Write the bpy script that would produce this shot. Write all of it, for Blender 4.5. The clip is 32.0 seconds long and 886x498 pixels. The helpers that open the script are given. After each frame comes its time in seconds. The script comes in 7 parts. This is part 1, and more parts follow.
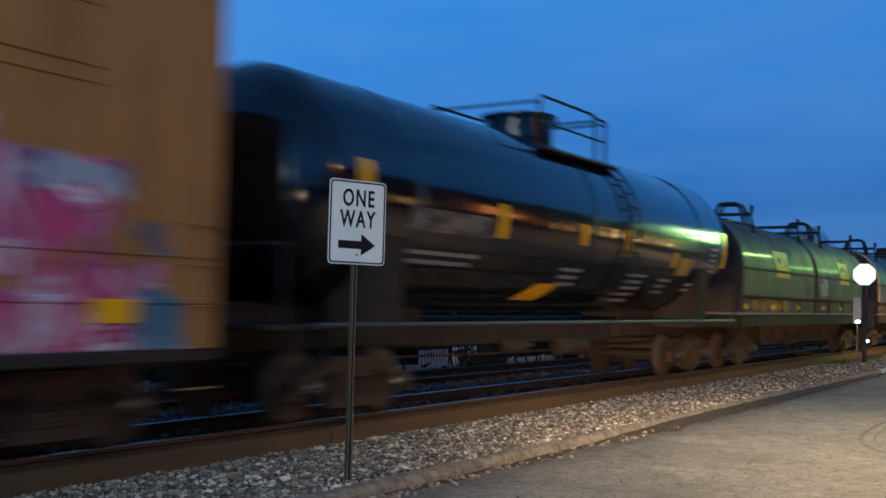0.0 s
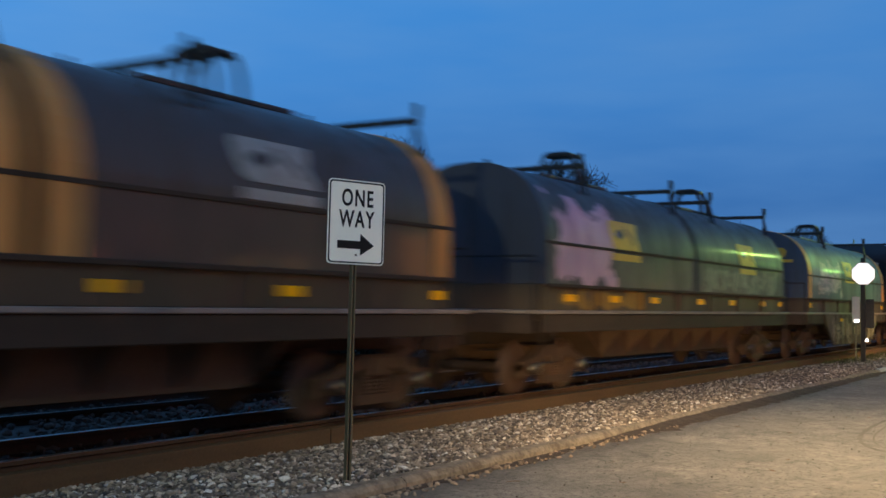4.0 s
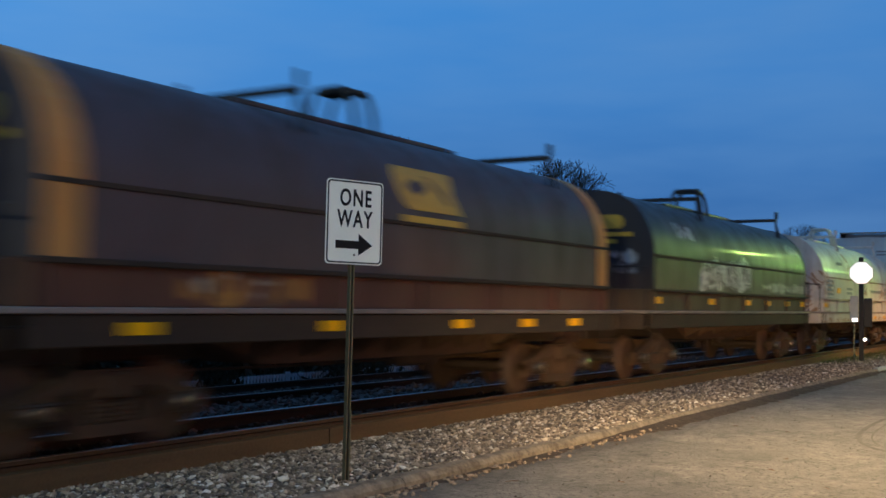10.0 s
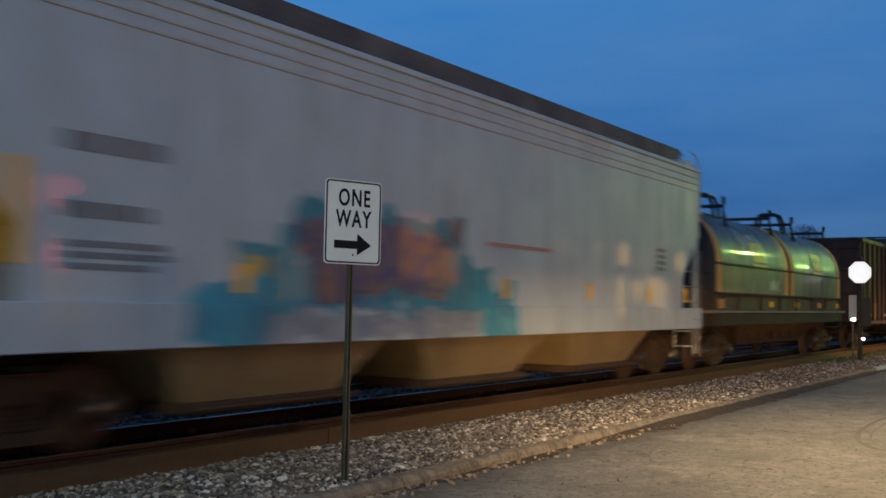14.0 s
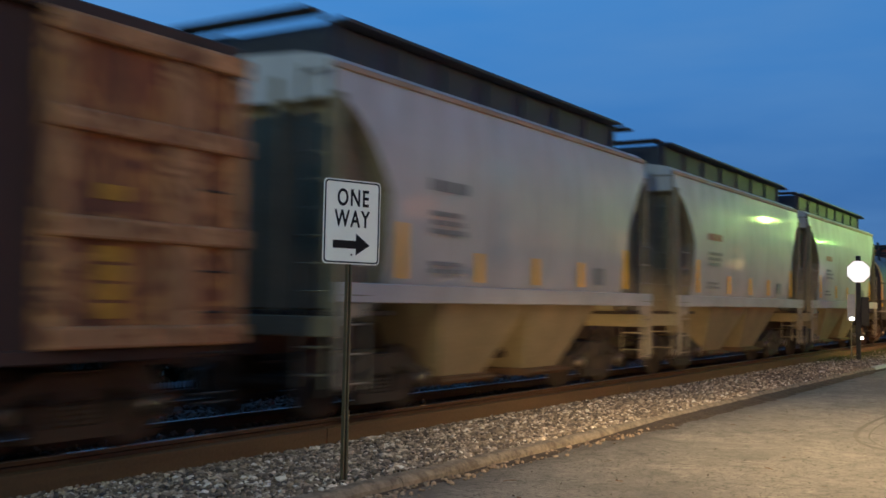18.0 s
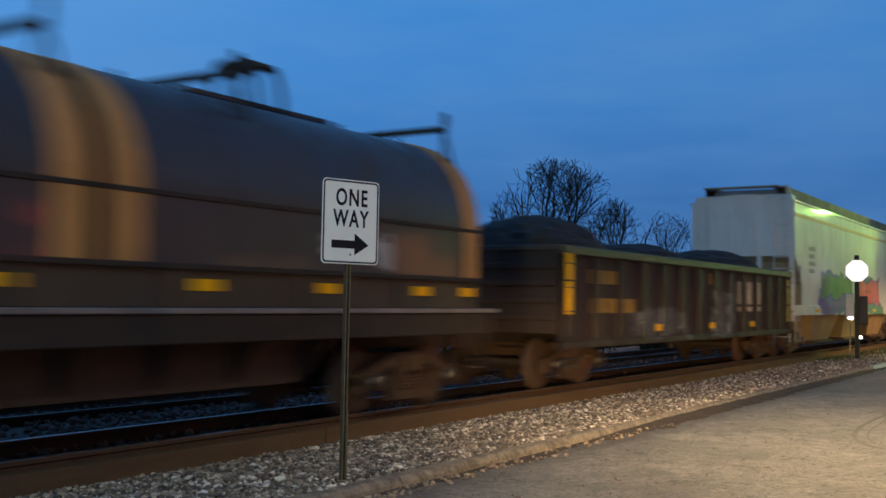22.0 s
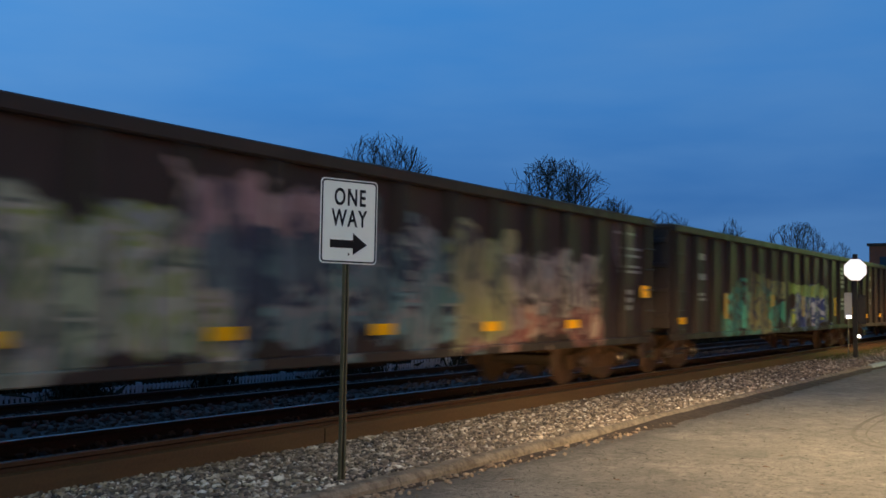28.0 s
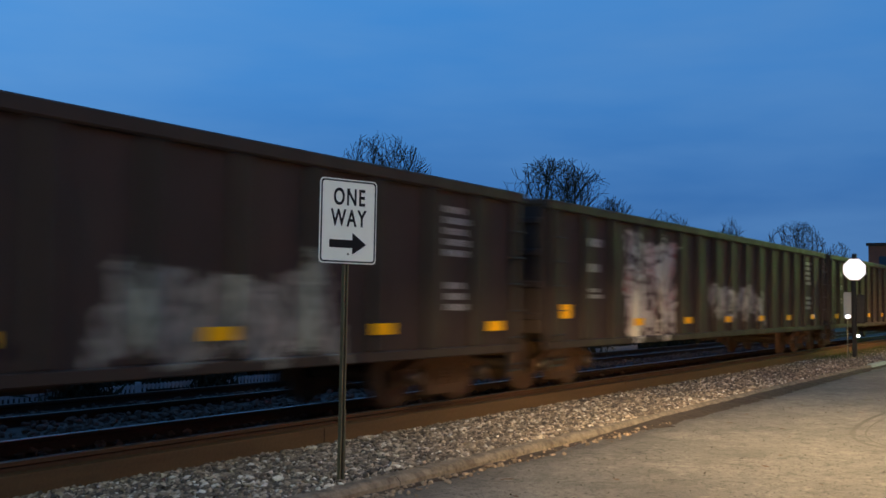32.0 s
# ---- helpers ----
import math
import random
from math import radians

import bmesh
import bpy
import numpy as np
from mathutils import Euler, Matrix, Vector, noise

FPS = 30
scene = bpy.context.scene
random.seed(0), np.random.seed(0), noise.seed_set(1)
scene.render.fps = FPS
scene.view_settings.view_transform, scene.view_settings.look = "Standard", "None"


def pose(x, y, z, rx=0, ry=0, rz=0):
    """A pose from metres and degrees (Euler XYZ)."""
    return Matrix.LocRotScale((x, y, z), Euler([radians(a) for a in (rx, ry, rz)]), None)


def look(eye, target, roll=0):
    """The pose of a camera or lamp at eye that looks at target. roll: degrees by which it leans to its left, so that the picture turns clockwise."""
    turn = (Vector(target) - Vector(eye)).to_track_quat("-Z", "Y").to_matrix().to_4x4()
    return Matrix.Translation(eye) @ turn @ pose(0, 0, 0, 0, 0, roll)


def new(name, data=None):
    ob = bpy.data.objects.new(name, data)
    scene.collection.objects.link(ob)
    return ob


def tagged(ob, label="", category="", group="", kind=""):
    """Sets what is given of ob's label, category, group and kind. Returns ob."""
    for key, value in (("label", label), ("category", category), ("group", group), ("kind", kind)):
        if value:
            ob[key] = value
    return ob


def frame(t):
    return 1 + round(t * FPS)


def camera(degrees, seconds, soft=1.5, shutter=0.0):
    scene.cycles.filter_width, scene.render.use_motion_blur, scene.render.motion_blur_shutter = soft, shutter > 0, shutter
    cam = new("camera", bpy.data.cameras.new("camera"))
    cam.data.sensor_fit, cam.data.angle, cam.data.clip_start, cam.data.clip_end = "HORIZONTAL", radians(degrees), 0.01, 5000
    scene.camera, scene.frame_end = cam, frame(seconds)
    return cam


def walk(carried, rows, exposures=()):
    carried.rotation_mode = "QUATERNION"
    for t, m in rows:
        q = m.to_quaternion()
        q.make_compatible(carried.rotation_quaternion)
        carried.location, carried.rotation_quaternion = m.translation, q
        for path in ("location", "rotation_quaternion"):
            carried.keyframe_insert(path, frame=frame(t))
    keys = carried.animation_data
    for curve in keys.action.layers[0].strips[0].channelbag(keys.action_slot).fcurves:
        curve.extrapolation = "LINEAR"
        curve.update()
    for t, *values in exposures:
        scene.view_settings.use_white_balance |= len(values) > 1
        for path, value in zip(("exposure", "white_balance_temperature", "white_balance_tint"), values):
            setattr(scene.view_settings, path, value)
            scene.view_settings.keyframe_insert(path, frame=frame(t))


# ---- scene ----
cam = camera(45.0, 32.0, soft=1.6, shutter=1.0)
walk(cam, [
    (0, pose(0, 0, 1.6, 92.891, -1.093, -57.883)),
    (4, pose(0, 0, 1.6, 92.887, -1.004, -57.931)),
    (8, pose(0, 0, 1.6, 92.882, -0.942, -57.988)),
    (12, pose(0, 0, 1.6, 92.873, -0.886, -58.052)),
    (16, pose(0, 0, 1.6, 92.863, -0.824, -58.119)),
    (20, pose(0, 0, 1.6, 92.850, -0.755, -58.184)),
    (24, pose(0, 0, 1.6, 92.836, -0.685, -58.245)),
    (28, pose(0, 0, 1.6, 92.821, -0.630, -58.296)),
    (32, pose(0, 0, 1.6, 92.808, -0.613, -58.332)),
], exposures=[
    # stops, kelvin, tint: the clip's camera warms up at first and dims for the pale hoppers
    (0, 0.00, 5650, 10), (1, 0.08, 5950, 10), (2, 0.10, 6200, 10), (5, 0.05, 6450, 10), (9, 0.05, 6500, 10), (11, 0.03, 6500, 10), (13, -0.22, 6500, 10),
    (15, -0.27, 6400, 10), (18, -0.04, 6500, 10), (20, -0.17, 6450, 10), (22, 0.02, 6450, 10), (23, -0.03, 6450, 10), (24, -0.15, 6400, 10), (25, -0.26, 6350, 10),
    (28, -0.05, 6450, 10), (30, 0.00, 6500, 10), (32, 0.02, 6500, 10)])

# ---- sky and lamps ----
scene.view_settings.exposure = 0.0
sky = bpy.data.worlds.new("dusk_sky")
sky.use_nodes = True
scene.world = sky


def build_sky():
    nt = sky.node_tree
    bg = nt.nodes["Background"]
    tc = nt.nodes.new("ShaderNodeTexCoord")
    sep = nt.nodes.new("ShaderNodeSeparateXYZ")
    nt.links.new(tc.outputs["Generated"], sep.inputs[0])
    rmp = nt.nodes.new("ShaderNodeValToRGB")
    rmp.color_ramp.elements[0].position, rmp.color_ramp.elements[0].color = 0.0, (0.070, 0.180, 0.400, 1)
    rmp.color_ramp.elements[1].position, rmp.color_ramp.elements[1].color = 1.0, (0.030, 0.105, 0.300, 1)
    for pos, col in ((0.10, (0.046, 0.185, 0.490, 1)), (0.20, (0.058, 0.258, 0.650, 1)), (0.33, (0.068, 0.300, 0.730, 1)), (0.65, (0.036, 0.140, 0.360, 1))):
        el = rmp.color_ramp.elements.new(pos)
        el.color = col
    nt.links.new(sep.outputs["Z"], rmp.inputs[0])
    # faint drifting cloud bands
    mp = nt.nodes.new("ShaderNodeMapping")
    mp.inputs["Scale"].default_value = (2.2, 2.2, 11.0)
    nt.links.new(tc.outputs["Generated"], mp.inputs[0])
    nz = nt.nodes.new("ShaderNodeTexNoise")
    nz.inputs["Scale"].default_value, nz.inputs["Detail"].default_value = 1.6, 4.0
    nt.links.new(mp.outputs[0], nz.inputs["Vector"])
    cl = nt.nodes.new("ShaderNodeMapRange")
    cl.inputs["From Min"].default_value, cl.inputs["From Max"].default_value = 0.35, 0.70
    cl.inputs["To Min"].default_value, cl.inputs["To Max"].default_value = 0.0, 0.45
    nt.links.new(nz.outputs["Fac"], cl.inputs["Value"])
    mx = nt.nodes.new("ShaderNodeMix")
    mx.data_type = "RGBA"
    nt.links.new(cl.outputs[0], mx.inputs["Factor"])
    nt.links.new(rmp.outputs[0], mx.inputs["A"])
    mx.inputs["B"].default_value = (0.140, 0.335, 0.660, 1)
    # the glow after sunset fades along the track
    fade = nt.nodes.new("ShaderNodeMapRange")
    fade.inputs["From Min"].default_value, fade.inputs["From Max"].default_value = 0.55, 1.0
    fade.inputs["To Min"].default_value, fade.inputs["To Max"].default_value = 0.0, 1.0
    nt.links.new(sep.outputs["X"], fade.inputs["Value"])
    dim = nt.nodes.new("ShaderNodeMix")
    dim.data_type = "RGBA"
    dim.blend_type = "MULTIPLY"
    nt.links.new(fade.outputs[0], dim.inputs["Factor"])
    nt.links.new(mx.outputs["Result"], dim.inputs["A"])
    dim.inputs["B"].default_value = (0.74, 0.76, 0.80, 1)
    nt.links.new(dim.outputs["Result"], bg.inputs[0])
    bg.inputs[1].default_value = 1.0


build_sky()


def lamp(name, at, watts, colour, radius=0.2, kind="POINT"):
    data = bpy.data.lights.new(name, kind)
    data.energy, data.color, data.shadow_soft_size = watts, colour, radius
    ob = new(name, data)
    ob.matrix_world = pose(*at)
    return ob


# street lamps and added fill lamps behind the camera and beside the road, out of view
LAMP_WARM = (14.0, -13.0, 9.0)
LAMP_LEFT = (-24.0, -1.0, 9.0)
LAMP_ROAD = (14.0, -1.5, 8.0)
LAMP_FAR = (29.0, -3.0, 7.5)
LAMP_GREEN = (47.0, 3.2, 6.5)
lamp("street_light_left", LAMP_LEFT, 9500, (0.90, 1.0, 0.72))
# warm fill with no known source, added for the car sides
lamp("warm_fill_light", LAMP_WARM, 700, (1.0, 0.58, 0.32))
road_light = lamp("street_light_road", LAMP_ROAD, 8600, (1.0, 0.75, 0.40), kind="SPOT")
road_light.data.spot_size, road_light.data.spot_blend = radians(118), 0.8
far_light = lamp("street_light_far", LAMP_FAR, 3500, (1.0, 0.58, 0.24), kind="SPOT")
far_light.data.spot_size, far_light.data.spot_blend = radians(126), 0.7
# headlights of an unseen pickup added beside the camera: low beams with a level cutoff, and their weak spill
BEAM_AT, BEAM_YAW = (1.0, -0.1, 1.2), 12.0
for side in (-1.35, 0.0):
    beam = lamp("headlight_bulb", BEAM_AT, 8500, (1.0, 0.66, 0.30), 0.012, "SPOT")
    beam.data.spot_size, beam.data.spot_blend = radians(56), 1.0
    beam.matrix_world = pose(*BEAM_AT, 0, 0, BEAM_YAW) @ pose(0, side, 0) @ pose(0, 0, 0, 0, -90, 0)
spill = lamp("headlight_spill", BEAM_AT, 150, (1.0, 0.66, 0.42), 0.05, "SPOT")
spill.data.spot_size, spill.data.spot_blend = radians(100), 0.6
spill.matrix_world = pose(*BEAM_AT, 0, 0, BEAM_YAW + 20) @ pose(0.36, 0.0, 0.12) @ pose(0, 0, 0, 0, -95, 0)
# added fill that warms the far trucks and the ground there
LAMP_END = (45.0, 0.4, 7.2)
end_light = lamp("end_fill_light", LAMP_END, 5600, (1.0, 0.58, 0.22), kind="SPOT")
end_light.data.spot_size, end_light.data.spot_blend = radians(122), 0.45
LAMP_SHOPS = (119.0, -10.5, 11.8)
lamp("street_light_shops", LAMP_SHOPS, 8000, (0.46, 1.0, 0.16))
green_light = lamp("street_light_green", LAMP_GREEN, 1550, (0.62, 1.0, 0.20), kind="SPOT")
green_light.data.spot_size, green_light.data.spot_blend = radians(112), 0.5
green_light.matrix_world = look(LAMP_GREEN, (37.0, 6.3, 6.3))

# ---- materials ----


def shader(name, rough=0.6, metal=0.0):
    m = bpy.data.materials.new(name)
    m.use_nodes = True
    nt = m.node_tree
    b = nt.nodes["Principled BSDF"]
    b.inputs["Roughness"].default_value, b.inputs["Metallic"].default_value = rough, metal
    return m, nt, b


def math_node(nt, op, a, b=None):
    n = nt.nodes.new("ShaderNodeMath")
    n.operation = op
    for i, v in enumerate((a, b)):
        if v is None:
            continue
        if isinstance(v, (int, float)):
            n.inputs[i].default_value = v
        else:
            nt.links.new(v, n.inputs[i])
    return n.outputs[0]


def noise_node(nt, vec, scale, detail=4.0, rough=0.55, stretch=None, distort=0.0):
    if stretch:
        mp = nt.nodes.new("ShaderNodeMapping")
        mp.inputs["Scale"].default_value = stretch
        nt.links.new(vec, mp.inputs[0])
        vec = mp.outputs[0]
    n = nt.nodes.new("ShaderNodeTexNoise")
    n.inputs["Scale"].default_value, n.inputs["Detail"].default_value = scale, detail
    n.inputs["Roughness"].default_value, n.inputs["Distortion"].default_value = rough, distort
    nt.links.new(vec, n.inputs["Vector"])
    return n.outputs["Fac"]


def span(nt, fac, lo, hi, to0=0.0, to1=1.0):
    n = nt.nodes.new("ShaderNodeMapRange")
    for key, v in (("From Min", lo), ("From Max", hi), ("To Min", to0), ("To Max", to1)):
        n.inputs[key].default_value = v
    nt.links.new(fac, n.inputs["Value"])
    return n.outputs[0]


def blend(nt, fac, a, b):
    n = nt.nodes.new("ShaderNodeMix")
    n.data_type = "RGBA"
    for key, v in (("Factor", fac), ("A", a), ("B", b)):
        if isinstance(v, tuple):
            n.inputs[key].default_value = (*v[:3], 1)
        elif isinstance(v, float):
            n.inputs[key].default_value = v
        else:
            nt.links.new(v, n.inputs[key])
    return n.outputs["Result"]


def relief(nt, b, height, strength=0.3, distance=0.02):
    n = nt.nodes.new("ShaderNodeBump")
    n.inputs["Strength"].default_value, n.inputs["Distance"].default_value = strength, distance
    nt.links.new(height, n.inputs["Height"])
    nt.links.new(n.outputs[0], b.inputs["Normal"])


def coords(nt, kind="Object"):
    return nt.nodes.new("ShaderNodeTexCoord").outputs[kind]


def surface(name, base, other, rough=0.7, metal=0.0, scale=6.0, fine=60.0, bump=0.25, mixlo=0.35, mixhi=0.7, stretch=None, rand=0.0, island=False):
    """Two-tone worn surface with variation at two scales."""
    m, nt, b = shader(name, rough, metal)
    v = coords(nt)
    big = noise_node(nt, v, scale, 5, 0.6, stretch)
    small = noise_node(nt, v, fine, 3, 0.6)
    mix = math_node(nt, "ADD", math_node(nt, "MULTIPLY", big, 0.7), math_node(nt, "MULTIPLY", small, 0.3))
    col = blend(nt, span(nt, mix, mixlo, mixhi), base, other)
    if rand:
        if island:
            r = nt.nodes.new("ShaderNodeNewGeometry").outputs["Random Per Island"]
        else:
            r = nt.nodes.new("ShaderNodeObjectInfo").outputs["Random"]
        hs = nt.nodes.new("ShaderNodeHueSaturation")
        nt.links.new(col, hs.inputs["Color"])
        nt.links.new(span(nt, r, 0, 1, 1 - rand, 1 + rand), hs.inputs["Value"])
        col = hs.outputs[0]
    if rough >= 0.75:
        b.inputs["Specular IOR Level"].default_value = 0.2
    nt.links.new(col, b.inputs["Base Color"])
    nt.links.new(span(nt, small, 0.2, 0.8, max(rough - 0.12, 0.05), min(rough + 0.12, 1)), b.inputs["Roughness"])
    relief(nt, b, small, bump, 0.01)
    return m


def paint(name, base, rough=0.4, dirt=(0.055, 0.040, 0.030), amount=0.35, tags=(), coat=0.0, gloss=0.12):
    """Weathered car paint: streaks, grime and spray-painted tags given as (x0, x1, z0, z1, colours, seed)."""
    m, nt, b = shader(name, rough)
    v = coords(nt)
    sep = nt.nodes.new("ShaderNodeSeparateXYZ")
    nt.links.new(v, sep.inputs[0])
    streak = noise_node(nt, v, 1.0, 5, 0.65, (2.6, 2.6, 0.35))
    blot = noise_node(nt, v, 1.3, 6, 0.6)
    col = blend(nt, span(nt, blot, 0.3, 0.75, 0.0, 0.5), base, tuple(c * 0.80 for c in base))
    for x0, x1, z0, z1, cols, seed, *rim in tags:
        mp = nt.nodes.new("ShaderNodeMapping")
        mp.inputs["Location"].default_value = (seed * 3.7, seed * 1.3, seed * 0.9)
        nt.links.new(v, mp.inputs[0])
        wob = noise_node(nt, mp.outputs[0], 1.6, 2, 0.5)
        edge = math_node(nt, "MINIMUM", math_node(nt, "SUBTRACT", sep.outputs["X"], x0), math_node(nt, "SUBTRACT", x1, sep.outputs["X"]))
        edge = math_node(nt, "MINIMUM", edge, math_node(nt, "MINIMUM", math_node(nt, "SUBTRACT", sep.outputs["Z"], z0), math_node(nt, "SUBTRACT", z1, sep.outputs["Z"])))
        amp = 0.15 if rim else min(0.30, 0.30 * (z1 - z0))
        edge = math_node(nt, "ADD", edge, span(nt, wob, 0.3, 0.7, -amp, amp))
        mask = span(nt, edge, 0.0, 0.05)
        swirl = noise_node(nt, mp.outputs[0], 1.15, 2.5, 0.5, (1.5, 1.0, 1.0), 1.4)
        rmp = nt.nodes.new("ShaderNodeValToRGB")
        els = rmp.color_ramp.elements
        rmp.color_ramp.interpolation = "CONSTANT"
        n = len(cols)
        els[0].position, els[0].color = 0.0, (*cols[0], 1)
        els[1].position, els[1].color = 0.66, (*cols[-1], 1)
        for i in range(1, n - 1):
            e = els.new(0.34 + 0.32 * i / (n - 1))
            e.color = (*cols[i], 1)
        nt.links.new(swirl, rmp.inputs[0])
        fill = rmp.outputs[0]
        if rim:
            fill = blend(nt, span(nt, math_node(nt, "ADD", edge, span(nt, swirl, 0.3, 0.7, -0.05, 0.05)), 0.10, 0.13), rim[0], fill)
        col = blend(nt, math_node(nt, "MULTIPLY", mask, 0.94), col, fill)
    grime = math_node(nt, "MULTIPLY", span(nt, streak, 0.42, 0.78), span(nt, blot, 0.25, 0.6, 0.4, 1.0))
    col = blend(nt, math_node(nt, "MULTIPLY", grime, amount * 1.6), col, dirt)
    nt.links.new(col, b.inputs["Base Color"])
    nt.links.new(span(nt, math_node(nt, "ADD", grime, math_node(nt, "MULTIPLY", blot, 0.4)), 0.1, 1.0, rough, min(rough + (0.35 if rough > 0.1 else 0.12), 0.95)), b.inputs["Roughness"])
    b.inputs["Specular IOR Level"].default_value = 0.5 if rough < 0.42 else 0.28
    b.inputs["Coat Weight"].default_value = coat
    b.inputs["Coat Roughness"].default_value = gloss if rough > 0.12 else 0.03
    relief(nt, b, noise_node(nt, v, 2.2, 3, 0.5), 0.07 if rough < 0.25 else 0.12, 0.03)
    return m


def glow(name, colour, strength):
    m, nt, b = shader(name, 0.5)
    b.inputs["Base Color"].default_value = (*colour, 1)
    b.inputs["Emission Color"].default_value = (*colour, 1)
    b.inputs["Emission Strength"].default_value = strength
    return m


RUST = surface("rusty_cast_steel", (0.085, 0.046, 0.024), (0.048, 0.029, 0.018), 0.8, 0.0, 4, 40, 0.5)
BELLY = surface("brown_grimy_belly_plate", (0.075, 0.045, 0.027), (0.042, 0.028, 0.019), 0.8, 0.0, 2.0, 30, 0.4)
UNDER = surface("grimy_underframe", (0.052, 0.036, 0.026), (0.028, 0.021, 0.017), 0.8, 0.0, 3, 35, 0.4)
WHEEL = surface("brown_wheel_steel", (0.088, 0.048, 0.025), (0.054, 0.032, 0.019), 0.7, 0.0, 5, 40, 0.2)
AMBER = surface("amber_reflective_tape", (1.0, 0.52, 0.006), (0.90, 0.42, 0.004), 0.25, 0.0, 3, 30, 0.05)
WORNTAPE = surface("worn_amber_tape", (0.60, 0.29, 0.015), (0.26, 0.12, 0.01), 0.6, 0.0, 5, 40, 0.05)
REDTAPE = surface("red_reflective_tape", (0.9, 0.10, 0.02), (0.7, 0.05, 0.01), 0.25, 0.0, 3, 30, 0.05)
for m in (AMBER, REDTAPE):
    m.node_tree.nodes["Principled BSDF"].inputs["Specular IOR Level"].default_value = 0.1
CHIPS = surface("tan_gutter_chips", (0.34, 0.26, 0.18), (0.16, 0.11, 0.075), 0.9, 0.0, 9, 80, 0.5, rand=0.5, island=True)
STENCIL = surface("white_stencil_paint", (0.34, 0.34, 0.33), (0.18, 0.18, 0.17), 0.6, 0.0, 8, 60, 0.05)
DARKSTENCIL = surface("dark_stencil_paint", (0.17, 0.165, 0.17), (0.26, 0.25, 0.25), 0.6, 0.0, 8, 60, 0.05)
LOGO_YELLOW = surface("faded_yellow_logo_paint", (0.62, 0.36, 0.03), (0.42, 0.25, 0.03), 0.55, 0.0, 3, 40, 0.05)
LOGO_WHITE = surface("white_logo_paint", (0.70, 0.70, 0.72), (0.50, 0.50, 0.52), 0.5, 0.0, 3, 40, 0.05)
BLACKSTEEL = surface("black_steel", (0.022, 0.022, 0.025), (0.040, 0.035, 0.032), 0.55, 0.2, 5, 50, 0.2)
BLACKSTEEL.node_tree.nodes["Principled BSDF"].inputs["Specular IOR Level"].default_value = 0.2
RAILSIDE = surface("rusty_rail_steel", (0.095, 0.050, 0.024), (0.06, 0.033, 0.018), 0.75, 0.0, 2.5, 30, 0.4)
# darker copy of the rail colour; holds the shade under the train
RAILSHADE = surface("shaded_rail_steel", (0.040, 0.026, 0.018), (0.024, 0.018, 0.014), 0.8, 0.0, 2.5, 30, 0.4)
RAILTOP = surface("polished_rail_head", (0.42, 0.40, 0.38), (0.28, 0.26, 0.24), 0.34, 1.0, 4, 60, 0.05, stretch=(0.4, 8, 8))
# darker, rougher copy that tones down the sky's reflection on the second track
RAILDULL = surface("dull_rail_head", (0.17, 0.15, 0.135), (0.10, 0.088, 0.08), 0.42, 1.0, 4, 60, 0.05, stretch=(0.4, 8, 8))
GALV = surface("weathered_galvanised_post", (0.16, 0.15, 0.10), (0.10, 0.09, 0.06), 0.55, 0.6, 7, 50, 0.2)
CONCRETE = surface("worn_kerb_concrete", (0.25, 0.205, 0.15), (0.105, 0.082, 0.060), 0.9, 0.0, 7.0, 34, 0.9, 0.38, 0.62)
TIMBER = surface("brown_strip_timber", (0.132, 0.076, 0.034), (0.084, 0.050, 0.025), 0.85, 0.0, 2.0, 35, 0.5, stretch=(0.3, 3, 3))
TIE = surface("creosoted_tie_timber", (0.065, 0.045, 0.032), (0.10, 0.07, 0.05), 0.9, 0.0, 3, 30, 0.5, stretch=(4, 0.5, 4), rand=0.25)
FINES = surface("dark_gravel_fines", (0.085, 0.062, 0.046), (0.045, 0.034, 0.027), 0.95, 0.0, 9, 80, 0.6)


def stone_material():
    """Crushed limestone, each stone its own shade from near black to white."""
    m, nt, b = shader("crushed_limestone", 0.85)
    v = coords(nt)
    rmp = nt.nodes.new("ShaderNodeValToRGB")
    els = rmp.color_ramp.elements
    els[0].position, els[0].color = 0.0, (0.050, 0.040, 0.032, 1)
    els[1].position, els[1].color = 1.0, (0.82, 0.76, 0.66, 1)
    for pos, col in ((0.25, (0.110, 0.082, 0.058, 1)), (0.5, (0.205, 0.155, 0.108, 1)), (0.75, (0.36, 0.28, 0.20, 1)), (0.92, (0.62, 0.51, 0.38, 1))):
        els.new(pos).color = col
    nt.links.new(nt.nodes.new("ShaderNodeNewGeometry").outputs["Random Per Island"], rmp.inputs[0])
    fine = noise_node(nt, v, 90, 3, 0.6)
    patch = noise_node(nt, v, 1.1, 4, 0.6)
    col = blend(nt, span(nt, fine, 0.45, 0.75, 0, 0.5), rmp.outputs[0], (0.14, 0.11, 0.08))
    col = blend(nt, span(nt, patch, 0.45, 0.7, 0, 0.5), col, (0.12, 0.09, 0.065))
    nt.links.new(col, b.inputs["Base Color"])
    relief(nt, b, fine, 0.4, 0.008)
    return m


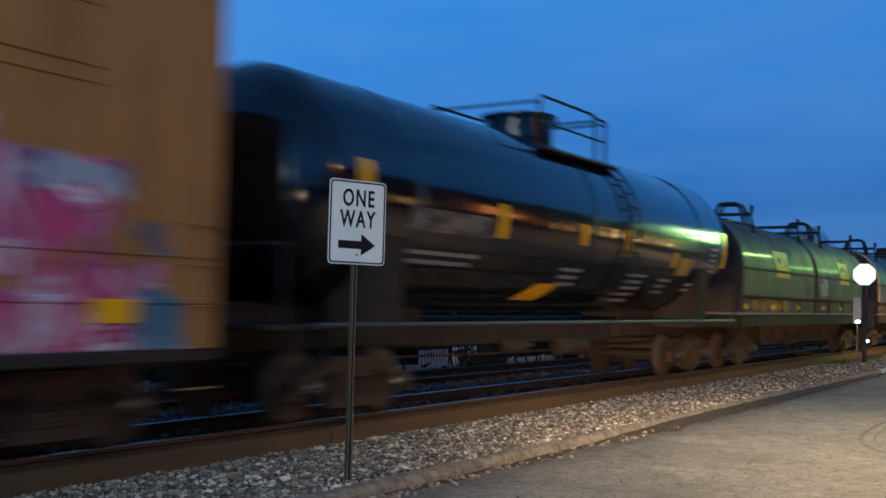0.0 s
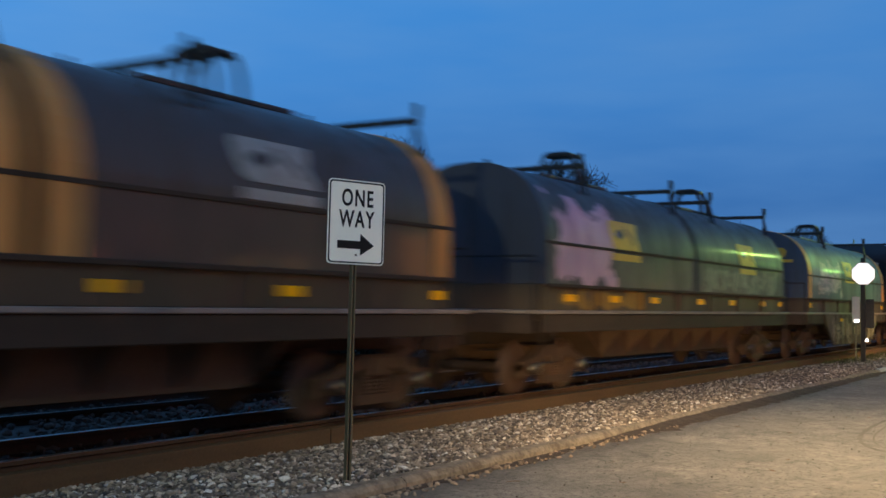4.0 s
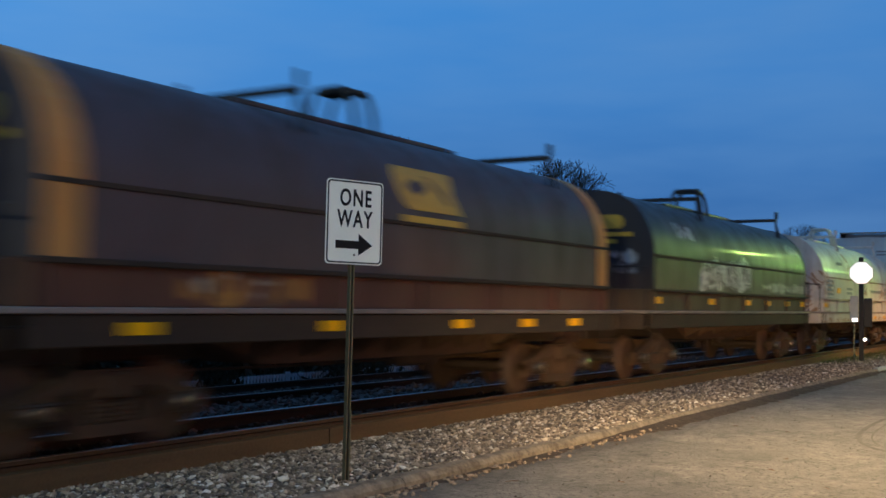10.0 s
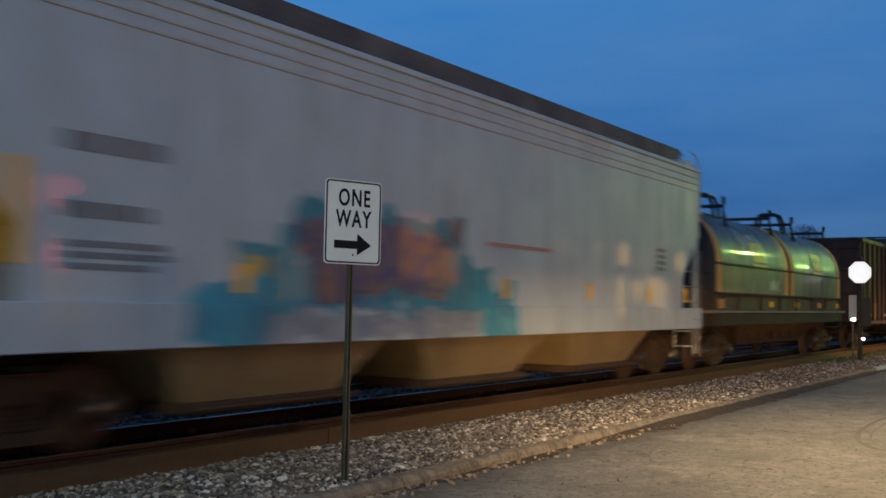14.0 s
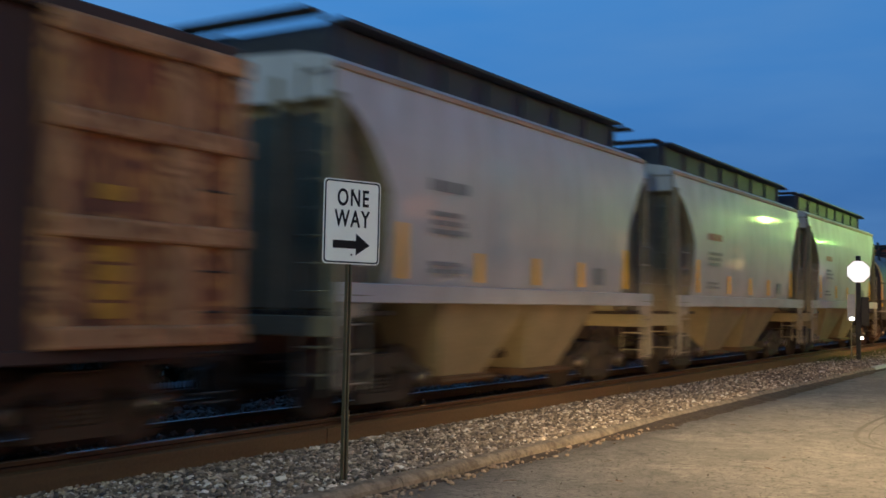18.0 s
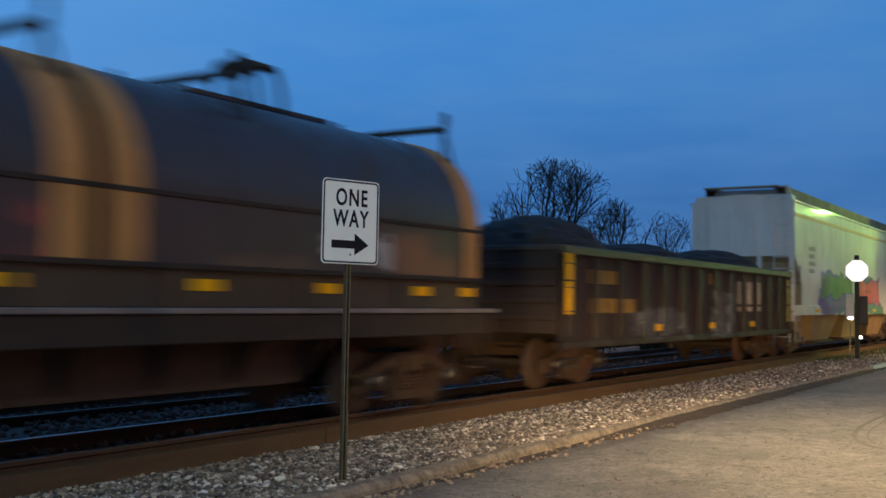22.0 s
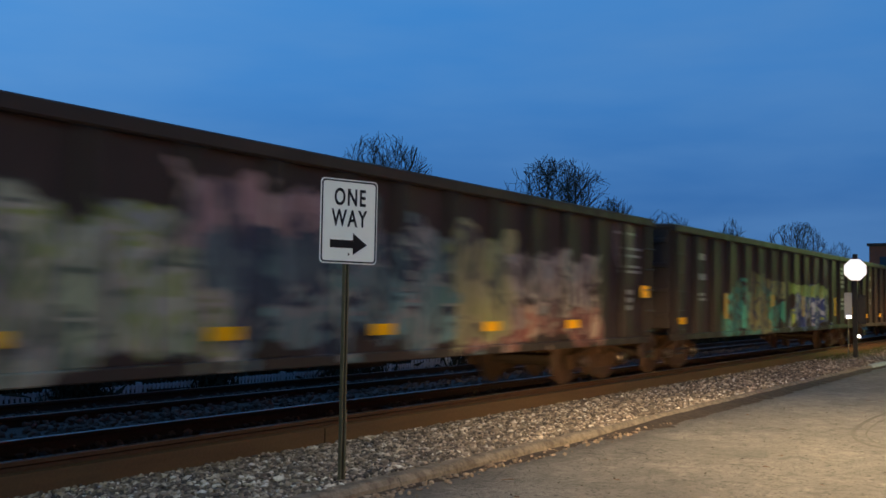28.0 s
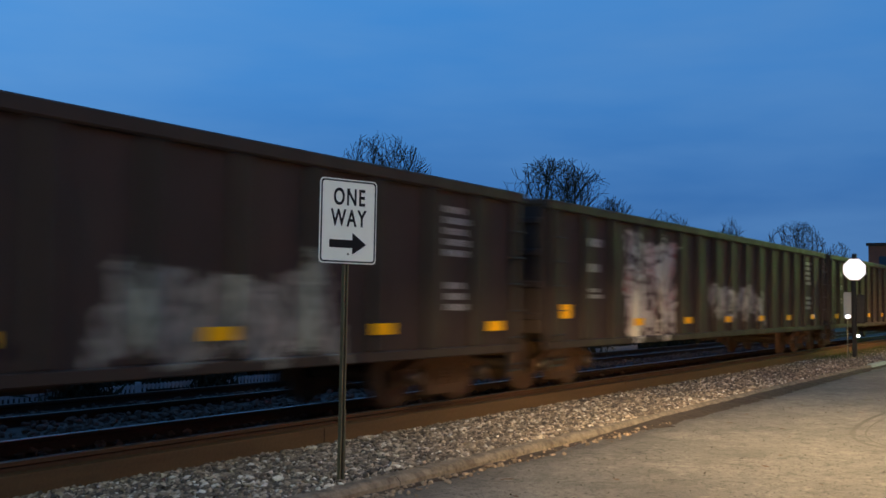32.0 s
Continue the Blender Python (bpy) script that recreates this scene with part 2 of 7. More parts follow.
STONE = stone_material()
BALLAST = surface("dark_track_ballast", (0.108, 0.080, 0.064), (0.062, 0.047, 0.040), 0.9, 0.0, 12, 90, 0.5, rand=0.4, island=True)
BARK = surface("dark_winter_bark", (0.035, 0.028, 0.024), (0.055, 0.045, 0.038), 0.95, 0.0, 3, 30, 0.4)
GRASS = surface("winter_grass", (0.07, 0.10, 0.025), (0.12, 0.11, 0.05), 0.95, 0.0, 5, 60, 0.3, rand=0.3, island=True)
BRICK = surface("dark_red_brickwork", (0.26, 0.075, 0.050), (0.19, 0.06, 0.045), 0.9, 0.0, 2, 25, 0.3)
FENCE = surface("pale_fence_paint", (0.42, 0.44, 0.47), (0.28, 0.30, 0.33), 0.6, 0.0, 4, 40, 0.1)
HEDGE = surface("dark_shrub_twigs", (0.02, 0.025, 0.015), (0.035, 0.032, 0.02), 0.95, 0.0, 4, 30, 0.3)
SIGNWHITE = surface("white_sign_sheeting", (0.93, 0.95, 0.84), (0.88, 0.90, 0.79), 0.30, 0.0, 5, 80, 0.03)
SIGNBLACK = surface("black_sign_ink", (0.010, 0.010, 0.011), (0.016, 0.016, 0.016), 0.75, 0.0, 5, 80, 0.03)


def ground_material():
    m, nt, b = shader("dirt_ground", 0.95)
    v = coords(nt)
    big = noise_node(nt, v, 0.25, 6, 0.6)
    fine = noise_node(nt, v, 14, 4, 0.6)
    col = blend(nt, span(nt, big, 0.35, 0.65), (0.075, 0.070, 0.045), (0.05, 0.062, 0.028))
    col = blend(nt, span(nt, fine, 0.4, 0.7, 0, 0.6), col, (0.10, 0.085, 0.06))
    nt.links.new(col, b.inputs["Base Color"])
    relief(nt, b, fine, 0.5, 0.03)
    return m


def asphalt_material():
    """Old pale asphalt with aggregate, tar cracks, worn patches and a dirty gutter along the kerb."""
    m, nt, b = shader("old_pale_asphalt", 0.9)
    v = coords(nt)
    sep = nt.nodes.new("ShaderNodeSeparateXYZ")
    nt.links.new(v, sep.inputs[0])
    big = noise_node(nt, v, 0.35, 5, 0.6)
    mid = noise_node(nt, v, 2.5, 5, 0.65)
    grit = noise_node(nt, v, 70, 3, 0.7)
    col = blend(nt, span(nt, big, 0.35, 0.65), (0.260, 0.235, 0.195), (0.185, 0.168, 0.145))
    col = blend(nt, span(nt, mid, 0.45, 0.72, 0, 0.75), col, (0.125, 0.112, 0.095))
    col = blend(nt, span(nt, grit, 0.55, 0.75, 0, 0.6), col, (0.34, 0.30, 0.25))
    col = blend(nt, span(nt, grit, 0.45, 0.28, 0, 0.75), col, (0.06, 0.05, 0.04))
    stain = noise_node(nt, v, 7, 5, 0.75, None, 0.6)
    col = blend(nt, span(nt, stain, 0.50, 0.66, 0, 0.55), col, (0.105, 0.092, 0.076))
    col = blend(nt, span(nt, stain, 0.46, 0.34, 0, 0.5), col, (0.36, 0.325, 0.265))
    pit = noise_node(nt, v, 24, 2, 0.6)
    col = blend(nt, span(nt, pit, 0.58, 0.64, 0, 0.85), col, (0.05, 0.042, 0.035))
    vor = nt.nodes.new("ShaderNodeTexVoronoi")
    vor.feature = "DISTANCE_TO_EDGE"
    vor.inputs["Scale"].default_value = 0.55
    warp = nt.nodes.new("ShaderNodeVectorMath")
    warp.operation = "ADD"
    wn = nt.nodes.new("ShaderNodeTexNoise")
    wn.inputs["Scale"].default_value = 1.8
    nt.links.new(v, wn.inputs["Vector"])
    nt.links.new(v, warp.inputs[0])
    nt.links.new(wn.outputs["Color"], warp.inputs[1])
    nt.links.new(warp.outputs[0], vor.inputs["Vector"])
    worn = noise_node(nt, v, 0.9, 4, 0.6, None, 0.8)
    col = blend(nt, span(nt, worn, 0.50, 0.62, 0, 0.45), col, (0.12, 0.108, 0.092))
    crack = math_node(nt, "MULTIPLY", span(nt, vor.outputs["Distance"], 0.012, 0.0), span(nt, mid, 0.42, 0.55))
    col = blend(nt, math_node(nt, "MULTIPLY", crack, 0.7), col, (0.05, 0.045, 0.04))
    # gutter dirt hugging the kerb, widening and narrowing
    gut = math_node(nt, "ADD", sep.outputs["Y"], span(nt, noise_node(nt, v, 2.2, 6, 0.75), 0.3, 0.7, -0.26, 0.26))
    gutter = span(nt, gut, 4.86, 5.26)
    col = blend(nt, math_node(nt, "MULTIPLY", gutter, 0.62), col, (0.062, 0.048, 0.037))
    nt.links.new(col, b.inputs["Base Color"])
    nt.links.new(span(nt, gutter, 0, 1, 0.9, 0.75), b.inputs["Roughness"])
    relief(nt, b, math_node(nt, "SUBTRACT", grit, math_node(nt, "MULTIPLY", crack, 0.6)), 1.0, 0.02)
    return m


# ---- mesh helpers ----


def to_mesh(name, bm, mat, smooth=False):
    me = bpy.data.meshes.new(name)
    bmesh.ops.recalc_face_normals(bm, faces=bm.faces)
    bm.to_mesh(me)
    bm.free()
    me.materials.append(mat)
    if smooth:
        me.shade_smooth()
    return me


def part(name, src, mat, parent, label="", smooth=False, at=None):
    """Links a bmesh or a shared mesh as one mesh object under a thing or part."""
    me = src if isinstance(src, bpy.types.Mesh) else to_mesh(name, src, mat, smooth)
    ob = new(name, me)
    ob.parent = parent
    if at is not None:
        ob.matrix_basis = at
    if label:
        ob["label"] = label
    return ob


def thing(name, label, category, at=None, group="", kind=""):
    ob = new(name)
    ob.empty_display_size = 0.3
    if at is not None:
        ob.matrix_basis = at
    return tagged(ob, label, category, group, kind)


def box(bm, x0, x1, y0, y1, z0, z1):
    v = [bm.verts.new(p) for p in ((x0, y0, z0), (x1, y0, z0), (x1, y1, z0), (x0, y1, z0), (x0, y0, z1), (x1, y0, z1), (x1, y1, z1), (x0, y1, z1))]
    for f in ((0, 3, 2, 1), (4, 5, 6, 7), (0, 1, 5, 4), (1, 2, 6, 5), (2, 3, 7, 6), (3, 0, 4, 7)):
        bm.faces.new([v[i] for i in f])
    return bm


def boxes(*rows):
    bm = bmesh.new()
    for r in rows:
        box(bm, *r)
    return bm


def soft_box(x0, x1, y0, y1, z0, z1, r=0.02, seg=2):
    bm = boxes((x0, x1, y0, y1, z0, z1))
    bmesh.ops.bevel(bm, geom=bm.edges[:], offset=r, segments=seg, affect="EDGES", profile=0.5)
    return bm


def loft(bm, rings, caps=True, closed=True):
    made = [[bm.verts.new(p) for p in ring] for ring in rings]
    n = len(made[0])
    for a, b in zip(made, made[1:]):
        for i in range(n if closed else n - 1):
            j = (i + 1) % n
            bm.faces.new((a[i], a[j], b[j], b[i]))
    if caps:
        bm.faces.new(made[0])
        bm.faces.new(made[-1][::-1])
    return bm


def prism_x(bm, prof, x0, x1):
    return loft(bm, [[(x, y, z) for y, z in prof] for x in (x0, x1)])


def prism_y(bm, prof, y0, y1):
    return loft(bm, [[(x, y, z) for x, z in prof] for y in (y0, y1)])


def rod(bm, a, b, r, n=8, r2=None):
    a, b = Vector(a), Vector(b)
    d = (b - a).normalized()
    u = d.cross(Vector((0, 0, 1)) if abs(d.z) < 0.9 else Vector((1, 0, 0))).normalized()
    w = d.cross(u)
    ring = lambda c, rr: [c + (u * math.cos(2 * math.pi * i / n) + w * math.sin(2 * math.pi * i / n)) * rr for i in range(n)]
    return loft(bm, [ring(a, r), ring(b, r if r2 is None else r2)])


def pipe(pts, r, n=8):
    bm = bmesh.new()
    for a, b in zip(pts, pts[1:]):
        rod(bm, a, b, r, n)
    return bm


def disc_stack(bm, rows, n=24, axis="y", at=(0, 0, 0)):
    """A turned shape from (offset, radius) rows along an axis."""
    rings = []
    for off, r in rows:
        ring = []
        for i in range(n):
            c, s = math.cos(2 * math.pi * i / n) * r, math.sin(2 * math.pi * i / n) * r
            p = (c, off, s) if axis == "y" else ((off, c, s) if axis == "x" else (c, s, off))
            ring.append((p[0] + at[0], p[1] + at[1], p[2] + at[2]))
        rings.append(ring)
    return loft(bm, rings)

# ---- ground, road, kerb, tracks ----
RAIL_TOP = 0.122
TRACK_Y = 9.17


def sheet(name, verts, faces, mat, kind="structure", parent=None):
    me = bpy.data.meshes.new(name)
    me.from_pydata(verts, [], faces)
    me.materials.append(mat)
    ob = new(name, me)
    ob.parent = parent
    if kind:
        ob["kind"] = kind
    return ob


tagged(sheet("ground", [(-900, -900, -0.36), (1500, -900, -0.36), (1500, 1500, -0.36), (-900, 1500, -0.36)], [(0, 1, 2, 3)], ground_material()),
       "flat dark winter dirt and grass ground", "ground")


def kerb_y(x):
    """Front edge of the kerb: straight, then easing towards the road far off."""
    return 5.49 - 0.00085 * max(0.0, x - 19.0) ** 2


def kerb_w(x):
    """Width of the kerb's bare top; further along gravel has spilled over it."""
    far = min(max((x - 9.0) / 6.0, 0.0), 1.0)
    return 0.22 - 0.09 * far + 0.025 * noise.noise((x * 1.3, 7.0, 0)) + 0.02 * noise.noise((x * 4.1, 2.0, 0))


def build_road():
    x0, x1 = -60, 58
    vs, fs = [], []
    xs = [x0 + i * 1.0 for i in range(x1 - x0 + 1)]
    for x in xs:
        for y in (-12.0, kerb_y(x) + 0.05):
            vs.append((x, y, -0.10))
        for y in (-12.0, kerb_y(x) + 0.05):
            vs.append((x, y, -0.40))
    for i in range(len(xs) - 1):
        a, b = i * 4, i * 4 + 4
        fs += [(a, b, b + 1, a + 1), (a + 1, b + 1, b + 3, a + 3), (a + 2, b + 2, b, a), (a + 3, b + 3, b + 2, a + 2)]
    fs += [(0, 1, 3, 2), tuple(len(vs) - 4 + k for k in (0, 2, 3, 1))]
    tagged(sheet("road", vs, fs, asphalt_material()), "worn pale asphalt road with cracks and a dirty gutter", "road")


build_road()


def build_kerb():
    kerb = thing("kerb", "chipped pale concrete kerb beside the gravel strip", "kerb", kind="structure")
    x = -4.0
    while x < 56:
        ln = 3.05
        bm = bmesh.new()
        rings = []
        n = 16
        for i in range(n + 1):
            xx = x + (ln - 0.012) * i / n
            y = kerb_y(xx)
            a = 0.016 * noise.noise((xx * 1.7, 3.1, 0)) + 0.02 * noise.noise((xx * 6, 1.0, 0))
            c = 0.014 * noise.noise((xx * 2.3, 9.1, 0)) + 0.012 * noise.noise((xx * 8, 5.0, 0))
            rings.append([(xx, y + a - 0.02, -0.20), (xx, y + a, -0.05), (xx, y + a + 0.03, c - 0.015), (xx, y + a + 0.06, c), (xx, y + kerb_w(xx) - 0.02, c * 0.6), (xx, y + kerb_w(xx), c - 0.02), (xx, y + kerb_w(xx), -0.20)])
        loft(bm, rings)
        part("kerb_stone", bm, CONCRETE, kerb)
        x += ln


build_kerb()


def gravel_z(y):
    t = min(max((y - 5.75) / 2.45, 0), 1)
    return -0.035 - 0.15 * t


def stones(name, count, place, size, mat, label, category, seed):
    """Many angular stones joined into one mesh: squashed, jittered icosahedra."""
    rng = np.random.default_rng(seed)
    g = (1 + 5 ** 0.5) / 2
    ico = np.array([(-1, g, 0), (1, g, 0), (-1, -g, 0), (1, -g, 0), (0, -1, g), (0, 1, g), (0, -1, -g), (0, 1, -g), (g, 0, -1), (g, 0, 1), (-g, 0, -1), (-g, 0, 1)]) / 1.9
    tri = np.array([int(c, 16) for c in "0b5051017" "07a0ab159" "5b4ba2a76" "718394342" "326368389" "49524b62a" "867981"]).reshape(-1, 3)
    c, s = place(rng, count)
    n = len(c)
    v = ico[None] * (1 + rng.uniform(-0.42, 0.42, (n, 12, 3)))
    v = v * rng.uniform(0.6, 1.25, (n, 1, 3)) * np.array([1.15, 0.95, 0.72])
    ang = rng.uniform(0, 2 * np.pi, n)
    tilt = rng.uniform(-0.6, 0.6, n)
    ca, sa, ct, st = np.cos(ang)[:, None], np.sin(ang)[:, None], np.cos(tilt)[:, None], np.sin(tilt)[:, None]
    x, y, z = v[..., 0], v[..., 1], v[..., 2]
    y, z = y * ct - z * st, y * st + z * ct
    x, y = x * ca - y * sa, x * sa + y * ca
    v = np.stack((x, y, z), -1) * (s * size)[:, None, None] + c[:, None]
    f = (tri[None] + 12 * np.arange(n)[:, None, None]).reshape(-1, 3)
    me = bpy.data.meshes.new(name)
    me.from_pydata(v.reshape(-1, 3).tolist(), [], f.tolist())
    me.materials.append(mat)
    return tagged(new(name, me), label, category, kind="stuff")


def build_gravel():
    nx, ny = 120, 10
    vs, fs = [], []
    for i in range(nx + 1):
        x = -6 + i * 0.55
        for j in range(ny + 1):
            y0 = kerb_y(x) + 0.12
            y = y0 + (8.30 - y0) * j / ny
            z = gravel_z(y) - 0.02 + 0.025 * noise.noise((x * 0.9, y * 1.3, 0))
            vs.append((x, y, z))
    for i in range(nx):
        for j in range(ny):
            a = i * (ny + 1) + j
            fs.append((a, a + ny + 1, a + ny + 2, a + 1))
    tagged(sheet("gravel_bed", vs, fs, FINES), "bed of pale crushed limestone between kerb and track", "gravel")

    def near(rng, n):
        x = 4.5 + 13.5 * rng.uniform(0, 1, n) ** 1.15
        yk = np.array([kerb_y(v) + kerb_w(v) - 0.03 for v in x])
        y = yk + rng.uniform(0, 1, n) * (8.2 - yk)
        y = np.where(rng.uniform(0, 1, n) < 0.02, y - 0.06, y)
        z = -0.030 - 0.155 * np.clip((y - 5.70) / 2.45, 0, 1) + rng.uniform(-0.015, 0.03, n)
        return np.stack((x, y, z), -1), rng.uniform(0.45, 1.4, n) ** 1.4
    stones("gravel", 36000, near, 0.0255, STONE, "loose pale crushed limestone gravel beside the track", "gravel", 3)

    def far(rng, n):
        x = 18 + 32 * rng.uniform(0, 1, n) ** 1.4
        y0 = 5.60 - 0.00085 * np.maximum(0, x - 19) ** 2
        y = y0 + rng.uniform(0, 1, n) * (8.2 - y0)
        z = -0.030 - 0.155 * np.clip((y - 5.70) / 2.45, 0, 1) + rng.uniform(-0.015, 0.03, n)
        return np.stack((x, y, z), -1), rng.uniform(0.6, 1.4, n)
    stones("far_gravel", 20000, far, 0.030, STONE, "pale limestone gravel strip further along the track", "gravel", 4)

    def gutter(rng, n):
        x = 7.2 + 7.5 * rng.uniform(0, 1, n) ** 1.7
        y = 5.46 - np.abs(rng.normal(0, 0.13, n))
        return np.stack((x, y, np.full(n, -0.088)), -1), rng.uniform(0.4, 1.3, n)
    stones("gutter_gravel", 190, gutter, 0.026, CHIPS, "scattered tan limestone chips lying in the gutter", "gravel", 6)

    def crumbs(rng, n):
        x = rng.uniform(7, 22, n)
        y = rng.uniform(1.2, 5.2, n)
        return np.stack((x, y, np.full(n, -0.096)), -1), rng.uniform(0.2, 0.6, n)
    stones("road_grit", 110, crumbs, 0.022, FINES, "small grit and crumbs lying on the road", "gravel", 8)

    def track_bed(rng, n):
        x = 2 + 46 * rng.uniform(0, 1, n) ** 1.4
        y = rng.uniform(8.5, 15.0, n)
        return np.stack((x, y, -0.095 - 0.11 * np.clip((y - 10.5) / 4.2, 0, 1) + rng.uniform(-0.02, 0.03, n)), -1), rng.uniform(0.6, 1.4, n)
    stones("track_ballast", 9000, track_bed, 0.05, BALLAST, "dark grey stone ballast around the rails", "ballast", 7)
    tagged(sheet("ballast_bed", [(-430, 8.28, -0.10), (470, 8.28, -0.10), (470, 10.9, -0.12), (-430, 10.9, -0.12), (470, 15.0, -0.23), (-430, 15.0, -0.23), (470, 15.6, -0.37), (-430, 15.6, -0.37), (-430, 8.28, -0.37), (470, 8.28, -0.37)],
                 [(0, 1, 2, 3), (3, 2, 4, 5), (5, 4, 6, 7), (8, 9, 1, 0)], BALLAST), "dark ballast bed under two railway tracks", "ballast")


build_gravel()


def build_gutter_strip():
    """Dark silt banked against the kerb face; the far stretch also stands in for the kerb's shade."""
    vs, fs = [], []
    n = 740
    for i in range(n + 1):
        x = 5.0 + i * 0.06
        k = kerb_y(x)
        # far stretch rises and widens to hold the dark shade along the kerb
        far = min(max((x - 12.0) / 3.0, 0.0), 1.0)
        w = 0.14 + 0.16 * min(max((x - 12.0) / 3.0, 0.0), 1.0) * min(max((30.0 - x) / 8.0, 0.0), 1.0) + 0.14 * noise.noise((x * 0.8, 0, 2)) + 0.13 * noise.noise((x * 3.1, 0, 5)) + 0.09 * noise.noise((x * 9.0, 0, 8))
        w = max(w, 0.05)
        z = -0.088 + 0.050 * far + 0.010 * noise.noise((x * 1.9, 4, 0))
        vs += [(x, k - w, -0.103), (x, k - w * 0.8, -0.094), (x, k - w * 0.35, (z - 0.090) / 2), (x, k + 0.02, z)]
        if i:
            a = (i - 1) * 4
            fs += [(a + j, a + 4 + j, a + 5 + j, a + 1 + j) for j in range(3)]
    silt = surface("brown_silt_shade", (0.075, 0.054, 0.038), (0.032, 0.024, 0.018), 0.9, 0, 7, 50, 0.8)
    tagged(sheet("gutter_silt_shade", vs, fs, silt), "dark silt strip along the kerb, kerb shade included", "dirt")


build_gutter_strip()


def rail_profile(yc):
    pr = [(0.076, 0), (0.076, 0.012), (0.014, 0.03), (0.009, 0.045), (0.009, 0.125), (0.035, 0.140), (0.037, 0.178)]
    right = [(yc + a, b) for a, b in pr]
    left = [(yc - a, b) for a, b in reversed(pr)]
    return [(y, z + RAIL_TOP - 0.186) for y, z in right + left]


def build_tracks():
    tie = to_mesh("tie", soft_box(-0.115, 0.115, -0.97, 1.3, -0.17, 0.0, 0.012, 1), TIE)
    rnd = random.Random(2)
    for name, yc, label in (("near_track", TRACK_Y, "rusty main railway track carrying the freight train"), ("far_track", 13.35, "empty second railway track behind the train")):
        trk = thing(name, label, "railway track", kind="structure")
        for side in (-1, 1):
            y = yc + side * 0.755
            # far rail and second track are lowered to fit the camera's view
            drop = -0.14 if yc > TRACK_Y else (-0.045 if side > 0 else 0.0)
            bm = bmesh.new()
            prism_x(bm, [(a, z + drop) for a, z in rail_profile(y)], -430, 470)
            # only the near rail keeps the unshaded colour
            r = part("rail", bm, RAILSIDE if yc == TRACK_Y and side < 0 else RAILSHADE, trk, "rusty brown steel rail")
            bm = bmesh.new()
            head = RAIL_TOP + drop
            prism_x(bm, [(y - 0.034, head - 0.009), (y + 0.034, head - 0.009), (y + 0.034, head - 0.002), (y + 0.024, head), (y - 0.024, head), (y - 0.034, head - 0.002)], -430, 470)
            part("rail_head", bm, RAILTOP if yc == TRACK_Y else RAILDULL, r, "polished running surface")
        for i in range(150):
            x = 1.0 + i * 0.52 + rnd.uniform(-0.02, 0.02)
            part("tie", tie, TIE, trk, at=pose(x, yc, RAIL_TOP - 0.206 - (0.14 if yc > TRACK_Y else 0.02), 0, 0, rnd.uniform(-0.6, 0.6)))
    # beams added to fill the brown strip below the rail; joints fit the camera's view
    edging = thing("strip_beams", "brown beams added to fill the strip below the near rail", "edging", kind="structure")
    x = -9.0
    while x < 90:
        part("beam", soft_box(x, x + 9.73, 8.16 + rnd.uniform(-0.004, 0.004), 8.31, -0.33, 0.035 + rnd.uniform(-0.004, 0.004), 0.012, 2), TIMBER, edging)
        x += 9.75


build_tracks()

# ---- signs beside the road ----


def text_mesh(words, size, squash, bold, mat, name):
    cu = bpy.data.curves.new(name, "FONT")
    cu.body, cu.size, cu.offset, cu.extrude = words, size, bold, 0.0015
    cu.space_character = 1.2
    cu.align_x, cu.align_y = "CENTER", "CENTER"
    ob = new("lettering_source", cu)
    me = bpy.data.meshes.new_from_object(ob.evaluated_get(bpy.context.evaluated_depsgraph_get()))
    bpy.data.objects.remove(ob)
    me.transform(Matrix.Diagonal((squash, 1, 1, 1)))
    me.materials.clear()
    me.materials.append(mat)
    return me


def rounded_rect(w, h, r, seg=5):
    pts = []
    for cx, cz, a0 in ((w / 2 - r, h / 2 - r, 0), (-w / 2 + r, h / 2 - r, 90), (-w / 2 + r, -h / 2 + r, 180), (w / 2 - r, -h / 2 + r, 270)):
        for i in range(seg + 1):
            a = radians(a0 + 90 * i / seg)
            pts.append((cx + r * math.cos(a), cz + r * math.sin(a)))
    return pts


def ring_plate(outer, inner, y0, y1):
    bm = bmesh.new()
    layers = [[bm.verts.new((x, y, z)) for x, z in prof] for prof, y in ((outer, y0), (inner, y0), (inner, y1), (outer, y1))]
    n = len(outer)
    for a, b in ((0, 1), (1, 2), (2, 3), (3, 0)):
        for i in range(n):
            j = (i + 1) % n
            bm.faces.new((layers[a][i], layers[a][j], layers[b][j], layers[b][i]))
    return bm


def channel_post(base, top, w=0.062):
    """A U-channel sign post with flanges, from base to top."""
    bm = bmesh.new()
    prof = [(-w / 2, -0.016), (-w / 2 + 0.016, -0.016), (-0.014, 0.018), (0.014, 0.018), (w / 2 - 0.016, -0.016), (w / 2, -0.016), (w / 2, -0.010), (0.018, 0.026), (-0.018, 0.026), (-w / 2, -0.010)]
    loft(bm, [[(x + p[0], y + p[1], p[2]) for x, y in prof] for p in (base, top)])
    return bm


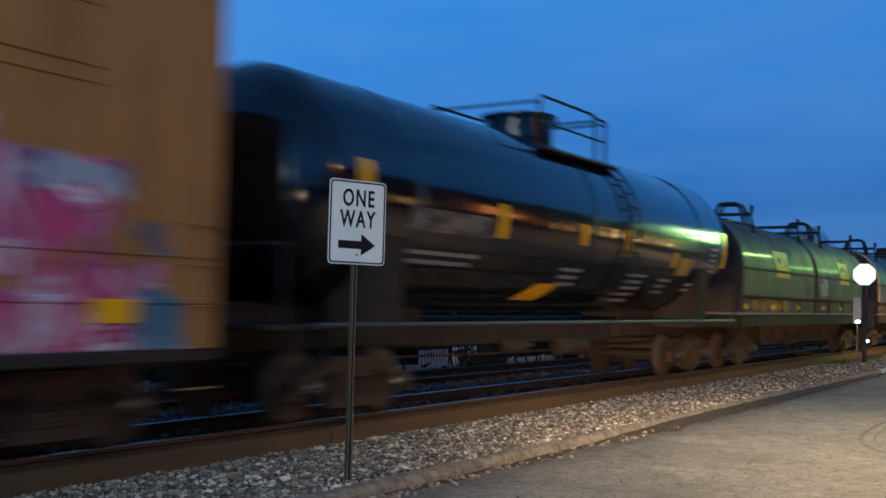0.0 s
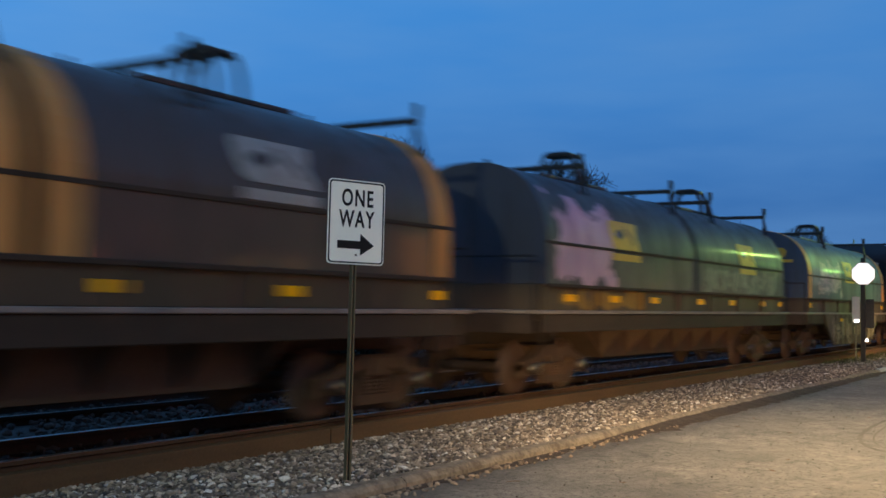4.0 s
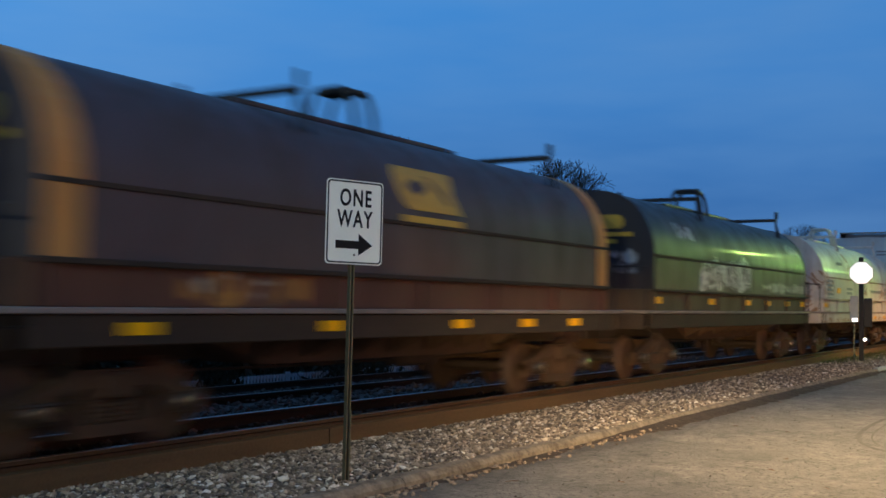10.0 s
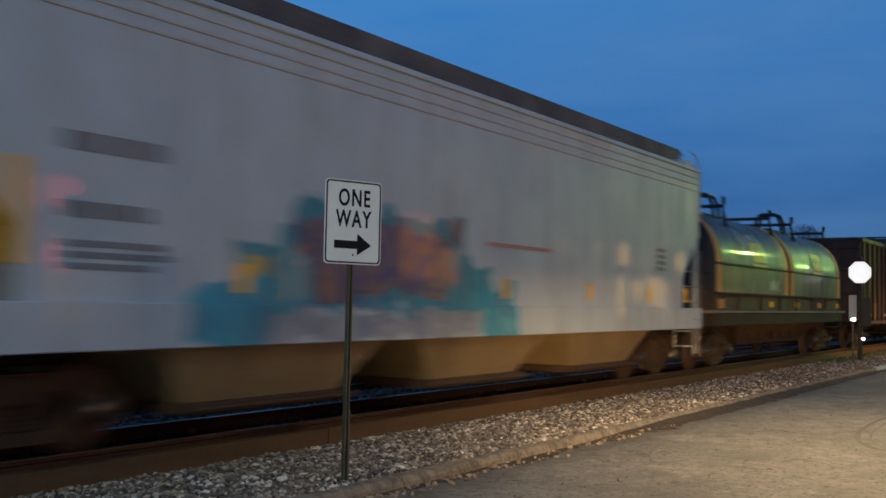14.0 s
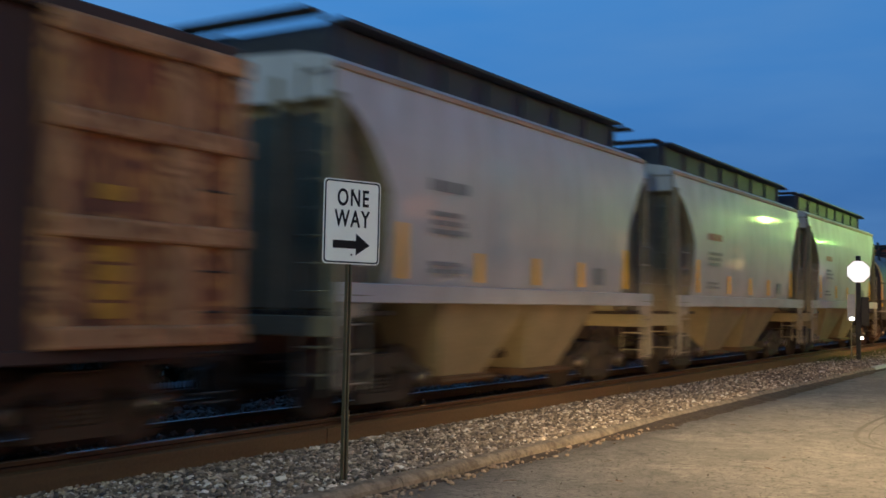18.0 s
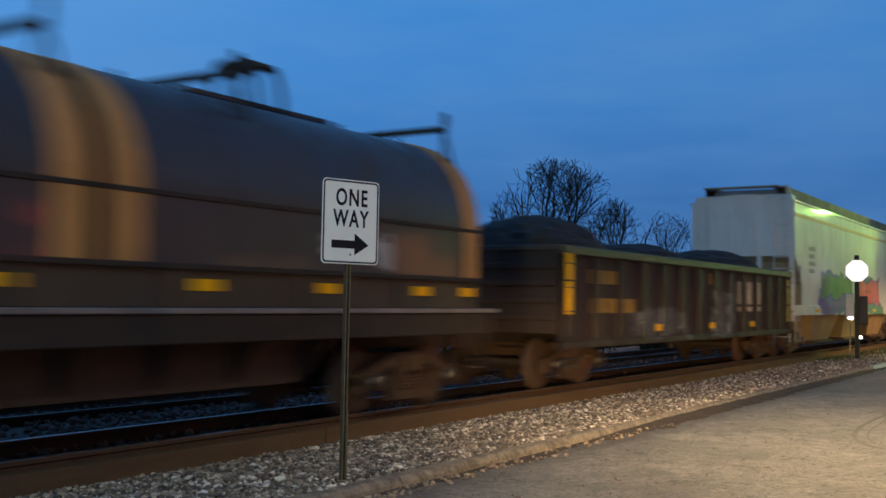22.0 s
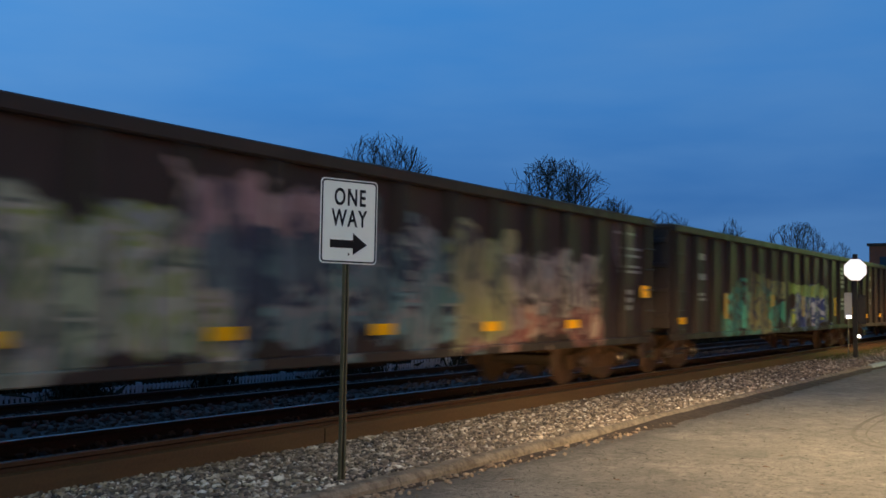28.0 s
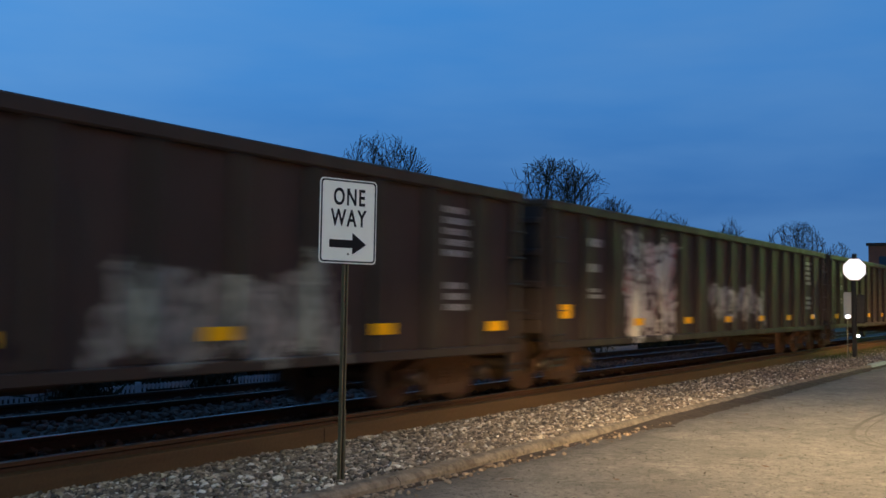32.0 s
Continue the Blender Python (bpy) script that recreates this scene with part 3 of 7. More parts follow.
def build_one_way():
    base, head = (7.75, 5.84, -0.05), (7.768, 5.828, 2.66)
    sign = thing("one_way_sign", "white one way sign with black arrow on a steel post", "road sign")
    post = part("post", channel_post(base, head), GALV, sign, "olive-brown weathered steel channel post")
    part("post_sleeve", channel_post((7.752, 5.838, -0.06), (7.756, 5.832, 0.62), 0.074), GALV, post, "greenish lower post section")
    face = pose(7.744, 5.788, 2.312, 0, 0.5, -20)
    part("panel", prism_y(bmesh.new(), rounded_rect(0.61, 0.762, 0.04), 0.0, 0.004), SIGNWHITE, sign, at=face)
    part("border", ring_plate(rounded_rect(0.588, 0.740, 0.035), rounded_rect(0.562, 0.714, 0.028), -0.003, 0.0), SIGNBLACK, sign, "black border line", at=face)
    flat = face @ pose(0, -0.002, 0, 90, 0, 0)
    part("lettering", text_mesh("ONE", 0.212, 0.70, 0.0040, SIGNBLACK, "one_text"), SIGNBLACK, sign, "black capitals ONE", at=flat @ pose(0.005, 0.212, 0))
    part("lettering", text_mesh("WAY", 0.212, 0.70, 0.0040, SIGNBLACK, "way_text"), SIGNBLACK, sign, "black capitals WAY", at=flat @ pose(0.0, 0.022, 0))
    arrow = [(-0.200, -0.240), (0.045, -0.240), (0.045, -0.298), (0.195, -0.205), (0.045, -0.102), (0.045, -0.168), (-0.200, -0.168)]
    part("arrow", prism_y(bmesh.new(), arrow, -0.003, 0.0), SIGNBLACK, sign, "black arrow", at=face)
    for z in (0.290, -0.295):
        part("bolt", disc_stack(bmesh.new(), [(-0.008, 0.005), (-0.006, 0.009), (0.0, 0.010)], 10), GALV, sign, at=face @ pose(0, 0, z))


build_one_way()


def build_stop():
    sign = thing("octagonal_sign", "bright white octagonal sign on a dark post by the kerb", "road sign")
    x, y = 37.2, 6.99
    part("post", soft_box(x - 0.07, x + 0.07, y - 0.07, y + 0.07, -0.2, 3.32, 0.012, 1), BLACKSTEEL, sign, "dark square post")
    turn = pose(x, y, 2.80, 0, 0, -79)
    octo = lambda r: [(r * math.cos(radians(22.5 + 45 * i)), r * math.sin(radians(22.5 + 45 * i))) for i in range(8)]
    # emission stands in for headlight glare thrown back by the sheeting
    part("panel", prism_y(bmesh.new(), octo(0.372), -0.085, -0.080), glow("glare_white_sheeting", (1.0, 0.99, 0.96), 0.92), sign, "white octagonal panel that glows for thrown-back glare", at=turn)
    part("backing", prism_y(bmesh.new(), octo(0.386), -0.0795, -0.075), surface("red_sign_rim", (0.35, 0.03, 0.02), (0.25, 0.02, 0.02), 0.5), sign, "thin red rim", at=turn)
    bx = thing("signal_box", "dark metal signal box strapped to the sign post", "equipment box")
    part("body", soft_box(-0.10, 0.28, 0.08, 0.30, 0.0, 0.95, 0.02, 2), BLACKSTEEL, bx)
    part("door", soft_box(-0.08, 0.26, 0.066, 0.079, 0.04, 0.91, 0.006, 1), BLACKSTEEL, bx)
    bx.matrix_basis = pose(x, y, 1.02, 0, 0, -79) @ pose(0.05, 0.0, 0)
    mk = thing("marker_sign", "narrow pale grey marker plate on a thin post", "road sign")
    part("plate", prism_y(bmesh.new(), rounded_rect(0.24, 0.85, 0.03), 0.0, 0.006), surface("pale_grey_plate", (0.36, 0.36, 0.36), (0.28, 0.28, 0.28), 0.5), mk, at=pose(0, 0, 1.62))
    part("post", soft_box(-0.025, 0.025, 0.008, 0.04, -0.2, 2.02, 0.006, 1), GALV, mk)
    # added glow for the white glint at the plate's foot
    part("lamp", soft_box(-0.05, 0.09, -0.03, 0.0, 1.20, 1.29, 0.008, 1), glow("white_glint_glow", (1, 1, 0.95), 6.0), mk, "glowing block for a white glint")
    mk.matrix_basis = pose(37.0, 7.18, 0, 0, 0, -79)
    # second added glow, for a white glint low on the post
    dwarf = thing("post_glint", "small glowing disc for a white glint on the sign post", "lamp")
    part("lens", disc_stack(bmesh.new(), [(-0.02, 0.03), (-0.01, 0.05), (0.04, 0.05)], 12), glow("post_glint_glow", (1, 0.98, 0.9), 6.0), dwarf)
    part("hood", ring_plate([(0.066 * math.cos(i * 0.5236), 0.066 * math.sin(i * 0.5236)) for i in range(12)], [(0.054 * math.cos(i * 0.5236), 0.054 * math.sin(i * 0.5236)) for i in range(12)], -0.05, 0.05), BLACKSTEEL, dwarf)
    dwarf.matrix_basis = pose(x - 0.08, y - 0.12, 0.62, 0, 0, -79)


build_stop()

# ---- background beyond the tracks ----


def build_fence():
    fence = thing("picket_fence", "pale picket fence beyond the second track", "fence")
    picket = to_mesh("picket", prism_y(bmesh.new(), [(-0.03, 0.0), (0.03, 0.0), (0.03, 0.27), (0.0, 0.31), (-0.03, 0.27)], 0, 0.02), FENCE)
    post = to_mesh("fence_post", soft_box(-0.05, 0.05, 0.02, 0.12, 0, 0.36, 0.01, 1), FENCE)
    rnd = random.Random(9)
    x = 6.0
    i = 0
    while x < 40:
        if i % 20 == 0:
            part("fence_post", post, FENCE, fence, at=pose(x, 15.62, -0.36))
        elif not (12.9 < x < 13.7):
            part("picket", picket, FENCE, fence, at=pose(x, 15.62, -0.33, rnd.uniform(-1, 1), rnd.uniform(-1, 1), 0))
        x += 0.105
        i += 1
    tall = to_mesh("tall_picket", prism_y(bmesh.new(), [(-0.045, 0.0), (0.045, 0.0), (0.045, 0.70), (-0.045, 0.70)], 0, 0.02), FENCE)
    # white paint holds the lamplight that falls on these pickets
    white = to_mesh("white_picket", prism_y(bmesh.new(), [(-0.05, 0.0), (0.05, 0.0), (0.05, 0.74), (-0.05, 0.74)], 0, 0.02), surface("lit_white_paint", (0.80, 0.80, 0.78), (0.70, 0.70, 0.69), 0.5))
    for i in range(10):
        part("picket", tall, FENCE, fence, at=pose(23.75 + i * 0.15, 15.585, -0.36))
    for i in range(8):
        if i != 4:
            part("picket", white, FENCE, fence, "picket painted white for lamplight", at=pose(25.45 + i * 0.17, 15.585, -0.36))
    for z in (-0.26, -0.12):
        part("rail", soft_box(6, 40, 15.645, 15.685, z, z + 0.07, 0.006, 1), FENCE, fence)


build_fence()


def twig_tree(at, height, width, seed, label, bare=0.30, limbs=6):
    """A leafless tree: tapered trunk, curved limbs inside a rounded crown, and a haze of fine twigs."""
    rnd = random.Random(seed)
    parts = {"trunk": ([], []), "branchwork": ([], []), "crown": ([], [])}
    zc, rz, rw = height * (bare + 0.42), height * 0.60, width / 2

    def seg(a, b, r0, r1, where, n):
        vs, fs = parts[where]
        d = (b - a).normalized()
        u = d.orthogonal().normalized()
        w = d.cross(u)
        k = len(vs)
        for c, r in ((a, r0), (b, r1)):
            for i in range(n):
                t = 2 * math.pi * i / n
                vs.append(tuple(c + (u * math.cos(t) + w * math.sin(t)) * r))
        for i in range(n):
            j = (i + 1) % n
            fs.append((k + i, k + j, k + n + j, k + n + i))

    def inside(p):
        return (p.x / rw) ** 2 + (p.y / rw) ** 2 + ((p.z - zc) / (rz if p.z < zc else height - zc)) ** 2 < 1.0 + rnd.uniform(-0.12, 0.10)

    def branch(p, d, ln, r, lev):
        where = "branchwork" if lev < 3 else "crown"
        steps = (8, 6, 5, 3)[lev]
        side = rnd.choice((-1, 1))
        for i in range(steps):
            bend = Vector((rnd.uniform(-1, 1), rnd.uniform(-1, 1), rnd.uniform(-0.5, 0.8))) * (0.26 if lev < 2 else 0.34)
            d = (d + bend + Vector((0, 0, 0.06 if lev < 2 else 0.03))).normalized()
            q = p + d * (ln / steps)
            if (lev > 0 or i > 2) and not inside(q):
                return
            r1 = max(r * 0.87, 0.015)
            seg(p, q, r, r1, where, 6 if lev < 2 else (4 if lev == 2 else 3))
            p, r = q, r1
            if lev < 3 and (i > 1 or lev > 0):
                for _ in range(2 if lev == 2 and rnd.random() < 0.5 else 1):
                    out = d.cross(Vector((rnd.uniform(-1, 1), rnd.uniform(-1, 1), rnd.uniform(-0.4, 1)))).normalized() * side
                    side = -side
                    nd = (d * rnd.uniform(0.5, 1.0) + out * rnd.uniform(0.6, 1.1) + Vector((0, 0, 0.15))).normalized()
                    branch(p, nd, ln * rnd.uniform(0.42, 0.66), max(r * rnd.uniform(0.5, 0.68), 0.015), lev + 1)

    p, d, r = Vector((0, 0, -0.1)), Vector((0, 0, 1)), height * 0.024
    for i in range(5):
        d = (d + Vector((rnd.uniform(-1, 1), rnd.uniform(-1, 1), 0)) * 0.06).normalized()
        q = p + d * (height * bare / 5)
        seg(p, q, r, r * 0.93, "trunk", 9)
        p, r = q, r * 0.93
    turn = rnd.uniform(0, 6.28)
    for i in range(limbs):
        t = turn + 6.28 * i / limbs + rnd.uniform(-0.35, 0.35)
        lean = rnd.uniform(0.35, 1.0) * min(width / height * 1.3, 1.3) if i else 0.1
        nd = Vector((math.cos(t) * lean, math.sin(t) * lean, 1.0)).normalized()
        branch(p - Vector((0, 0, height * bare * 0.25 * rnd.random())), nd, height * (1 - bare) * rnd.uniform(0.85, 1.05), r * rnd.uniform(0.55, 0.8), 0)
    top = max(v[2] for vs, _ in parts.values() for v in vs)
    k = height / top
    tree = thing("bare_tree", label, "tree", pose(*at))
    for pname, (vs, fs) in parts.items():
        me = bpy.data.meshes.new(pname)
        me.from_pydata([(x, y, z * k) for x, y, z in vs], [], fs)
        me.materials.append(BARK)
        part(pname, me, BARK, tree)
    return tree


def build_trees():
    rows = [  # bearing from the track, elevation of the top, distance, share of the view that the crown spans, bare share of the trunk
        (53.1, 9.6, 62, 0.095, 11, 0.28), (48.9, 8.85, 60, 0.100, 12, 0.25), (44.6, 5.6, 70, 0.07, 13, 0.25), (40.9, 7.3, 75, 0.092, 15, 0.22), (35.0, 8.95, 70, 0.100, 16, 0.25),
        (32.2, 5.0, 84, 0.045, 17, 0.22), (28.4, 6.1, 82, 0.05, 18, 0.25), (25.7, 7.85, 74, 0.118, 19, 0.30), (22.7, 5.7, 84, 0.062, 20, 0.22), (20.0, 5.0, 100, 0.055, 21, 0.22),
        (16.6, 4.55, 118, 0.030, 22, 0.30), (13.5, 4.32, 115, 0.062, 23, 0.22), (11.4, 3.25, 130, 0.034, 24, 0.22)]
    for az, el, d, wide, seed, bare in rows:
        h = 1.6 + 0.36 + d * math.tan(radians(el))
        kind = "wide-crowned leafless dark winter tree beyond the railway" if wide > 0.09 else "small leafless dark winter tree beyond the railway"
        twig_tree((d * math.cos(radians(az)), d * math.sin(radians(az)), -0.36), h, d * wide, seed, kind, bare, 7 if wide > 0.09 else 5)


build_trees()


def build_brick_building():
    b = thing("brick_building", "dark red brick building far along the track", "building", pose(150, 14.2, -0.36))
    part("wall", boxes((0, 26, 0, 12.2, 0, 9.9)), BRICK, b)
    part("roof", soft_box(-0.25, 26.25, -0.25, 12.45, 9.9, 10.3, 0.05, 1), surface("dark_parapet", (0.07, 0.03, 0.025), (0.05, 0.03, 0.03), 0.8), b, "dark parapet cap")
    glass = surface("dim_glass", (0.02, 0.03, 0.05), (0.03, 0.04, 0.06), 0.1)
    for zz in (1.2, 4.0, 6.8):
        for yy in (1.2, 4.0, 6.8, 9.6):
            w = part("window", boxes((-0.03, 0.0, yy, yy + 1.3, zz, zz + 1.7)), glass, b)
            part("sill", boxes((-0.09, -0.031, yy - 0.1, yy + 1.4, zz - 0.12, zz - 0.02)), CONCRETE, w)


build_brick_building()


def build_shops():
    """The lit street across from the railway, behind the camera; it shows as reflections on glossy cars."""
    wallm = surface("shop_brick", (0.20, 0.10, 0.07), (0.14, 0.08, 0.06), 0.9, 0, 1.5, 20)
    lights = [glow("lit_shop_glass", (1.0, 0.60, 0.17), 9.0), glow("dim_shop_glass", (1.0, 0.54, 0.16), 2.5), glow("bright_shop_glass", (1.0, 0.66, 0.22), 15.0)]
    amber_glass = glow("orange_shop_glass", (1.0, 0.42, 0.12), 1.8)
    dark = surface("unlit_shop_glass", (0.02, 0.022, 0.03), (0.03, 0.03, 0.04), 0.1)
    red, orange = glow("red_sign_tube", (1.0, 0.10, 0.07), 11.0), glow("orange_sign_tube", (1.0, 0.30, 0.06), 4.8)
    pale = surface("pale_stucco", (0.60, 0.58, 0.48), (0.48, 0.46, 0.38), 0.9, 0, 1.5, 20)
    rnd = random.Random(44)
    for k, x0 in enumerate((6, 23, 40, 57, 74, 91, 108, 125, 142, 159)):
        s = thing("shop_building", "brick shop across the street with lit windows", "building", pose(x0, -16, -0.36), "shops across the street")
        top = rnd.choice((9.6, 10.8, 11.6))
        part("wall", boxes((0, 16.6, -9, 0, 0, top)), pale if k in (6, 7) else wallm, s)
        part("roof", soft_box(-0.15, 16.75, -9.2, 0.2, top, top + 0.4, 0.05, 1), BLACKSTEEL, s)
        for i in range(5):
            lit = 3 <= k < 6
            x = 0.9 + i * 3.1
            gl = amber_glass if k == 3 else rnd.choice((*lights, dark)) if lit else (lights[1] if rnd.random() < 0.12 else dark)
            w = part("shop_window", boxes((x, x + rnd.uniform(1.2, 2.4), 0.004, 0.03, rnd.uniform(0.8, 2.4), rnd.uniform(3.6, 4.5))), gl, s, "shop window")
            part("window_frame", boxes((x - 0.1, x + 2.5, 0.031, 0.08, 0.45, 0.6), (x - 0.1, x + 2.5, 0.031, 0.08, 4.5, 4.62)), BLACKSTEEL, w)
            if i % 2 == 0:
                up = amber_glass if k == 3 and i else rnd.choice(lights[:2]) if lit and rnd.random() < 0.7 else dark
                part("upper_window", boxes((x + 0.4, x + 1.9, 0.004, 0.03, 4.9, 6.6)), up, s, "upper window")
        for xa, xb, za, zb, gl in {0: ((13.9, 16.2, 3.0, 3.9, red),), 1: ((0.3, 2.6, 5.0, 6.2, red), (0.5, 3.0, 2.9, 3.9, red)), 2: ((6.0, 9.2, 3.2, 6.7, orange), (9.7, 11.9, 3.0, 5.0, orange))}.get(k, ()):
            part("shop_sign", soft_box(xa, xb, 0.031, 0.12, za, zb, 0.03, 1), gl, s, "glowing shop sign")


build_shops()


def build_depots():
    """Unseen dark warehouses, added beyond the tracks so glossy car ends mirror less sky, with greenish lit windows for
    their glints.
    """
    wallm = surface("dark_depot_wall", (0.055, 0.05, 0.045), (0.035, 0.032, 0.03), 0.9, 0, 0.8, 12)
    roofm = surface("tarred_depot_roof", (0.03, 0.03, 0.032), (0.045, 0.042, 0.04), 0.9, 0, 1.0, 15)
    lit = glow("greenish_lit_glass", (0.72, 1.0, 0.78), 7.0)
    unlit = surface("unlit_depot_glass", (0.02, 0.025, 0.03), (0.03, 0.035, 0.04), 0.1)
    for k, x0 in enumerate((-8, -32, -56, -80)):
        d = thing("warehouse", "dark warehouse added out of view for reflections in car ends", "building", pose(x0, 33, -0.36), "warehouses beyond the tracks")
        part("wall", boxes((0, 21, 0, 14, 0, 9.5)), wallm, d)
        part("roof", prism_x(bmesh.new(), [(-0.4, 9.5), (7.0, 12.0), (14.4, 9.5)], -0.4, 21.4), roofm, d)
        for i in range(6):
            part("window", boxes((1.4 + i * 3.3, 3.4 + i * 3.3, -0.03, -0.004, 2.0, 4.2)), lit if (i + k) % 3 == 1 else unlit, d)
            part("window", boxes((1.4 + i * 3.3, 3.4 + i * 3.3, -0.03, -0.004, 6.0, 7.6)), unlit, d)


build_depots()


def build_street_lamps():
    # poles are added at the two fill lamps as well
    for x, y, z in (LAMP_WARM, LAMP_LEFT, LAMP_ROAD, LAMP_FAR, LAMP_END, LAMP_GREEN, LAMP_SHOPS):
        s = thing("street_lamp", "tall steel street lamp added out of view beside the road", "street lamp", group="street lamps")
        part("pole", disc_stack(bmesh.new(), [(-0.36, 0.11), (0.6, 0.10), (z + 0.2, 0.055)], 12, "z", (x, y - 1.6, 0)), GALV, s)
        part("arm", pipe([(x, y - 1.6, z + 0.1), (x, y - 0.8, z + 0.35), (x, y - 0.2, z + 0.38)], 0.035), GALV, s)
        part("head", soft_box(x - 0.16, x + 0.16, y - 0.35, y + 0.35, z + 0.28, z + 0.42, 0.04, 2), BLACKSTEEL, s)


build_street_lamps()


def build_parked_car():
    """A parked pickup, never in view, added to carry the headlights that light the ground and the running gear."""
    car = thing("pickup_truck", "dark pickup truck added out of view to carry the headlights", "car", pose(*BEAM_AT, 0, 0, BEAM_YAW) @ pose(0, 0, -1.30))
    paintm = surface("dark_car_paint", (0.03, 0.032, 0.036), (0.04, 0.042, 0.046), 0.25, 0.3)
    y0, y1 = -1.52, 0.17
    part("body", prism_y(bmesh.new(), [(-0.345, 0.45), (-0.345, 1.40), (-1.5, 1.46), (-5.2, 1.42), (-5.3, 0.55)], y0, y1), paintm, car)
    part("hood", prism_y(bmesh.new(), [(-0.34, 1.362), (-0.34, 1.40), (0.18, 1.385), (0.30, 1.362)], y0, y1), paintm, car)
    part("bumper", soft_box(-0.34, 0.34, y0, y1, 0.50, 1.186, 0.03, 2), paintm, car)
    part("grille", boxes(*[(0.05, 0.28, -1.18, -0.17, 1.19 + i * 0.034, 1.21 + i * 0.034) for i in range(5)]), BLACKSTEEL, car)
    # glowing lens added so the spill lamp has a housing
    part("spill_lamp_lens", soft_box(0.302, 0.315, 0.04, 0.16, 1.37, 1.45, 0.004, 1), glow("spill_lens_glow", (1.0, 0.7, 0.4), 5.0), car)
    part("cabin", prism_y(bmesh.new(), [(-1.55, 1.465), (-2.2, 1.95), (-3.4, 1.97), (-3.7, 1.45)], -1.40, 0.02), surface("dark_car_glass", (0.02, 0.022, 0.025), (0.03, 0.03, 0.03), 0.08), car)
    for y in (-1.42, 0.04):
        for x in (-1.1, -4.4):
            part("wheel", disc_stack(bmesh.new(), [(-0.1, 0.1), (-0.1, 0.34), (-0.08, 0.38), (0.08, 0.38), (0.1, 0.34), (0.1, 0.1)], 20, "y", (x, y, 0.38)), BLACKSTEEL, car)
    # lamp pods whose slit blocks light above and below the low beam
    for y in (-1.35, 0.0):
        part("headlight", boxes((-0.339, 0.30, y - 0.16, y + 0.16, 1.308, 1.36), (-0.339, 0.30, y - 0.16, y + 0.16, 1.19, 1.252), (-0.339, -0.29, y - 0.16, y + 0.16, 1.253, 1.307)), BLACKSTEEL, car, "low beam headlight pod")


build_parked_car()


def build_litter():
    leafm = surface("dead_leaf", (0.16, 0.07, 0.03), (0.10, 0.05, 0.025), 0.9, rand=0.3)
    rnd = random.Random(21)
    leaf = bmesh.new()
    prof = [(0, 0), (0.02, 0.012), (0.045, 0.016), (0.07, 0.006), (0.08, 0), (0.07, -0.008), (0.04, -0.016), (0.02, -0.01)]
    loft(leaf, [[(x, y, 0.004 + 0.012 * abs(y) * 30 * 0.3) for x, y in prof], [(x, y, 0.007 + 0.012 * abs(y) * 30 * 0.3) for x, y in prof]])
    me = to_mesh("leaf", leaf, leafm)
    for i in range(26):
        x, y = rnd.uniform(7.5, 21), rnd.uniform(1.5, 5.1)
        ob = new("dead_leaf", me)
        ob.matrix_basis = pose(x, y, -0.099, rnd.uniform(-12, 12), rnd.uniform(-12, 12), rnd.uniform(0, 360))
        tagged(ob, "small brown dead leaf lying on the asphalt", "leaf", "dead leaves on the road")
    # curved tar seam in the asphalt
    patchm = surface("tar_seal", (0.155, 0.136, 0.112), (0.10, 0.088, 0.072), 0.9, 0, 6, 60)
    mid = [(18.9, 2.95), (17.9, 3.02), (16.8, 3.03), (15.7, 2.98), (14.8, 2.84), (14.1, 2.58), (13.8, 2.3), (13.8, 1.9)]
    for _ in range(3):
        mid = [mid[0]] + [(p[0] * f + q[0] * (1 - f), p[1] * f + q[1] * (1 - f)) for p, q in zip(mid, mid[1:]) for f in (0.75, 0.25)] + [mid[-1]]
    bm = bmesh.new()
    for shift, thick in ((0.0, 0.035), (-0.17, 0.014)):
        prev = None
        for (xa, ya), (xb, yb) in zip(mid, mid[1:]):
            d = Vector((yb - ya, xa - xb)).normalized()
            w = thick * (1 + 0.8 * noise.noise((xa * 3.0, ya * 3.0, shift)))
            row = [bm.verts.new((xa + d.x * (shift + o), ya + d.y * (shift + o), -0.098)) for o in (w, -w)]
            if prev:
                bm.faces.new((prev[0], row[0], row[1], prev[1]))
            prev = row
    ob = new("tar_seam", to_mesh("tar_seam", bm, patchm))
    tagged(ob, "faint curved tar seam in the asphalt", "road", kind="structure")
    bm = bmesh.new()
    loft(bm, [[(x, kerb_y(x) - 0.03, -0.06), (x, kerb_y(x) + 0.02, 0.022), (x, kerb_y(x) + 0.11, 0.026), (x, kerb_y(x) + 0.11, -0.02), (x, kerb_y(x), -0.06)] for x in (30.8, 31.4, 32.0, 32.6, 33.1)])
    mark = new("kerb_edge_strip", to_mesh("kerb_edge_strip", bm, STENCIL))
    tagged(mark, "short pale strip on the kerb edge", "road marking", kind="structure")
    # grass tuft patch beside the octagonal sign
    vs, fs = [], []
    rnd = random.Random(31)
    for i in range(2600):
        x, y = rnd.uniform(35.5, 49), rnd.uniform(5.9, 8.1)
        a, h, w = rnd.uniform(0, 6.28), rnd.uniform(0.05, 0.14), 0.012
        k = len(vs)
        vs += [(x - w * math.cos(a), y - w * math.sin(a), -0.15), (x + w * math.cos(a), y + w * math.sin(a), -0.15), (x + rnd.uniform(-0.05, 0.05), y + rnd.uniform(-0.05, 0.05), -0.12 + h)]
        fs.append((k, k + 1, k + 2))
    me = bpy.data.meshes.new("grass_tufts")
    me.from_pydata(vs, [], fs)
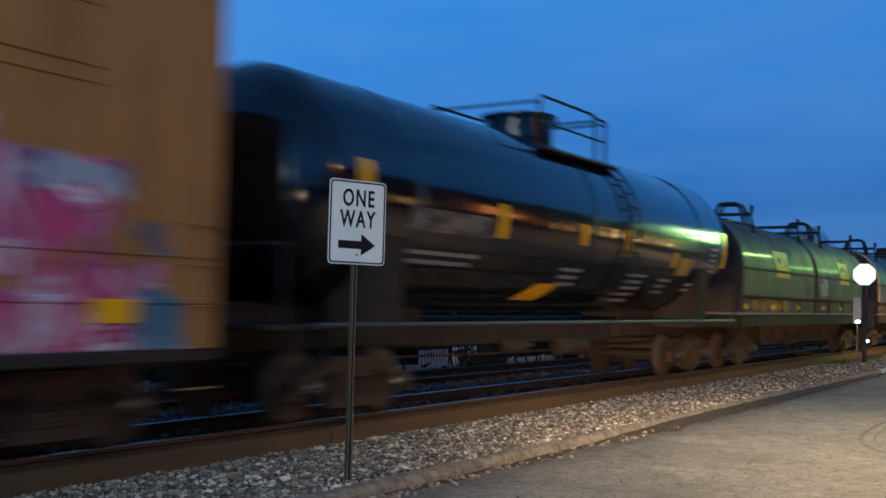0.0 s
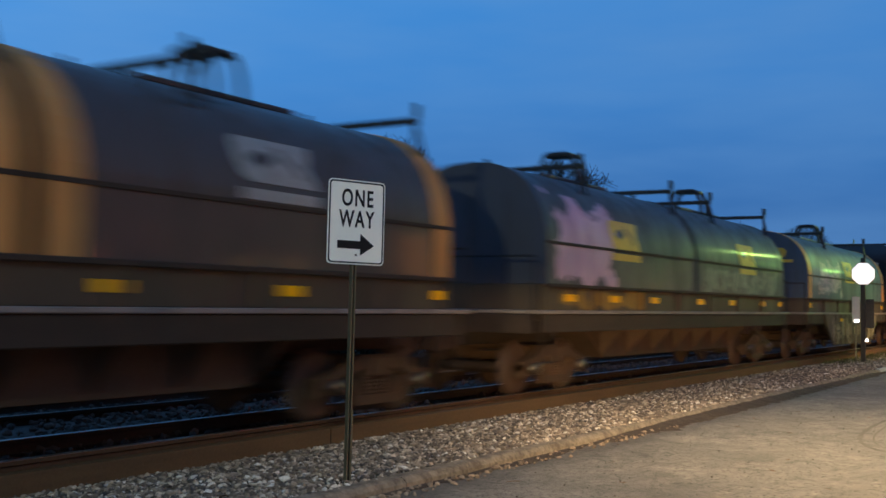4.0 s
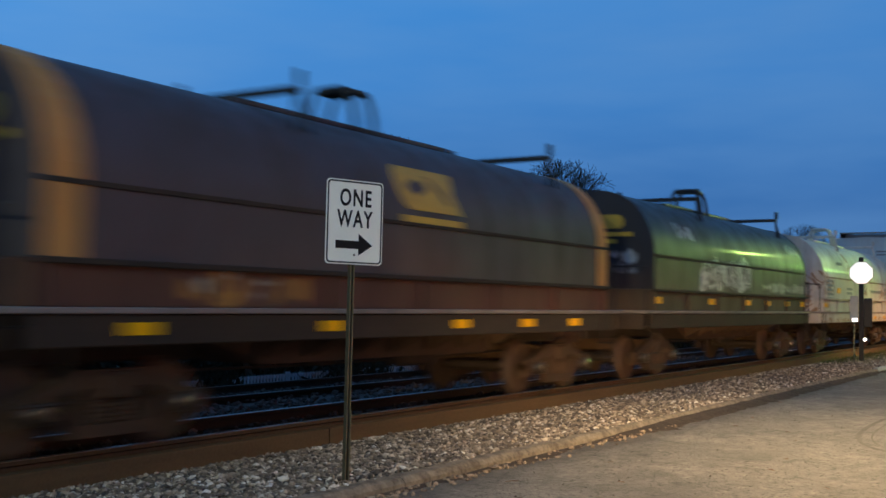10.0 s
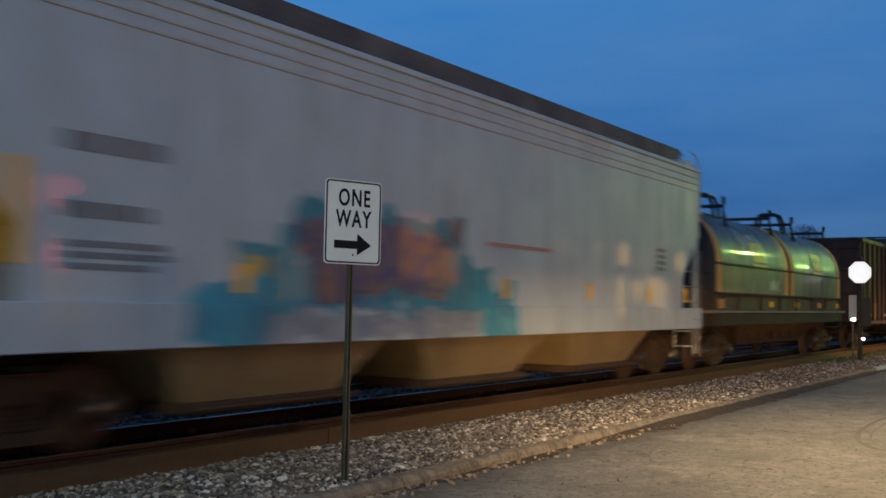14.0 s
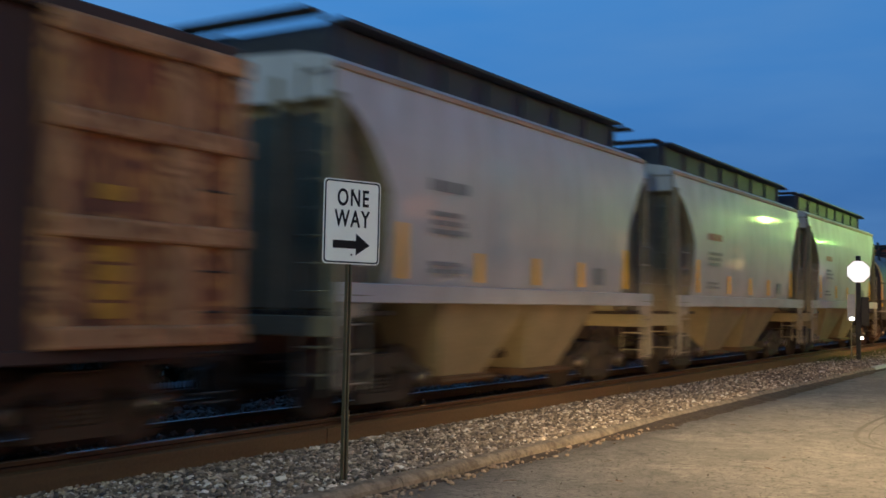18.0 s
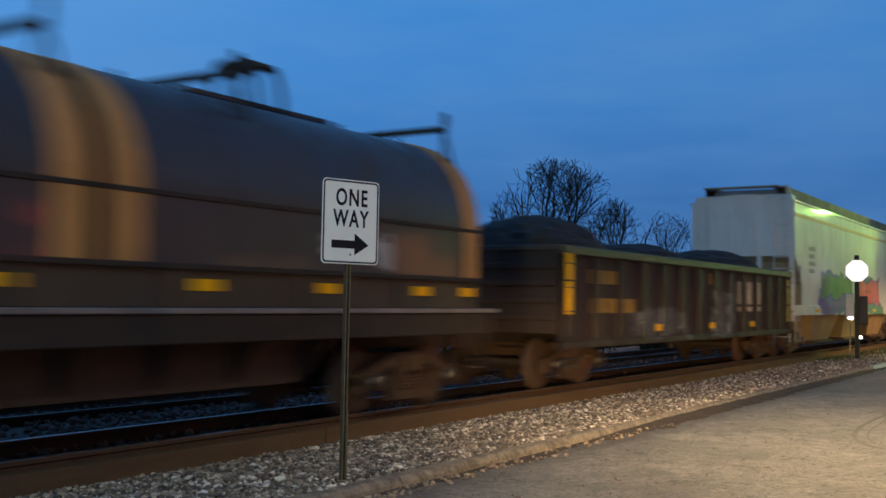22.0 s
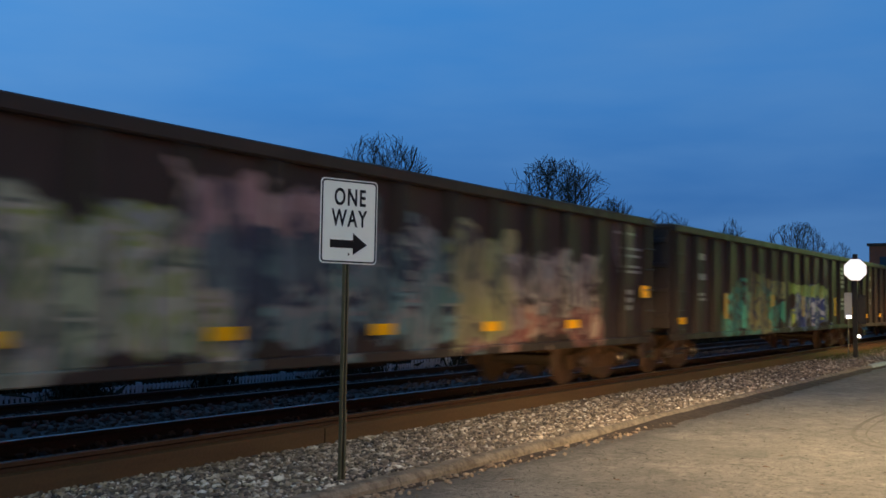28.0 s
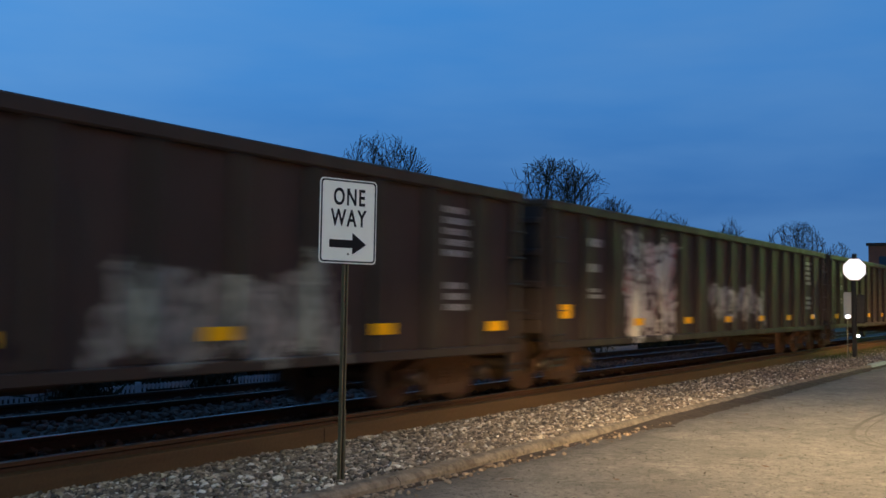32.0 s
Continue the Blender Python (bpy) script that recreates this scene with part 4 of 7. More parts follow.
    me.materials.append(GRASS)
    tagged(new("grass_tufts", me), "thin winter grass beside the sign post", "grass", kind="stuff")


build_litter()


def build_shrubs():
    """Dark leafless thicket behind the fence: a haze of short twigs."""
    rng = np.random.default_rng(12)
    n = 26000
    x = rng.uniform(4, 75, n)
    top = 2.3 + 0.7 * np.sin(x * 0.9) + 0.5 * np.sin(x * 2.3 + 1)
    z = -0.36 + rng.uniform(0, 1, n) * top
    y = 17.2 + rng.normal(0, 0.7, n)
    c = np.stack((x, y, z), -1)
    d = rng.normal(0, 1, (n, 3)) * np.array([0.22, 0.22, 0.26])
    e = rng.normal(0, 1, (n, 3)) * 0.06
    v = np.stack((c - d, c + d, c + d * 0.4 + e, c - d * 0.3 + e), 1)
    f = (np.array([0, 1, 2, 3])[None] + 4 * np.arange(n)[:, None])
    me = bpy.data.meshes.new("thicket")
    me.from_pydata(v.reshape(-1, 3).tolist(), [], f.tolist())
    me.materials.append(HEDGE)
    tagged(new("thicket", me), "dark bare thicket behind the picket fence", "shrubs", kind="stuff")
    for i, (bx, w) in enumerate(((7.6, 1.6), (12.6, 0.9), (15.9, 0.5), (20.5, 2.2), (26.5, 2.6), (33, 3.0))):
        m = 700
        c = np.stack((rng.normal(0, w * 0.3, m), rng.normal(0, 0.25, m), np.abs(rng.normal(0.25, 0.25, m))), -1)
        d = rng.normal(0, 1, (m, 3)) * np.array([0.08, 0.08, 0.12])
        e = rng.normal(0, 1, (m, 3)) * 0.03
        v = np.stack((c - d, c + d, c + d * 0.4 + e, c - d * 0.3 + e), 1)
        f = (np.array([0, 1, 2, 3])[None] + 4 * np.arange(m)[:, None])
        me = bpy.data.meshes.new("shrub")
        me.from_pydata(v.reshape(-1, 3).tolist(), [], f.tolist())
        me.materials.append(HEDGE)
        ob = tagged(new("shrub", me), "small dark shrub in front of the picket fence", "shrub", "shrubs along the fence")
        ob.matrix_basis = pose(bx, 15.2, -0.33)


build_shrubs()

# ---- the freight train ----
# every car is placed by its ends along the track at the clip's start; the train rolls towards -x
CARS = []


def car_thing(name, label, category, u0, u1):
    car = thing(name, label, category, pose((u0 + u1) / 2, TRACK_Y, RAIL_TOP), "freight cars of the train")
    CARS.append((car, (u0 + u1) / 2, 0.0))
    return car


def make_running_gear(rust, wheel, cap):
    k = {}
    k["wheel"] = to_mesh("wheel", disc_stack(bmesh.new(), [(-0.065, 0.12), (-0.065, 0.36), (-0.055, 0.425), (0.03, 0.432), (0.04, 0.46), (0.065, 0.455), (0.065, 0.38), (0.03, 0.30), (0.065, 0.12)], 28), wheel, True)
    k["axle"] = to_mesh("axle", disc_stack(bmesh.new(), [(-1.02, 0.075), (-0.8, 0.08), (0, 0.085), (0.8, 0.08), (1.02, 0.075)], 12), UNDER, True)
    bm = bmesh.new()
    prism_y(bm, [(-1.20, 0.40), (-1.20, 0.54), (-0.84, 0.63), (-0.42, 0.80), (0.42, 0.80), (0.84, 0.63), (1.20, 0.54), (1.20, 0.40), (0.90, 0.47), (0.40, 0.63), (-0.40, 0.63), (-0.90, 0.47)], -0.075, 0.075)
    prism_y(bm, [(-0.74, 0.50), (-0.50, 0.17), (0.50, 0.17), (0.74, 0.50), (0.58, 0.50), (0.42, 0.29), (-0.42, 0.29), (-0.58, 0.50)], -0.075, 0.075)
    for s in (-1, 1):
        for x0, x1, z0, z1 in ((0.24, 0.36, 0.28, 0.66), (1.06, 1.20, 0.30, 0.50), (0.64, 0.75, 0.36, 0.56)):
            box(bm, min(s * x0, s * x1), max(s * x0, s * x1), -0.07, 0.07, z0, z1)
    k["side_frame"] = to_mesh("side_frame", bm, rust)
    k["bearing_cap"] = to_mesh("bearing_cap", disc_stack(bmesh.new(), [(-0.10, 0.05), (-0.09, 0.105), (0.02, 0.112), (0.05, 0.112)], 16), cap, True)
    rows = []
    for i in range(6):
        rows += [(0.29 + i * 0.048, 0.057), (0.302 + i * 0.048, 0.066), (0.322 + i * 0.048, 0.066), (0.334 + i * 0.048, 0.057)]
    k["spring"] = to_mesh("spring", disc_stack(bmesh.new(), rows, 10, "z"), rust, True)
    k["bolster"] = to_mesh("bolster", soft_box(-0.2, 0.2, -1.15, 1.15, 0.52, 0.78, 0.04, 2), rust)
    k["brake_beam"] = to_mesh("brake_beam", soft_box(-0.05, 0.05, -0.85, 0.85, 0.30, 0.38, 0.015, 1), UNDER)
    bm = bmesh.new()
    box(bm, 0.0, 0.42, -0.09, 0.09, 0.74, 0.94)
    prism_y(bm, [(0.42, 0.72), (0.60, 0.68), (0.72, 0.74), (0.70, 0.98), (0.58, 1.02), (0.42, 0.96)], -0.13, 0.13)
    k["coupler"] = to_mesh("coupler", bm, rust)
    return k


CAP = surface("worn_bearing_steel", (0.13, 0.10, 0.075), (0.06, 0.045, 0.035), 0.30, 0.7)
# darker cast steel for the running gear of the round hoppers
DARKCAST = surface("dark_cast_steel", (0.050, 0.038, 0.028), (0.030, 0.024, 0.019), 0.8, 0.0, 4, 40, 0.5)
GEAR = make_running_gear(RUST, WHEEL, CAP)
DARK_GEAR = make_running_gear(DARKCAST, DARKCAST, CAP)


def truck(car, x, gear):
    t = part("truck", gear["bolster"], RUST, car, "cast two-axle truck", at=pose(x, 0, 0))
    for side in (-1, 1):
        part("side_frame", gear["side_frame"], RUST, t, at=pose(0, side * 1.03, 0))
        for dx in (-0.16, 0, 0.16):
            part("spring", gear["spring"], UNDER, t, at=pose(dx, side * 1.03, 0))
        for dx in (-0.89, 0.89):
            part("wheel", gear["wheel"], WHEEL, t, at=pose(dx, side * 0.755, 0.435, 0, 0, 0 if side < 0 else 180))
            part("bearing_cap", gear["bearing_cap"], RUST, t, at=pose(dx, side * 1.12, 0.435, 0, 0, 0 if side < 0 else 180))
    for dx in (-0.89, 0.89):
        part("axle", gear["axle"], UNDER, t, at=pose(dx, 0, 0.435))
        part("brake_beam", gear["brake_beam"], UNDER, t, at=pose(dx * 0.5, 0, 0))


def running_gear(car, L, inset, sill_z=0.95, coupler_gap=0.72, mat=None, gear=GEAR):
    h = L / 2
    for s in (-1, 1):
        truck(car, s * (h - inset), gear)
        part("coupler", gear["coupler"], RUST, car, at=pose(s * (h + coupler_gap - 0.72), 0, 0, 0, 0, 0 if s > 0 else 180))
    part("centre_sill", soft_box(-h, h, -0.22, 0.22, 0.80, sill_z + 0.18, 0.02, 1), mat or UNDER, car, "grimy steel centre sill")
    part("brake_cylinder", disc_stack(bmesh.new(), [(-0.45, 0.05), (-0.42, 0.13), (0.1, 0.14), (0.14, 0.05), (0.5, 0.03)], 14, "x", (-0.9, -0.55, 0.78)), UNDER, car)
    part("air_reservoir", disc_stack(bmesh.new(), [(-0.55, 0.05), (-0.48, 0.17), (0.48, 0.17), (0.55, 0.05)], 16, "x", (1.0, -0.62, 0.74)), UNDER, car)
    part("brake_pipe", pipe([(-h + 0.3, -0.35, 0.72), (-1.6, -0.42, 0.66), (1.9, -0.42, 0.66), (h - 0.3, -0.35, 0.72)], 0.02, 6), UNDER, car)


def ladder(car, mat, rails, rungs, label="", r=0.014, name="ladder"):
    """Two uprights and their rungs, or rungs alone, each a part of its own."""
    first, rest = (rails[0], rails[1:]) if rails else (rungs[0], [])
    lad = part(name, rod(bmesh.new(), *first, 0.019 if rails else r, 6), mat, car, label)
    for a, b in rest:
        part("upright", rod(bmesh.new(), a, b, 0.019, 6), mat, lad)
    for a, b in (rungs if rails else rungs[1:]):
        part("rung", rod(bmesh.new(), a, b, r, 6), mat, lad)
    return lad


def reflectors(car, xs, z, y, w=0.42, h=0.13, mat=None):
    for x in xs:
        part("reflector", soft_box(x - w / 2, x + w / 2, y - 0.008, y, z - h / 2, z + h / 2, 0.003, 1), mat or AMBER, car, "amber reflective strip")


def stencil(car, x, z, w, h, rows, y, mat=None, seed=0):
    """Unreadable lettering as short bars in lines."""
    rnd = random.Random(seed + int(x * 100))
    bm = bmesh.new()
    step = h / rows
    for r in range(rows):
        zz = z + h / 2 - (r + 0.5) * step
        xx = x - w / 2
        end = x + w / 2 - rnd.uniform(0, 0.25) * w
        while xx < end:
            ln = min(rnd.uniform(0.5, 1.6) * step, end - xx)
            if ln < 0.01:
                break
            box(bm, xx, xx + ln, y - 0.004, y, zz - step * 0.3, zz + step * 0.3)
            xx += ln + step * 0.22
    part("stencil", bm, mat or STENCIL, car, "block of small stencilled lettering")["kind"] = "stuff"


def slab(parent, name, rows, mat, curve, proud, label):
    """A flat painted shape given as rows of (height, left, right), lying on the curved side."""
    rings = []
    for z, xa, xb in rows:
        y = curve(z)
        rings.append([(xa, y - proud, z), (xb, y - proud, z), (xb, y + 0.02, z), (xa, y + 0.02, z)])
    part(name, loft(bmesh.new(), rings), mat, parent, label)


def emblem(car, x, z, w, h, mat, curve, inlay, lean=0.12, bar=True, label="slanted emblem slab"):
    """A plain leaning slab, rounded at one end, with lozenge inlays in the hood's colour and a bar beneath."""
    rows = []
    for i in range(11):
        b = i / 10
        round_in = 0.30 * h * (1 - math.sqrt(max(1 - (2 * b - 1) ** 2, 0.0)))
        sh = -(b - 0.5) * h * lean
        rows.append((z + (b - 0.5) * h, x - w / 2 + round_in + sh, x + w / 2 - 0.26 * h * (1 - abs(2 * b - 1)) + sh * 0.3))
    slab(car, "emblem", rows, mat, curve, 0.010, label)
    rows = []
    for i in range(9):
        u = -1 + i / 4
        k = max(1 - abs(u) ** 1.6, 0.03)
        rows.append((z + (0.02 + 0.20 * u) * h, x - (0.19 + 0.17 * k) * w, x - (0.19 - 0.15 * k - 0.05 * u) * w))
    slab(car, "emblem_inlay", rows, inlay, curve, 0.016, "dark lozenge in the emblem")
    slab(car, "emblem_inlay", [(z + (0.34 - 0.08 * i) * h, x + (0.0 + 0.034 * i) * w, x + (0.035 + 0.034 * i + 0.012 * (4 - abs(4 - i))) * w) for i in range(9)], inlay, curve, 0.016, "dark slanting slit in the emblem")
    if bar:
        slab(car, "emblem_bar", [(z - h * (0.64 + 0.24 * (1 - i / 3)), x - w * 0.46, x + w * 0.52) for i in range(4)], mat, curve, 0.010, "bar under the emblem")


def solid_logo(car, x, z, w, h, mat, curve, inlay):
    emblem(car, x, z, w, h, mat, curve, inlay, 0.22, True, "faded slanted emblem slab")


def end_emblem(car, h):
    """A plain slab over a wider bar on the hood end that leads."""
    x = -h + 0.05
    bm = bmesh.new()
    prism_x(bm, [(-0.82, 3.12), (-0.74, 3.04), (0.08, 3.04), (0.02, 3.14), (0.08, 3.32), (-0.74, 3.32), (-0.82, 3.24)], x - 0.046, x - 0.036)
    for y0, y1, z0 in ((-1.02, 0.26, 2.88), (-0.66, 0.0, 2.74)):
        box(bm, x - 0.046, x - 0.036, y0, y1, z0, z0 + 0.085)
    part("emblem", bm, LOGO_YELLOW, car, "yellow emblem slab and bars on the hood end")


STAINED = surface("rust_stained_seam", (0.16, 0.09, 0.055), (0.42, 0.34, 0.27), 0.7, 0, 1.6, 25, 0.3, 0.42, 0.58, (0.6, 2, 2))
HOOD_BASE, HOOD_MID, HOOD_RY, HOOD_RZ = 1.82, 2.42, 1.46, 1.42


def hood_profile(grow=0.0, n=22):
    pts = [(-HOOD_RY - grow, HOOD_BASE)]
    for i in range(n + 1):
        a = math.pi - math.pi * i / n
        c, s = math.cos(a), math.sin(a)
        pts.append(((HOOD_RY + grow) * math.copysign(abs(c) ** 0.86, c), HOOD_MID + (HOOD_RZ + grow) * abs(s) ** 0.92))
    pts.append((HOOD_RY + grow, HOOD_BASE))
    return pts


def hood_side(z):
    """The near face of a round hood at height z."""
    if z <= HOOD_MID:
        return -HOOD_RY
    s = min(((z - HOOD_MID) / HOOD_RZ) ** (1 / 0.92), 1.0)
    return -HOOD_RY * max(1 - s * s, 0) ** 0.43


def tube(pts, r, n=8):
    """One bent bar through the given points."""
    pts = [Vector(p) for p in pts]
    bm = bmesh.new()
    rings, u = [], None
    for i, p in enumerate(pts):
        d = (pts[min(i + 1, len(pts) - 1)] - pts[max(i - 1, 0)]).normalized()
        u = (d.orthogonal() if u is None else u - d * u.dot(d)).normalized()
        w = d.cross(u)
        rings.append([p + (u * math.cos(2 * math.pi * k / n) + w * math.sin(2 * math.pi * k / n)) * r for k in range(n)])
    return loft(bm, rings)


def stacking_frame(parent, x, top, mat):
    """A transverse bar on splayed legs, with a thin upright guide plate at each end."""
    z = top + 0.16
    bar = part("stacking_frame", soft_box(x - 0.045, x + 0.045, -1.0, 1.0, z - 0.04, z + 0.05, 0.012, 1), mat, parent, "dark steel stacking frame on the hood")
    for s in (-1, 1):
        for dx in (-0.16, 0.16):
            part("frame_leg", rod(bmesh.new(), (x, s * 0.95, z), (x + dx, s * 1.05, top - 0.42), 0.026, 6), mat, bar)
        part("guide_plate", soft_box(x - 0.012, x + 0.012, s * 0.98 - 0.05, s * 0.98 + 0.05, z + 0.05, z + 0.24, 0.004, 1), mat, bar)


def lifting_arch(parent, x, top, mat, h=0.62):
    arch = part("lifting_arch", soft_box(x - 0.26, x + 0.26, -0.30, 0.30, top + h - 0.09, top + h - 0.04, 0.01, 1), mat, parent, "dark steel lifting arch")
    for dx in (-0.22, 0.22):
        pts = []
        for i in range(13):
            a = math.pi * i / 12
            pts.append((x + dx, -0.42 * math.cos(a), top - 0.04 + h * min(math.sin(a) * 1.25, 1.0)))
        part("hoop", tube(pts, 0.045, 8), mat, arch)


def coil_car(name, label, u0, u1, hood_mat, side_mat, hoods=1, band=None, arch_mat=None, skirt=None, frames=None, sill_mat=None):
    """A coil steel car: deck and sills on trucks, low side walls and one or two removable round hoods."""
    L = u1 - u0
    h = L / 2
    car = car_thing(name, label, "freight car", u0, u1)
    running_gear(car, L + 0.9, 1.65, 1.0, 0.72)
    part("deck", soft_box(-h - 0.45, h + 0.45, -1.53, 1.53, 1.33, 1.39, 0.01, 1), surface("scuffed_deck_edge", (0.27, 0.225, 0.195), (0.10, 0.08, 0.066), 0.7, 0, 3, 30), car, "scuffed steel deck plate")
    for s in (-1, 1):
        part("side_sill", soft_box(-h - 0.1, h + 0.1, s * 1.44 - 0.05, s * 1.44 + 0.05, 1.03, 1.33, 0.015, 1), sill_mat or UNDER, car, "grimy side sill")
        part("side_wall", soft_box(-h + 0.05, h - 0.05, s * 1.40 - 0.03, s * 1.40 + 0.03, 1.39, 1.80, 0.008, 1), side_mat, car)
        n = max(4, int(L / 1.9))
        for i in range(n + 1):
            x = -h + 0.1 + (L - 0.2) * i / n
            part("side_post", soft_box(x - 0.05, x + 0.05, s * 1.455 - 0.025, s * 1.455 + 0.025, 1.392, 1.78, 0.008, 1), side_mat, car)
        part("top_rail", soft_box(-h, h, s * 1.47 - 0.035, s * 1.47 + 0.035, 1.765, 1.825, 0.01, 1), STAINED if arch_mat else UNDER, car, "dark top rail")
    spans = [(-h + 0.05, h - 0.05)] if hoods == 1 else [(-h + 0.05, -0.10), (0.10, h - 0.05)]
    am = arch_mat or BLACKSTEEL
    for i, (a, b) in enumerate(spans):
        hd = part("hood", prism_x(bmesh.new(), hood_profile(), a, b), hood_mat, car, smooth=False)
        hd.data.shade_smooth()
        hd.data.set_sharp_from_angle(angle=0.6)
        for s in (-1, 1):
            part("seam_rib", soft_box(a, b, s * (HOOD_RY + 0.006) - 0.014, s * (HOOD_RY + 0.006) + 0.014, 2.47, 2.52, 0.004, 1), STAINED if arch_mat else UNDER, hd, "dark horizontal seam")
        if band:
            for x0, x1 in ((a + 0.004, a + 0.42), (b - 0.42, b - 0.004)):
                part("end_band", prism_x(bmesh.new(), hood_profile(0.012), x0, x1), band, hd, "faded orange end band")
        else:
            for x0, x1 in ((a + 0.004, a + 0.09), (b - 0.09, b - 0.004)):
                part("end_rib", prism_x(bmesh.new(), hood_profile(0.016), x0, x1), hood_mat, hd)
        for x0 in (a, b):
            d = -0.03 if x0 == a else 0.03
            part("end_stiffener", boxes(*[(min(x0, x0 + d), max(x0, x0 + d), -0.03 + yy, 0.03 + yy, 1.85, 3.3) for yy in (-0.7, 0, 0.7)]), hood_mat, hd)
        m = (a + b) / 2
        w = b - a
        part("roof_spine", soft_box(a + 0.3 * w, b - 0.3 * w, -0.34, 0.34, HOOD_MID + HOOD_RZ - 0.02, HOOD_MID + HOOD_RZ + 0.06, 0.02, 1), hood_mat, hd)
        top = HOOD_MID + HOOD_RZ
        lifting_arch(hd, m, top, am)
        for f in (frames or ((-0.173, 0.385) if hoods == 1 else (-0.18, 0.475))):
            stacking_frame(hd, m + f * w, top, am)
    if not skirt:
        low = 0.50 if hoods == 2 else 0.74
        part("underframe", prism_y(bmesh.new(), [(-h + 2.7, 1.03), (-h + 3.5, low), (h - 3.5, low), (h - 2.7, 1.03)], -0.95, 0.95), BELLY, car, "grimy brown fish-belly underframe")
        for i in range(7):
            x = -h + 3.4 + (L - 6.8) * i / 6
            part("cross_bearer", prism_x(bmesh.new(), [(-1.40, 1.03), (-0.96, low + 0.06), (-0.955, 1.03)], x - 0.03, x + 0.03), BELLY, car)
    if skirt:
        for s in (-1, 1):
            part("side_skirt", prism_y(bmesh.new(), [(-h + 1.9, 1.325), (-h + 2.1, 1.0), (-h + 3.1, 0.34), (h - 3.1, 0.34), (h - 2.1, 1.0), (h - 1.9, 1.325)], s * 1.525 - 0.03, s * 1.525 + 0.03), skirt, car, "brown drop skirt with pale graffiti")
            for i in range(9):
                x = -h + 3.3 + (L - 6.6) * i / 8
                part("skirt_rib", soft_box(x - 0.035, x + 0.035, s * 1.575 - 0.018, s * 1.575 + 0.018, 0.36, 1.32, 0.006, 1), skirt, car)
    for s in (-1, 1):
        part("end_wall", soft_box(s * (h - 0.04) - 0.03, s * (h - 0.04) + 0.03, -1.365, 1.365, 1.392, 1.815, 0.008, 1), side_mat, car)
        part("end_sill", soft_box(s * (h + 0.40) - 0.05, s * (h + 0.40) + 0.05, -1.45, 1.45, 1.02, 1.325, 0.012, 1), sill_mat or UNDER, car, "grimy end sill")
        part("end_handrail", pipe([(s * (h + 0.35), -1.45, 1.39), (s * (h + 0.35), -1.45, 2.25), (s * (h + 0.35), 1.45, 2.25), (s * (h + 0.35), 1.45, 1.39)], 0.02, 6), BLACKSTEEL, car)
        part("corner_step", pipe([(s * (h + 0.15), -1.49, 1.33), (s * (h + 0.15), -1.49, 0.55), (s * (h - 0.28), -1.49, 0.55), (s * (h - 0.28), -1.49, 1.33)], 0.018, 6), UNDER, car)
    return car, h


def box_hood_profile(grow=0.0):
    pts = []
    base, top, hw, r = 1.66, 4.27, 1.50, 0.85
    pts.append((-hw - grow, base))
    for i in range(11):
        a = math.pi - (math.pi / 2) * i / 10
        pts.append((-(hw - r) + (r + grow) * math.cos(a), top - r * 0.9 + (r * 0.9 + grow) * math.sin(a)))
    for i in range(11):
        a = math.pi / 2 - (math.pi / 2) * i / 10
        pts.append(((hw - r) + (r + grow) * math.cos(a), top - r * 0.9 + (r * 0.9 + grow) * math.sin(a)))
    pts.append((hw + grow, base))
    return pts


